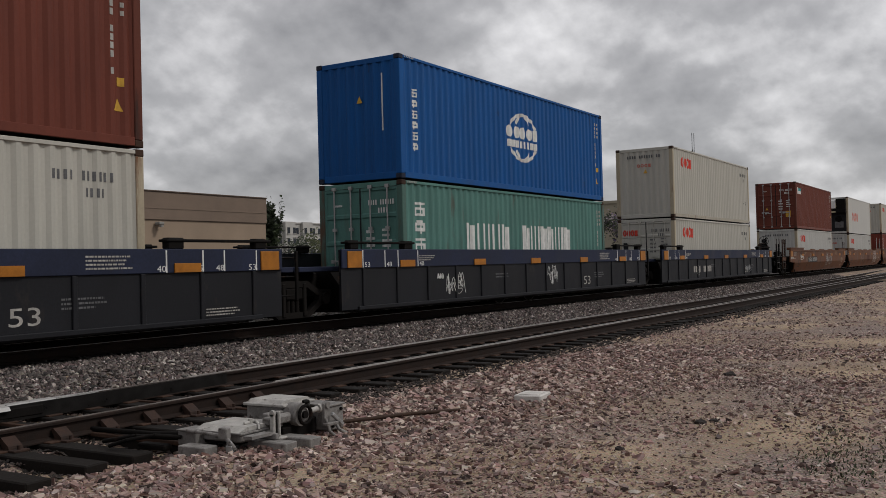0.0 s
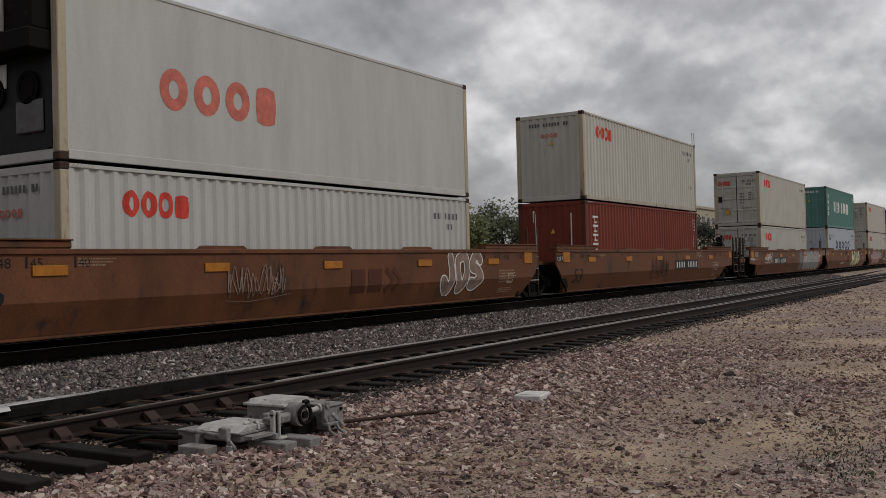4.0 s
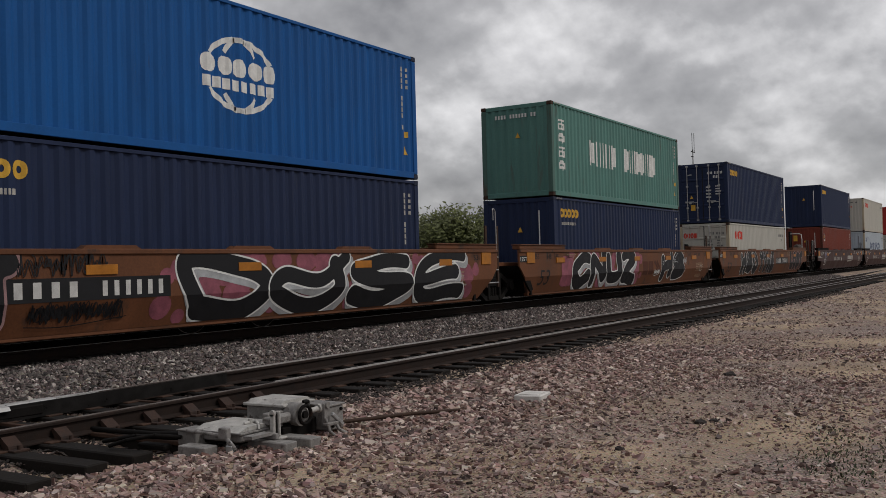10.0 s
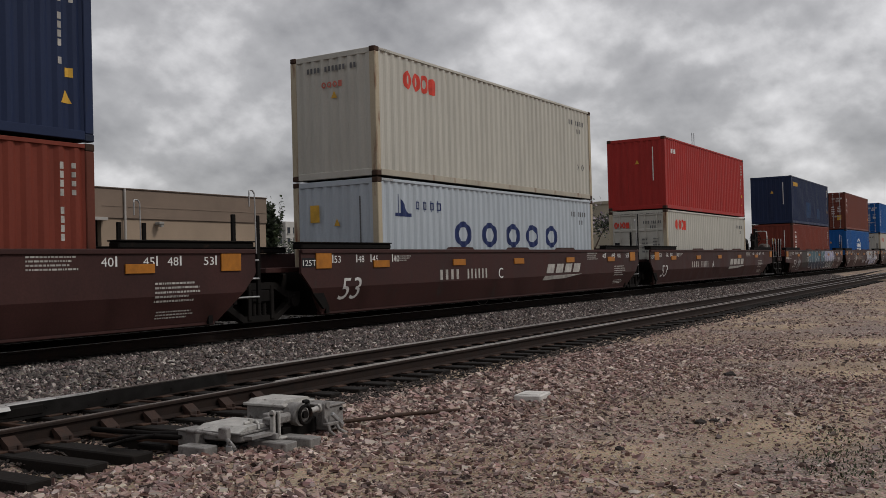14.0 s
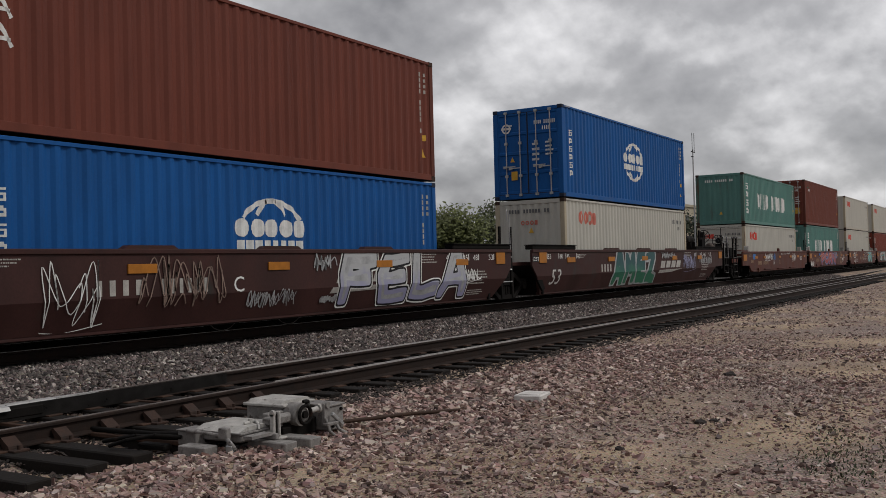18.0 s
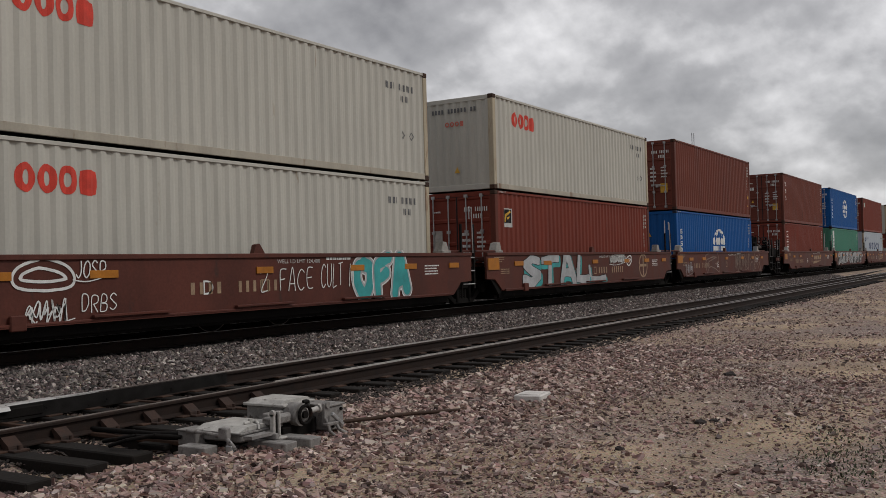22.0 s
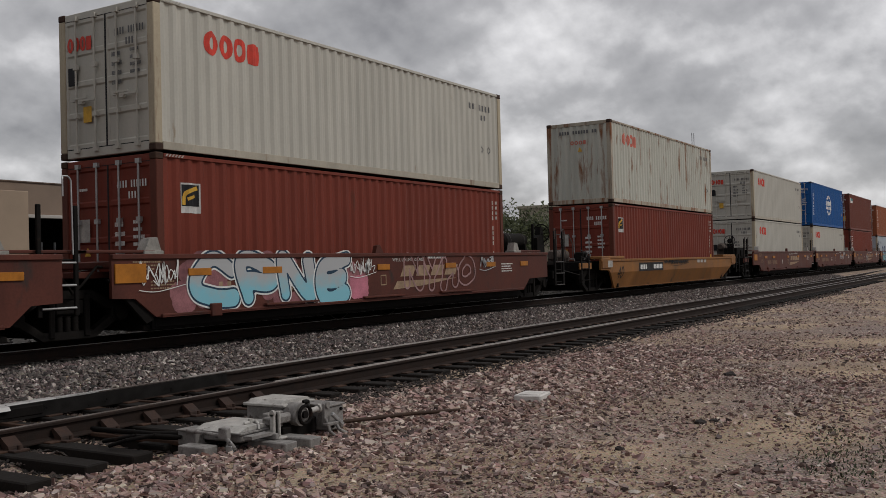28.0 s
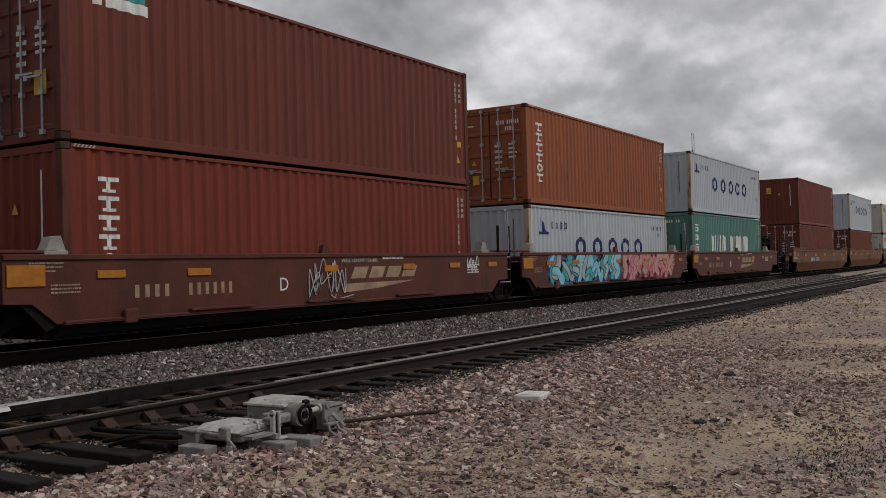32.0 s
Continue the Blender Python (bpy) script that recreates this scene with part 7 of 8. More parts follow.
def ground_material():
    mat = bpy.data.materials.new("dry_dirt_and_gravel")
    mat.use_nodes = True
    n, l = mat.node_tree.nodes, mat.node_tree.links
    bs = n["Principled BSDF"]
    co = n.new("ShaderNodeTexCoord")

    def nz(sc, det, off=0.0):
        t = n.new("ShaderNodeTexNoise")
        t.inputs["Scale"].default_value, t.inputs["Detail"].default_value = sc, det
        mp = n.new("ShaderNodeMapping")
        mp.inputs["Location"].default_value = (off, off, 0)
        l.new(co.outputs["Object"], mp.inputs[0])
        l.new(mp.outputs[0], t.inputs["Vector"])
        return t.outputs[0]

    def ramp(src, a, b, ca, cb):
        r = n.new("ShaderNodeValToRGB")
        r.color_ramp.elements[0].position, r.color_ramp.elements[1].position = a, b
        r.color_ramp.elements[0].color, r.color_ramp.elements[1].color = (*ca, 1), (*cb, 1)
        l.new(src, r.inputs[0])
        return r.outputs[0]
    dirt = ramp(nz(0.9, 8), 0.35, 0.68, (0.27, 0.192, 0.125), (0.50, 0.375, 0.252))
    grit = ramp(nz(38, 5, 3), 0.38, 0.66, (0.075, 0.054, 0.049), (0.45, 0.340, 0.295))
    v = n.new("ShaderNodeTexVoronoi")
    v.inputs["Scale"].default_value = 46
    l.new(co.outputs["Object"], v.inputs["Vector"])
    peb = n.new("ShaderNodeMix")
    peb.data_type, peb.blend_type = "RGBA", "MIX"
    fac = ramp(nz(0.55, 6, 9), 0.41, 0.63, (0.10, 0.10, 0.10), (0.90, 0.90, 0.90))
    l.new(fac, peb.inputs[0])
    l.new(dirt, peb.inputs[6])
    l.new(grit, peb.inputs[7])
    tint = n.new("ShaderNodeMix")
    tint.data_type, tint.blend_type = "RGBA", "MULTIPLY"
    tint.inputs[0].default_value = 0.22
    l.new(peb.outputs[2], tint.inputs[6])
    l.new(v.outputs["Color"], tint.inputs[7])
    sep = n.new("ShaderNodeSeparateXYZ")              # colour darkened past y 11.9, standing in for shade under the train
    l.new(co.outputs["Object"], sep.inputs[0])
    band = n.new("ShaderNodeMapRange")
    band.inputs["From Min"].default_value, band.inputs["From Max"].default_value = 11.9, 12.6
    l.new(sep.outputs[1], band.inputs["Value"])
    train_shade = n.new("ShaderNodeMix")
    train_shade.data_type = "RGBA"
    l.new(band.outputs[0], train_shade.inputs[0])
    l.new(tint.outputs[2], train_shade.inputs[6])
    l.new(ramp(nz(22, 5, 5), 0.35, 0.7, (0.010, 0.009, 0.008), (0.050, 0.042, 0.036)), train_shade.inputs[7])
    l.new(train_shade.outputs[2], bs.inputs["Base Color"])
    bs.inputs["Roughness"].default_value = 0.95
    b = n.new("ShaderNodeBump")
    b.inputs["Strength"].default_value, b.inputs["Distance"].default_value = 0.7, 0.02
    l.new(v.outputs["Distance"], b.inputs["Height"])
    l.new(b.outputs[0], bs.inputs["Normal"])
    return mat


GROUND = ground_material()


def build_ground():
    xs = sorted(set([-2500, -900, -300, -100, -40, -15, -5] + [round(i * 0.5, 2) for i in range(0, 70)] + list(range(35, 90, 3)) + list(range(90, 400, 20)) + [500, 900, 2500]))
    ys = sorted(set([-2500, -600, -150, -60, -20, -8] + [round(-4 + i * 0.4, 2) for i in range(0, 40)] + [p[0] for p in PROFILE] + [11.8, 12.4, 13.5, 14.5, 20, 30, 45, 100, 300, 900]))
    g = Geo()
    v = [(x, y, ground_z(x, y)) for x in xs for y in ys]
    k = len(ys)
    g.add(v, [(i * k + j, (i + 1) * k + j, (i + 1) * k + j + 1, i * k + j + 1) for i in range(len(xs) - 1) for j in range(k - 1)], True)
    me = g.mesh("ground")
    me.materials.append(GROUND)
    tagged(new("ground", me), "dry brown dirt strewn with gravel beside the tracks", "ground", kind="structure")


build_ground()


def stones(name, label, count, region, size, cols, seed, squash=0.6, small=False):
    """Loose stones over a stretch of ground: one object."""
    rng = np.random.default_rng(seed)
    ico = np.array([(x, y, z) for x in (-0.72, 0.72) for y in (-0.72, 0.72) for z in (-0.72, 0.72)])
    fac = np.array([(0, 1, 3), (0, 3, 2), (4, 6, 7), (4, 7, 5), (0, 4, 5), (0, 5, 1), (2, 3, 7), (2, 7, 6), (0, 2, 6), (0, 6, 4), (1, 5, 7), (1, 7, 3)])
    if small:
        ico = np.array([(1, 0, 0), (-1, 0, 0), (0, 1, 0), (0, -1, 0), (0, 0, 1), (0, 0, -1)]) * 1.05
        fac = np.array([(0, 2, 4), (2, 1, 4), (1, 3, 4), (3, 0, 4), (2, 0, 5), (1, 2, 5), (3, 1, 5), (0, 3, 5)])
    k = len(ico)
    pts = region(rng, count)
    count = len(pts)
    s = size(rng, count, pts)
    base = ico[None] * (1 + rng.uniform(-0.42, 0.24, (count, k, 3)))
    base = base * (s[:, None, None] * np.stack([rng.uniform(0.6, 1.7, count), rng.uniform(0.55, 1.2, count), rng.uniform(squash * 0.5, squash * 1.4, count)], 1)[:, None, :])
    a = rng.uniform(0, 6.283, count)
    c, sn = np.cos(a)[:, None], np.sin(a)[:, None]
    x, y = base[..., 0] * c - base[..., 1] * sn, base[..., 0] * sn + base[..., 1] * c
    z = base[..., 2] + 0.55 * x * rng.uniform(-1, 1, (count, 1)) + 0.55 * y * rng.uniform(-1, 1, (count, 1))
    gz = np.array([ground_z(p[0], p[1]) for p in pts])
    v = np.stack([x + pts[:, 0:1], y + pts[:, 1:2], z + gz[:, None] + s[:, None] * 0.32], -1).reshape(-1, 3)
    f = (fac[None] + (np.arange(count) * k)[:, None, None]).reshape(-1, 3)
    me = bpy.data.meshes.new(name)
    me.vertices.add(len(v))
    me.vertices.foreach_set("co", v.ravel())
    me.loops.add(f.size)
    me.loops.foreach_set("vertex_index", f.ravel().astype(np.int32))
    me.polygons.add(len(f))
    me.polygons.foreach_set("loop_start", np.arange(0, f.size, 3, dtype=np.int32))
    me.polygons.foreach_set("use_smooth", np.zeros(len(f), dtype=bool))       # broken faces
    me.update(calc_edges=True)
    mat = bpy.data.materials.new(name + "_stone")
    mat.use_nodes = True
    n, l = mat.node_tree.nodes, mat.node_tree.links
    bs = n["Principled BSDF"]
    ge = n.new("ShaderNodeNewGeometry")
    r = n.new("ShaderNodeValToRGB")
    r.color_ramp.interpolation = "LINEAR"
    for i, q in enumerate(cols):
        e = r.color_ramp.elements[i] if i < 2 else r.color_ramp.elements.new(0.5)
        e.color = (*q, 1)
    for i, e in enumerate(r.color_ramp.elements):
        e.position = i / (len(cols) - 1)
    for i, q in enumerate(cols):
        r.color_ramp.elements[i].color = (*q, 1)
    l.new(ge.outputs["Random Per Island"], r.inputs[0])
    t2 = n.new("ShaderNodeTexNoise")
    t2.inputs["Scale"].default_value = 60
    m = n.new("ShaderNodeMix")
    m.data_type, m.blend_type = "RGBA", "MULTIPLY"
    m.inputs[0].default_value = 0.45
    l.new(r.outputs[0], m.inputs[6])
    l.new(t2.outputs["Color"], m.inputs[7])
    g2 = n.new("ShaderNodeVectorMath")
    g2.operation = "SCALE"
    g2.inputs[3].default_value = 1.35
    l.new(m.outputs[2], g2.inputs[0])
    l.new(g2.outputs[0], bs.inputs["Base Color"])
    bs.inputs["Roughness"].default_value = 0.9
    me.materials.append(mat)
    return tagged(new(name, me), label, "gravel", kind="stuff")


def area(x0, x1, y0, y1, thin=1.0, keep=None):
    """Points over a strip, thinning out with distance from the near end."""
    def go(rng, n):
        u = rng.uniform(0, 1, n)
        x = x0 + (x1 - x0) * u ** thin
        y = rng.uniform(y0, y1, n)
        p = np.stack([x, y], 1)
        if keep is not None:
            p = p[keep(p, rng)]
        return p
    return go


def build_stones():
    warm = [(0.028, 0.02, 0.018), (0.215, 0.129, 0.111), (0.369, 0.258, 0.223), (0.076, 0.052, 0.048), (0.275, 0.165, 0.147), (0.582, 0.474, 0.407), (0.119, 0.077, 0.07), (0.429, 0.356, 0.311)]
    cool = [(0.014, 0.013, 0.012), (0.092, 0.074, 0.068), (0.190, 0.158, 0.145), (0.028, 0.024, 0.023), (0.140, 0.100, 0.094), (0.016, 0.015, 0.015), (0.50, 0.44, 0.40)]
    oily = [(0.008, 0.006, 0.005), (0.024, 0.018, 0.015), (0.070, 0.050, 0.042)]

    def patchy(p, rng):
        q = np.array([noise.noise((a * 0.45, b * 0.8, 7.0)) for a, b in p])
        near_track = np.clip((p[:, 1] - 3.2) / 2.0, 0, 1)
        start = np.clip((p[:, 0] - 0.6) / 2.6, 0, 1) * np.clip((p[:, 1] + 3.5) / 3.0, 0, 1)      # trodden dirt has fewer
        return rng.uniform(0, 1, len(p)) < start * np.clip(0.50 + 1.1 * q + near_track, 0.14, 1.0)
    stones("trackside_gravel", "reddish-brown loose stones scattered on dry dirt", 66000, area(0.6, 17, -3.5, 6.7, 1.20, patchy),
           lambda r, n, p: 0.010 + 0.024 * r.uniform(0, 1, n) ** 2.6 + 0.012 * np.clip((p[:, 1] - 3.4) / 1.8, 0, 1), warm, 11, 0.56)
    stones("fine_trackside_gravel", "small chips of stone between the larger ones", 110000, area(0.6, 20, -3.5, 6.7, 1.35, patchy),
           lambda r, n, p: 0.007 + 0.010 * r.uniform(0, 1, n) ** 1.5, warm, 21, 0.55, True)
    stones("far_trackside_gravel", "reddish-brown loose stones beyond the switch", 60000, area(15, 80, -16, 6.8, 1.5, patchy),
           lambda r, n, p: 0.016 + 0.030 * r.uniform(0, 1, n) ** 2, warm, 12, 0.5, True)
    stones("near_track_ballast", "dark oily ballast between the sleepers of the near track", 26000, area(2.5, 45, 6.6, 10.2, 1.5),
           lambda r, n, p: 0.020 + 0.014 * r.uniform(0, 1, n), oily, 13, 0.6, True)
    stones("ballast_shoulder", "grey crushed-stone ballast between the two tracks", 52000, area(5.5, 70, 10.0, 12.25, 1.5),
           lambda r, n, p: 0.024 + 0.026 * r.uniform(0, 1, n), cool, 14, 0.8, True)
    # near-black stone colours carry the shade beneath the cars
    stones("main_track_ballast", "ballast under the main track, coloured dark for the train's shade", 16000, area(6, 50, 12.1, 15.6, 1.4),
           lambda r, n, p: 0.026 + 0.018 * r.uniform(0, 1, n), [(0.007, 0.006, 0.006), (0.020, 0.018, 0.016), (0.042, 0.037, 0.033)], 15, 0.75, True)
    # added dark stones that keep the view beneath the train in shade
    stones("far_side_cinders", "dark stones added behind the main track for under-train shade", 15000, area(-12, 70, 15.4, 34, 1.2),
           lambda r, n, p: 0.05 + 0.05 * r.uniform(0, 1, n), [(0.010, 0.009, 0.008), (0.024, 0.021, 0.018), (0.045, 0.039, 0.033)], 16, 0.75, True)


build_stones()


def build_weeds():
    rng = random.Random(77)
    g = Geo()
    for _ in range(650):
        cx, cy = rng.choice(((7.55, 1.35), (8.1, 1.30), (8.5, 1.0), (7.3, 1.1), (8.9, 1.5)))
        x, y = cx + rng.gauss(0, 0.26), cy + rng.gauss(0, 0.18)
        z = ground_z(x, y)
        a, hgt = rng.uniform(0, 6.283), rng.uniform(0.008, 0.030)
        dx, dy = math.cos(a) * hgt * 0.7, math.sin(a) * hgt * 0.7
        w = rng.uniform(0.003, 0.008)
        px, py = -math.sin(a) * w, math.cos(a) * w
        g.add([(x - px, y - py, z), (x + px, y + py, z), (x + dx * 0.6 + px, y + dy * 0.6 + py, z + hgt * 0.8), (x + dx, y + dy, z + hgt), (x + dx * 0.6 - px, y + dy * 0.6 - py, z + hgt * 0.8)], [(0, 1, 2, 3, 4)])
    me = g.mesh("weeds")
    me.materials.append(surface("dull_weed_green", (0.060, 0.072, 0.040), 0.8, 0, 0.4, 3.0, 0.0, 20, per_object=False))
    tagged(new("weeds", me), "low dull-green weeds growing through the gravel", "weeds", kind="stuff")


def build_twigs():
    rng = random.Random(78)
    g = Geo()
    for _ in range(900):
        x, y = 3.5 + 14 * rng.random() ** 1.4, rng.uniform(0.0, 5.4)
        z = ground_z(x, y) + 0.012
        a, ln = rng.uniform(0, 3.1416), rng.uniform(0.03, 0.13)
        dx, dy = math.cos(a) * ln, math.sin(a) * ln
        g.cyl((x, y, z), (x + dx, y + dy, z + rng.uniform(-0.004, 0.012)), rng.uniform(0.002, 0.006), 4)
    me = g.mesh("twigs")
    me.materials.append(surface("dry_wood_splinters", (0.26, 0.20, 0.15), 0.9, 0, 0.5, 6.0, 0.2, 40, per_object=False))
    tagged(new("wood_splinters", me), "dry twigs and splinters strewn on the dirt", "debris", kind="stuff")


build_weeds()
build_twigs()


def build_clod(x, y, size, seed, dark):
    rng = random.Random(seed)
    t = thing("clod", "dark lump of clinker lying on the dirt" if dark else "pale flat stone lying on the dirt", "stone")
    bm = bmesh.new()
    bmesh.ops.create_icosphere(bm, subdivisions=2, radius=size)
    for w in bm.verts:
        w.co *= 1 + 0.45 * noise.noise(w.co * (1.6 / size) + Vector((seed, 0, 0)))
        w.co.z *= 0.55 if dark else 0.3
    bm.verts.index_update()
    g = Geo()
    g.add([w.co[:] for w in bm.verts], [[w.index for w in q.verts] for q in bm.faces])
    bm.free()
    part("lump", "clod_%d" % seed, lambda: g, surface("dark_clinker", (0.035, 0.028, 0.026), 0.9, 0, 0.4, 20, 0.4, 60) if dark else surface("pale_flat_stone", (0.46, 0.41, 0.36), 0.9, 0, 0.25, 12, 0.3, 60), t)
    t.matrix_basis = pose(x, y, ground_z(x, y) + size * 0.12, rz=rng.uniform(0, 360))


for i, (x, y, sz, dk) in enumerate(((9.07, 2.74, 0.060, True), (9.25, 2.66, 0.045, True), (12.92, 3.5, 0.085, True), (7.5, 2.95, 0.04, True), (8.1, 3.3, 0.03, True), (12.6, 3.3, 0.07, False), (5.1, 3.05, 0.065, False),
                                    (5.35, 2.9, 0.05, False), (7.0, 4.85, 0.06, False), (7.25, 4.8, 0.05, False), (6.1, 2.3, 0.04, False), (8.0, 0.95, 0.05, False))):
    build_clod(x, y, sz, 300 + i, dk)


# ------------------------------------------------------------------ tracks
def rail_profile(z):
    """Foot, web and head, about its middle, its top at z."""
    return [(-0.075, z - 0.175), (0.075, z - 0.175), (0.075, z - 0.163), (0.012, z - 0.140), (0.009, z - 0.045), (0.036, z - 0.034), (0.037, z - 0.012), (0.026, z - 0.001), (-0.026, z - 0.001), (-0.037, z - 0.012), (-0.036, z - 0.034), (-0.009, z - 0.045), (-0.012, z - 0.140), (-0.075, z - 0.163)]


def build_track(label, y0, y1, top, head, x0, x1, seed, plates):
    track = thing("railway_track", label, "railway track", kind="structure")
    for y in (y0, y1):
        r = part("rail", "rail_%.2f" % y, lambda: Geo().prism([(y + a, b) for a, b in rail_profile(top)], -900, 1200, "x"), RAIL_SIDE, track)
        split = 10.0 if plates else -900
        if plates:                                    # dull by the switch, brighter past it
            part("rail_head", "headd_%.2f" % y, lambda: Geo().box(-900, split, y - 0.027, y + 0.027, top - 0.003, top + 0.003), RAIL_DULL, r)
        part("rail_head", "head_%.2f" % y, lambda: Geo().box(split, 1200, y - 0.027, y + 0.027, top - 0.003, top + 0.003), head, r)
    rnd = random.Random(seed)
    mid = (y0 + y1) / 2
    x = x0
    zt = top - 0.185
    while x < x1:
        b = rnd.uniform(-0.08, 0.08)
        long = plates and x < 6.9
        part("sleeper", "sleeper_%d" % long, lambda: Geo().box(-0.115, 0.115, -2.15 if long else -1.30, 1.30, -0.17, 0.0, 0.012), TIMBER, track, at=pose(x + rnd.uniform(-0.03, 0.03), mid + b, zt + 0.004, rz=rnd.uniform(-1, 1)))
        if plates and x < 30:
            for y in (y0, y1):
                part("tie_plate", "tie_plate", lambda: Geo().box(-0.09, 0.09, -0.17, 0.17, 0.0, 0.018, 0.004), STEEL_RUST, track, at=pose(x, y, zt + 0.002))
        x += 0.54
    return track


main_track = build_track("main railway track with polished rails on timber sleepers", TRACK_Y - 0.752, TRACK_Y + 0.752, 0.0, RAIL_TOP, 3.0, 90.0, 3, False)
near_track = build_track("siding track with rusty rails and dark timber sleepers", NEAR_Y0, NEAR_Y1, NEAR_TOP, RAIL_MID, 2.5, 62.0, 4, True)


def rail_brace():
    g = Geo().prism([(-0.17, 0.02), (-0.075, 0.02), (-0.02, 0.11), (-0.05, 0.125), (-0.16, 0.05)], -0.07, 0.07, "x")
    g.box(-0.08, 0.08, -0.26, 0.02, 0.0, 0.022, 0.004)
    return g.cyl((0.0, -0.21, 0.02), (0.0, -0.21, 0.06), 0.018, 6)


for i in range(9):
    part("rail_brace", "rail_brace", rail_brace, BRACE, near_track, "grimy rail brace", pose(4.22 + i * 0.54 * (1 if i < 6 else 1.0), NEAR_Y0, NEAR_TOP - 0.183))

# the switch point beside the far rail, and its worn bright stock rail
part("switch_point", "switch_point", lambda: Geo().prism([(2.0, NEAR_Y1 - 0.20), (9.6, NEAR_Y1 - 0.045), (9.6, NEAR_Y1 - 0.038), (2.0, NEAR_Y1 - 0.13)], NEAR_TOP - 0.17, NEAR_TOP - 0.004, "z"), BLADE, near_track, "greased black switch point rail")
for xa, xb in ((1.5, 6.27),):
    part("worn_head", "worn_%.1f" % xa, lambda: Geo().prism([(NEAR_Y1 - 0.17, NEAR_TOP - 0.045), (NEAR_Y1 - 0.14, NEAR_TOP - 0.006), (NEAR_Y1 - 0.05, NEAR_TOP + 0.010), (NEAR_Y1 + 0.030, NEAR_TOP + 0.012), (NEAR_Y1 + 0.030, NEAR_TOP - 0.05)], xa, xb, "x"), RAIL_WORN, near_track, "bright worn rail head")
part("worn_head", "worn_thin", lambda: Geo().prism([(NEAR_Y1 - 0.10, NEAR_TOP - 0.022), (NEAR_Y1 - 0.06, NEAR_TOP + 0.006), (NEAR_Y1 + 0.030, NEAR_TOP + 0.012), (NEAR_Y1 + 0.030, NEAR_TOP - 0.05)], 6.29, 6.90, "x"), RAIL_WORN, near_track, "bright worn rail head")
part("worn_tip", "worn_tip", lambda: Geo().prism([(6.90, NEAR_Y1 - 0.08), (7.7, NEAR_Y1 - 0.01), (7.7, NEAR_Y1 + 0.02), (6.90, NEAR_Y1 + 0.03)], NEAR_TOP - 0.05, NEAR_TOP + 0.008, "z"), RAIL_WORN, near_track, "bright planed tip of the switch point")
part("joint_bar", "joint_bar", lambda: Geo().box(6.0, 6.7, NEAR_Y1 - 0.12, NEAR_Y1 - 0.02, NEAR_TOP - 0.14, NEAR_TOP - 0.03, 0.012), STEEL_DARK, near_track)


def closure_rail(y0):
    """A rail that leaves the straight one in a long curve."""
    g = Geo()
    pr = rail_profile(NEAR_TOP - 0.002)
    xs = [9.0 + i * 6.0 for i in range(28)]
    k = len(pr)
    v = [(x, y0 + 0.00024 * (x - 8.0) ** 2 + a, b) for x in xs for a, b in pr]
    return g.add(v, [(i * k + j, i * k + (j + 1) % k, (i + 1) * k + (j + 1) % k, (i + 1) * k + j) for i in range(len(xs) - 1) for j in range(k)])


def closure_head(y0):
    g = Geo()
    xs = [9.0 + i * 6.0 for i in range(28)]
    v = [(x, y0 + 0.00024 * (x - 8.0) ** 2 + a, NEAR_TOP + b) for x in xs for a, b in ((-0.026, -0.001), (-0.024, 0.003), (0.024, 0.003), (0.026, -0.001))]
    return g.add(v, [(i * 4 + j, i * 4 + j + 1, (i + 1) * 4 + j + 1, (i + 1) * 4 + j) for i in range(len(xs) - 1) for j in range(3)])


for yy in (NEAR_Y0 + 0.078, NEAR_Y1 + 0.078):
    cr = part("closure_rail", "closure_%.2f" % yy, lambda: closure_rail(yy), RAIL_SIDE, near_track, "curved closure rail of the turnout")
    part("rail_head", "closure_head_%.2f" % yy, lambda: closure_head(yy), RAIL_MID, cr)
for x in (6.2, 8.0):
    part("throw_bar", "throw_%.1f" % x, lambda: Geo().box(x - 0.025, x + 0.025, 6.2, NEAR_Y1, NEAR_TOP - 0.20, NEAR_TOP - 0.16, 0.006), STEEL_RUST, near_track)


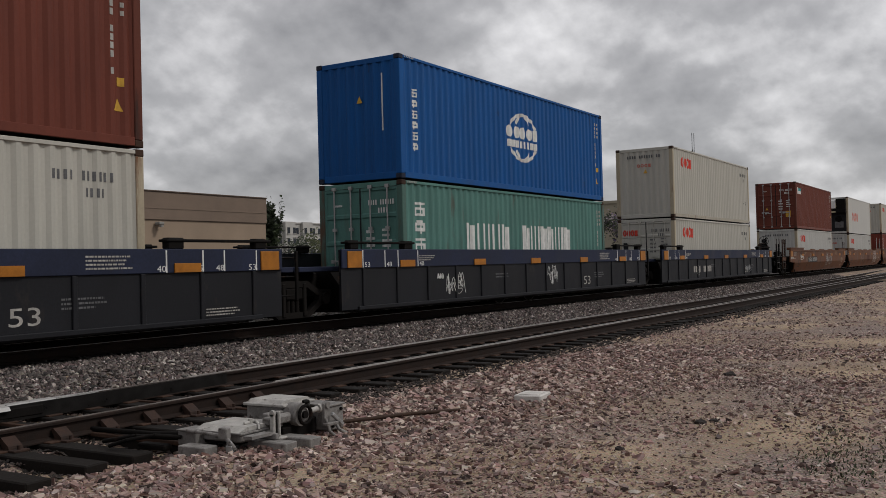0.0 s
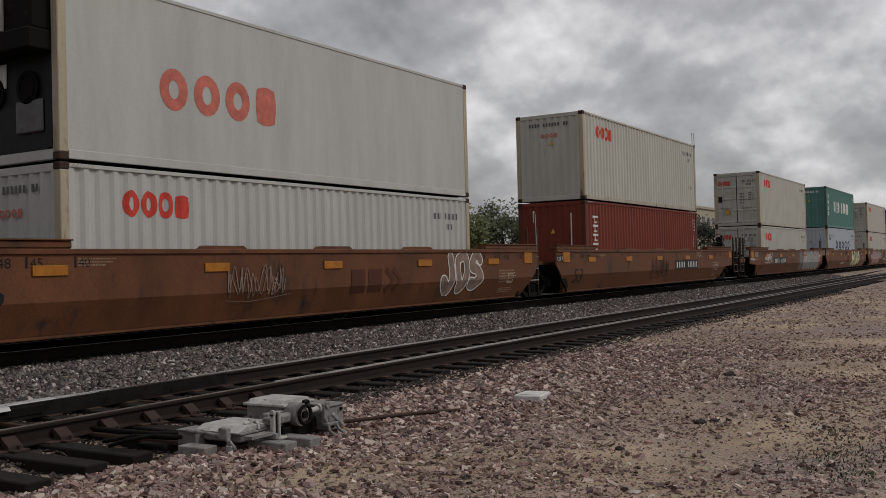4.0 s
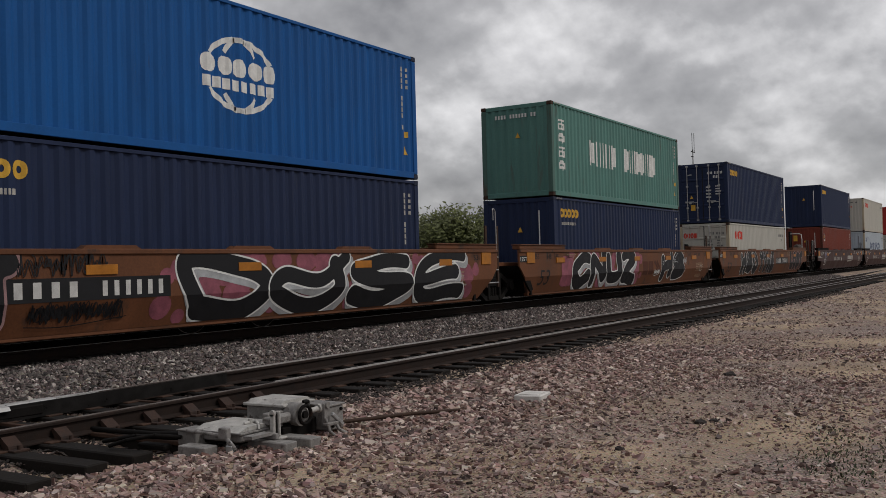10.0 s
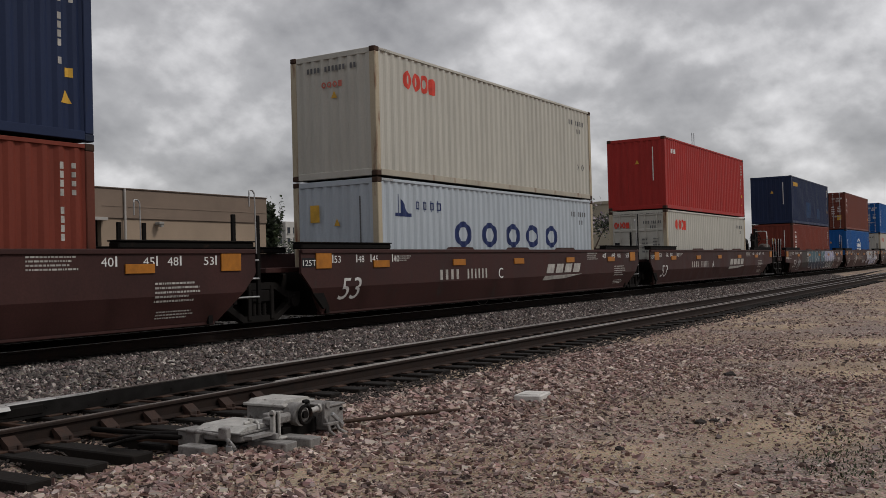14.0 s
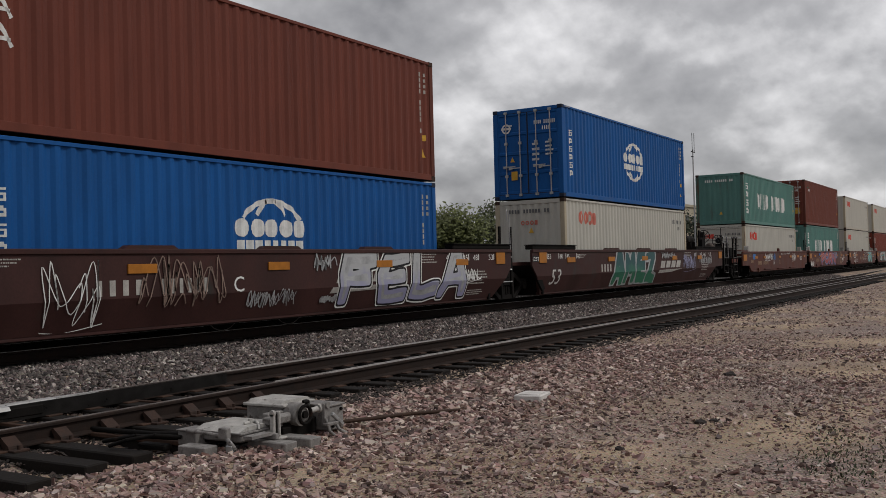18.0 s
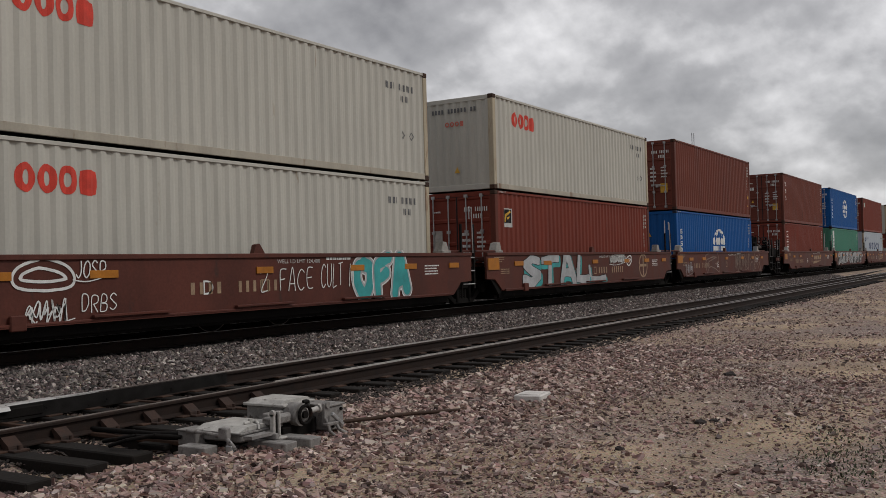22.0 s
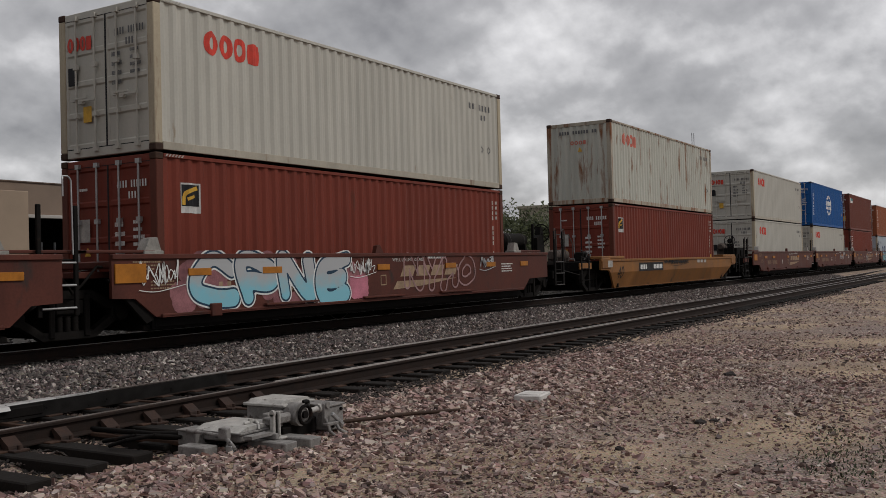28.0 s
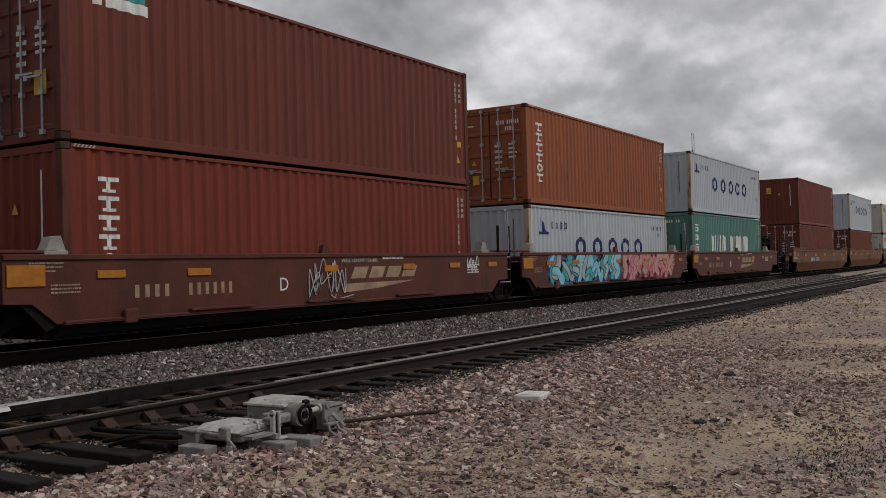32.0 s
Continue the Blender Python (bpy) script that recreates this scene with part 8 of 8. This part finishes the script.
# ------------------------------------------------------------------ switch machine
def build_machine():
    grey = surface("weathered_grey_enamel", (0.225, 0.213, 0.202), 0.55, 0.0, 0.32, 9.0, 0.15, 60, (0.055, 0.043, 0.036), 0.62)
    lid = surface("pale_grey_enamel_lid", (0.42, 0.405, 0.38), 0.5, 0.0, 0.28, 8.0, 0.12, 60, (0.09, 0.075, 0.062), 0.52)
    m = thing("switch_machine", "weathered grey electric switch machine on tie ends beside the rail", "switch machine")
    P = lambda n, k, mk, mt=grey, lab="": part(n, k, mk, mt, m, lab)
    P("base_plate", "sm_base", lambda: Geo().box(6.14, 7.36, 5.90, 6.42, -0.41, -0.385, 0.004), STEEL_DARK)
    gear = P("gear_housing", "sm_gear", lambda: Geo().box(6.74, 7.15, 5.92, 6.36, -0.385, -0.168, 0.010).box(6.70, 6.745, 5.95, 6.33, -0.385, -0.30, 0.006).box(6.73, 7.16, 5.905, 6.37, -0.30, -0.287, 0.003))
    top = part("housing_lid", "sm_lid", lambda: Geo().box(6.715, 7.175, 5.88, 6.385, -0.168, -0.142, 0.006).prism([(6.735, -0.142), (7.155, -0.142), (7.11, -0.112), (6.79, -0.112)], 5.92, 6.35), lid, gear, "pale grey lid with bevelled edges")
    part("hinge", "sm_hinge", lambda: Geo().cyl((6.98, 5.87, -0.15), (7.06, 5.87, -0.15), 0.016, 8).box(6.99, 7.05, 5.868, 5.89, -0.20, -0.13, 0.004), STEEL_DARK, top)
    motor = P("motor_housing", "sm_motor", lambda: Geo().box(6.12, 6.62, 5.84, 6.40, -0.385, -0.300, 0.010).box(6.10, 6.64, 5.825, 6.415, -0.318, -0.300, 0.004))
    part("motor_lid", "sm_motor_lid", lambda: Geo().prism([(6.11, -0.300), (6.63, -0.300), (6.60, -0.262), (6.22, -0.262)], 5.86, 6.39), lid, motor, "pale grey sloping lid")
    part("lid_clamp", "sm_clamp", lambda: Geo().box(6.30, 6.46, 5.965, 5.99, -0.262, -0.240, 0.005).cyl((6.38, 5.978, -0.27), (6.38, 5.978, -0.222), 0.022, 8).tube([(6.44, 5.97, -0.245), (6.36, 5.86, -0.262), (6.33, 5.83, -0.30)], 0.013, 6), lid, motor)
    P("lock_box", "sm_lock_box", lambda: Geo().box(6.03, 6.24, 6.30, 6.52, -0.435, -0.305, 0.008).box(6.02, 6.25, 6.29, 6.53, -0.305, -0.295, 0.003))
    P("latch_arm", "sm_latch", lambda: Geo().tube([(6.02, 6.40, -0.300), (6.00, 6.15, -0.300), (6.03, 5.98, -0.315)], 0.016, 7).box(6.00, 6.06, 5.90, 6.00, -0.345, -0.245, 0.008).tube([(6.03, 5.93, -0.335), (6.00, 5.86, -0.36), (6.02, 5.83, -0.41), (6.05, 5.86, -0.45)], 0.020, 7))
    P("padlock", "sm_lock", lambda: Geo().box(5.985, 6.025, 5.83, 5.90, -0.45, -0.385, 0.008).ring((6.0, 5.865, -0.375), 0.026, 0.007, 12, 0), STEEL_GALV)
    P("bracket", "sm_tray", lambda: Geo().prism([(6.10, -0.345), (6.40, -0.345), (6.40, -0.335), (6.36, -0.318), (6.10, -0.318)], 5.70, 5.80).box(6.36, 6.40, 5.66, 5.86, -0.385, -0.33, 0.006))
    # added dark panel standing in for the black gap below the gear
    P("operating_bar", "sm_gap_shade", lambda: Geo().box(6.44, 7.14, 5.845, 5.885, -0.445, -0.305, 0.006).box(6.60, 6.72, 5.79, 5.85, -0.43, -0.33, 0.006), STEEL_DARK)
    # the hand-throw gear on the near side
    hand = P("hand_throw_gear", "sm_hand", lambda: Geo().box(6.44, 6.70, 5.78, 5.90, -0.285, -0.215, 0.012).cyl((6.52, 5.84, -0.25), (6.80, 5.84, -0.245), 0.045, 14).box(6.50, 6.72, 5.88, 5.95, -0.385, -0.19, 0.008))
    part("selector_lever", "sm_lev", lambda: Geo().box(6.395, 6.425, 5.715, 5.765, -0.385, -0.165, 0.008).cyl((6.395, 5.74, -0.165), (6.425, 5.74, -0.165), 0.028, 12).box(6.45, 6.475, 5.70, 5.75, -0.37, -0.15, 0.007).box(6.40, 6.54, 5.68, 5.78, -0.40, -0.375, 0.008), lid, hand)
    part("lever_slot", "sm_slot", lambda: Geo().box(6.426, 6.449, 5.72, 5.76, -0.375, -0.17), STEEL_DARK, hand)
    part("crank_ring", "sm_ring", lambda: Geo().ring((6.83, 5.72, -0.235), 0.082, 0.017, 22, 1).cyl((6.83, 5.78, -0.235), (6.83, 5.71, -0.235), 0.034, 12), STEEL_DARK, hand)
    part("crank_cover", "sm_cover", lambda: Geo().cyl((6.83, 5.90, -0.235), (6.83, 5.76, -0.235), 0.105, 20).cyl((6.83, 5.76, -0.235), (6.83, 5.735, -0.235), 0.06, 16), grey, hand)
    part("crank_shaft", "sm_shaft", lambda: Geo().cyl((6.87, 5.76, -0.225), (7.10, 5.74, -0.205), 0.026, 10).cyl((7.04, 5.745, -0.21), (7.07, 5.743, -0.207), 0.042, 12), lid, hand)
    box = P("junction_box", "sm_junc", lambda: Geo().box(7.17, 7.40, 5.72, 6.20, -0.44, -0.215, 0.010).box(7.155, 7.415, 5.705, 6.215, -0.215, -0.195, 0.005).box(7.30, 7.40, 5.715, 5.722, -0.27, -0.258))
    part("bolt", "sm_bolts", lambda: Geo().cyl((7.22, 5.70, -0.40), (7.22, 5.725, -0.40), 0.016, 6).cyl((7.35, 5.70, -0.40), (7.35, 5.725, -0.40), 0.016, 6).cyl((7.35, 5.70, -0.25), (7.35, 5.725, -0.25), 0.016, 6), STEEL_DARK, box)
    throw = P("throw_lever", "sm_throw", lambda: Geo().prism([(7.06, -0.36), (7.13, -0.36), (7.14, -0.17), (7.10, -0.145), (7.06, -0.17)], 5.68, 5.712).cyl((7.10, 5.665, -0.18), (7.10, 5.72, -0.18), 0.030, 12))
    part("throw_handle", "sm_throwh", lambda: Geo().box(-0.018, 0.018, -0.018, 0.018, -0.10, 0.10, 0.006), STEEL_GALV, throw).matrix_basis = pose(7.20, 5.64, -0.325, ry=-52)
    part("stirrup", "sm_stir", lambda: Geo().tube([(7.05, 5.66, -0.30), (7.06, 5.62, -0.42), (7.12, 5.60, -0.47)], 0.016, 7).tube([(7.18, 5.66, -0.34), (7.18, 5.60, -0.42), (7.26, 5.58, -0.46)], 0.016, 7).box(7.03, 7.20, 5.62, 5.68, -0.37, -0.34, 0.006), grey, throw)
    P("connecting_rod", "sm_rod", lambda: Geo().tube([(6.20, 6.40, -0.36), (6.20, 7.0, -0.40), (6.24, 7.95, -0.42)], 0.026, 8).tube([(6.06, 6.50, -0.38), (5.85, 6.85, -0.35), (5.82, 7.25, -0.42)], 0.020, 8).box(5.90, 6.0, 6.55, 6.9, -0.47, -0.42, 0.012), STEEL_DARK)
    P("hose", "sm_hose", lambda: Geo().tube([(6.02, 6.46, -0.36), (5.86, 6.62, -0.33), (5.74, 6.85, -0.37), (5.72, 7.05, -0.43)], 0.018, 8), STEEL_DARK, "black rubber hose")
    P("cable", "sm_cable", lambda: Geo().tube([(7.40, 5.82, -0.40), (7.7, 5.72, -0.41), (8.3, 5.55, -0.43), (8.9, 5.20, -0.45), (9.3, 4.98, -0.475)], 0.020, 7), STEEL_RUST, "rusty cable conduit")
    for x0, x1, y0, y1 in ((5.82, 5.98, 5.98, 6.3), (6.26, 6.42, 5.47, 6.60), (6.53, 6.69, 5.42, 6.60)):
        P("tie_end", "sm_blk_%.1f" % x0, lambda: Geo().box(x0, x1, y0, y1, -0.55, -0.386, 0.008))
    return m


build_machine()


def build_plate():
    t = thing("concrete_cover", "pale square concrete cover lying in the gravel", "utility cover")
    part("slab", "cover_slab", lambda: Geo().box(-0.20, 0.20, -0.16, 0.16, -0.05, 0.035, 0.012), surface("pale_concrete", (0.60, 0.575, 0.545), 0.85, 0, 0.2, 6, 0.3, 60, GRIME, 0.25), t)
    part("rim", "cover_rim", lambda: Geo().box(-0.15, 0.15, -0.115, 0.115, 0.035, 0.042, 0.003), surface("pale_concrete", (0.60, 0.575, 0.545)), t)
    t.matrix_basis = pose(9.95, 4.95, ground_z(9.95, 4.95) + 0.03, rz=8)


build_plate()


# ------------------------------------------------------------------ beyond the train
def build_warehouse():
    tan = surface("tan_stucco", (0.222, 0.166, 0.128), 0.85, 0, 0.12, 0.4, 0.15, 30, (0.18, 0.13, 0.094), 0.3)
    pale = surface("pale_tan_stucco", (0.345, 0.262, 0.192), 0.85, 0, 0.10, 0.4, 0.15, 30, (0.33, 0.245, 0.175), 0.25)
    trim_m = surface("white_trim_paint", (0.42, 0.39, 0.36), 0.6, 0, 0.1)
    # near-black wall colour puts the indoor shade into the open bay
    dark = surface("shaded_bay_interior", (0.012, 0.011, 0.011), 0.9, 0, 0.2)
    y, zr, xr = 55.0, 7.20, 61.1
    w = thing("warehouse", "long flat-roofed tan stucco warehouse with an open loading door", "warehouse")
    P = lambda n, k, mk, mt, lab="": part(n, k, mk, mt, w, lab)
    dx0, dx1, dz = 37.85, 44.3, 5.05       # open door
    P("wall", "wh_low_r", lambda: Geo().box(dx1, xr, y, y + 0.4, -0.62, 5.0), pale)
    P("wall", "wh_low_l", lambda: Geo().box(-80, dx0, y, y + 0.4, -0.62, 4.55), pale)
    P("wall", "wh_up", lambda: Geo().box(-80, xr, y - 0.12, y + 0.4, dz, zr - 0.10), tan, "darker tan upper wall band")
    P("wall", "wh_lint", lambda: Geo().box(-80, dx0, y - 0.02, y + 0.4, 4.55, dz).box(dx1, xr, y - 0.06, y + 0.4, 5.0, dz), tan)
    P("wall", "wh_side", lambda: Geo().box(xr - 0.4, xr, y + 0.4, y + 60, -0.62, zr - 0.10), tan)
    P("wall", "wh_back", lambda: Geo().box(-80, xr, y + 60, y + 60.4, -0.62, zr - 0.1), tan)
    P("roof", "wh_roof", lambda: Geo().box(-80.1, xr + 0.06, y - 0.2, y + 60.4, zr - 0.10, zr, 0.02), surface("brown_roof_edge", (0.12, 0.085, 0.065)))
    P("belt_course", "wh_belt", lambda: Geo().box(dx1, xr, y - 0.15, y - 0.12, 5.85, 5.93), tan)
    P("loading_bay", "wh_bay", lambda: Geo().box(dx0, dx1, y + 14, y + 14.2, -0.62, dz).box(dx0 - 0.2, dx0, y + 0.4, y + 14, -0.62, dz).box(dx1, dx1 + 0.2, y + 0.4, y + 14, -0.62, dz).box(dx0, dx1, y + 0.4, y + 14, dz, dz + 0.1), dark)
    P("door_frame", "wh_frame", lambda: Geo().box(dx0, dx1 + 0.2, y - 0.5, y - 0.1, dz - 0.22, dz, 0.02).box(dx0, dx0 + 0.16, y - 0.2, y - 0.02, -0.62, dz - 0.35, 0.01), trim_m, "white door head and jamb")
    P("pilaster", "wh_pil", lambda: Geo().box(-80, dx0 - 0.02, y - 1.2, y, -0.62, 6.45, 0.03), pale, "projecting paler entrance wall")
    P("downpipe", "wh_pipe", lambda: Geo().cyl((46.2, y - 0.22, -0.6), (46.2, y - 0.22, 7.15), 0.09, 10), trim_m, "white downpipe")
    P("wall_lamp", "wh_lamp", lambda: Geo().box(49.0, 49.5, y - 0.6, y - 0.06, 4.62, 4.85, 0.05).cyl((49.25, y - 0.5, 4.45), (49.25, y - 0.5, 4.62), 0.16, 10), surface("grey_lamp_metal", (0.3, 0.29, 0.27)))
    for i in range(5):
        x = dx0 + 0.7 + i * 1.05
        P("rack_post", "wh_rack_%d" % i, lambda: Geo().box(x, x + 0.12, y + 3, y + 3.12, -0.6, 3.4).box(x, x + 1.0, y + 3, y + 3.1, 2.3 + 0.4 * (i % 2), 2.42 + 0.4 * (i % 2)), surface("pale_rack_steel", (0.35, 0.36, 0.37)))


build_warehouse()


def build_apartments():
    wall = surface("off_white_render", (0.50, 0.48, 0.45), 0.85, 0, 0.1, 0.3)
    dark = surface("dark_window_glass", (0.03, 0.035, 0.045), 0.2, 0, 0.1)
    a = thing("apartment_building", "off-white flat-roofed apartment block far behind the trees", "apartment building")
    x0, y0, k = 79.5 * 3, 210.0, 3.0
    part("wall", "ap_wall", lambda: Geo().box(x0, x0 + 24, y0, y0 + 14, -0.6, 16.4).box(x0 + 3, x0 + 8, y0 - 1.2, y0, -0.6, 16.9).box(x0 + 12, x0 + 17, y0 - 1.2, y0, -0.6, 16.9), wall, a)
    part("roof", "ap_roof", lambda: Geo().box(x0 - 0.3, x0 + 24.3, y0 - 0.4, y0 + 14.3, 16.4, 16.8), wall, a)
    for i in range(8):
        for j in range(4):
            x = x0 + 1.0 + i * 2.9
            yy = y0 - (1.25 if i in (1, 2, 4, 5) else 0.05)
            wdw = part("window", "ap_win_%d_%d" % (i, j), lambda: Geo().box(x, x + 1.3, yy - 0.03, yy + 0.1, 2.2 + j * 3.6, 4.2 + j * 3.6), dark, a)
            part("sill", "ap_sill_%d_%d" % (i, j), lambda: Geo().box(x - 0.15, x + 1.45, yy - 0.2, yy, 2.0 + j * 3.6, 2.2 + j * 3.6), wall, wdw)


build_apartments()


def build_far_block():
    b = thing("office_building", "beige flat-roofed building behind the trees", "building")
    wall = surface("beige_render", (0.42, 0.37, 0.28), 0.85, 0, 0.1, 0.3)
    part("wall", "ob_wall", lambda: Geo().box(196.5, 262, 70, 100, -0.6, 13.6), wall, b)
    part("roof", "ob_roof", lambda: Geo().box(196.2, 262.3, 69.7, 100.3, 13.6, 14.2), wall, b)
    for i in range(14):
        part("window", "ob_win", lambda: Geo().box(0, 2.2, -0.05, 0.1, 0, 2.0), surface("dark_window_glass", (0.03, 0.035, 0.045)), b, at=pose(199 + i * 4.4, 70, 9.6))


build_far_block()


def build_tree(x, y, height, width, leafcol, seed, label, density=2600, blossom=None, full=False):
    rnd = random.Random(seed)
    t = thing("tree", label, "tree")
    bark = surface("grey_brown_bark", (0.075, 0.055, 0.042), 0.9, 0, 0.3, 3, 0.5, 20)
    zg = -0.62
    trunk = Geo()
    base = Vector((x, y, zg))
    fork = base + Vector((rnd.uniform(-0.3, 0.3), 0, height * 0.34))
    trunk.cyl(base, fork, height * 0.028, 9, height * 0.02)
    part("trunk", "trunk_%d" % seed, lambda: trunk, bark, t)
    limbs = []
    for i in range(9):
        a = rnd.uniform(0, 6.283)
        r = width * 0.5 * rnd.uniform(0.35, 0.85)
        end = base + Vector((math.cos(a) * r, math.sin(a) * r, height * rnd.uniform(0.5, 0.9)))
        limbs.append(end)
        part("limb", "limb_%d_%d" % (seed, i), lambda: Geo().cyl(fork, (fork + end) / 2 + Vector((0, 0, 0.2)), height * 0.012, 6, height * 0.008).cyl((fork + end) / 2 + Vector((0, 0, 0.2)), end, height * 0.008, 6, height * 0.003), bark, t)
    # clumps of leaves gathered round the limbs' ends
    centres = []
    for e in limbs:
        for _ in range(5):
            centres.append(e + Vector((rnd.gauss(0, width * 0.12), rnd.gauss(0, width * 0.12), rnd.gauss(0, height * 0.08))))

    if full:                                          # a clipped, rounded head
        centres = []
        while len(centres) < 260:
            q = Vector((rnd.uniform(-1, 1), rnd.uniform(-1, 1), rnd.uniform(-0.9, 1)))
            if q.length < 0.86 + 0.10 * noise.noise(q * 2.5):
                centres.append(base + Vector((q.x * width * 0.46, q.y * width * 0.46, height * (0.60 + 0.36 * q.z))))

    def leaves(n, sd, size):
        r2 = random.Random(sd)
        g = Geo()
        for _ in range(n):
            c = r2.choice(centres)
            p = c + Vector((r2.gauss(0, width * 0.075), r2.gauss(0, width * 0.075), r2.gauss(0, height * 0.055)))
            if p.z < zg + height * 0.16:
                continue
            u = Vector((r2.gauss(0, 1), r2.gauss(0, 1), r2.gauss(0, 1))).normalized()
            w = u.orthogonal().normalized()
            s = size * r2.uniform(0.6, 1.4)
            g.add([p - u * s, p + w * s * 0.55, p + u * s, p - w * s * 0.55], [(0, 1, 2, 3)])
        return g
    lm = surface("leaf_%s" % "_".join("%.2f" % c for c in leafcol), leafcol, 0.6, 0, 0.45, 1.2, 0.0, 9)
    part("crown", "crown_%d" % seed, lambda: leaves(density, seed + 1, height * 0.026), lm, t)
    if blossom:
        bmt = surface("blossom_%s" % "_".join("%.2f" % c for c in blossom), blossom, 0.7, 0, 0.3, 1.2, 0.0, 9)
        part("blossom", "bloom_%d" % seed, lambda: leaves(int(density * 0.55), seed + 2, height * 0.026), bmt, t)
    return t


OLIVE, DARKG = (0.068, 0.080, 0.028), (0.030, 0.042, 0.018)
build_tree(65.4, 58.0, 7.6, 1.7, DARKG, 101, "narrow dark tree at the warehouse corner", 2200)
build_tree(94.0, 57.0, 8.8, 10.6, (0.115, 0.130, 0.042), 102, "round green street tree behind the tracks", 9500, full=True)
build_tree(106, 56.0, 9.2, 9.0, OLIVE, 103, "green street tree behind the tracks", 3600)
build_tree(118, 58.0, 8.4, 9.0, OLIVE, 104, "green street tree behind the tracks", 3200)
build_tree(137, 57.0, 10.5, 9.0, DARKG, 105, "sparse tree with pale blossom behind the tracks", 1500, (0.36, 0.31, 0.33))
build_tree(154, 58.0, 11.0, 10.0, (0.05, 0.05, 0.03), 106, "tree with mauve blossom behind the tracks", 1800, (0.20, 0.15, 0.24))
build_tree(168, 58.0, 11.0, 10.0, OLIVE, 107, "green tree before the beige building", 3000)
build_tree(192, 58.0, 11.0, 11.0, DARKG, 108, "dark green tree before the beige building", 3000)
build_tree(79, 70.0, 5.6, 6.0, DARKG, 109, "low dark green tree before the apartments", 1800)
build_tree(92, 72.0, 6.0, 7.0, OLIVE, 110, "low green tree before the apartments", 1800)
build_tree(101, 76.0, 6.6, 8.0, DARKG, 111, "low dark green tree before the apartments", 1800)


def build_mast():
    m = thing("radio_mast", "thin grey antenna mast with two whip aerials", "antenna mast")
    x, y = 99.5, 30.0
    zt = 12.6
    part("pole", "mast_pole", lambda: Geo().cyl((x, y, -0.62), (x, y, zt), 0.10, 8, 0.06), STEEL_GALV, m)
    for i, (dx, h) in enumerate(((-0.15, 1.75), (0.55, 1.75))):
        part("aerial", "mast_aerial_%d" % i, lambda: Geo().cyl((x + dx, y, zt - 0.25), (x + dx, y, zt + h), 0.028, 6), STEEL_DARK, m)
    part("cross_arm", "mast_arm", lambda: Geo().box(x - 0.5, x + 0.7, y - 0.04, y + 0.04, zt - 0.30, zt - 0.22).box(x - 0.5, x + 0.2, y - 0.04, y + 0.04, zt - 0.8, zt - 0.72), STEEL_DARK, m)


build_mast()


# ------------------------------------------------------------------ motion of the train
def motions():
    step = [i * 0.5 for i in range(65)]
    for ob, u, z in MOVING:
        walk(ob, [(t, pose(u - run(t), TRACK_Y, z)) for t in step])
    place = {ob: u for ob, u, z in MOVING}
    for w, car, x in SPIN:
        u = place[car] + x
        t0 = max(0.0, (u - 32.0) / 18.25)
        t1 = min(32.0, (u - 4.0) / 18.0)
        ticks = [k / 30 for k in range(int(t0 * 30), int(t1 * 30) + 1)] if t1 > t0 else []
        ts = sorted(set([0.0, *ticks, 32.0]))
        rows, a = [], 0.0
        last = None
        for t in ts:
            if last is not None and t - last < 0.05:
                a += (run(t) - run(last)) / WHEEL_R
            last = t
            rows.append((t, pose(x, 0, WHEEL_R, 0, -math.degrees(a) % 360, 0)))
        walk(w, rows)


motions()
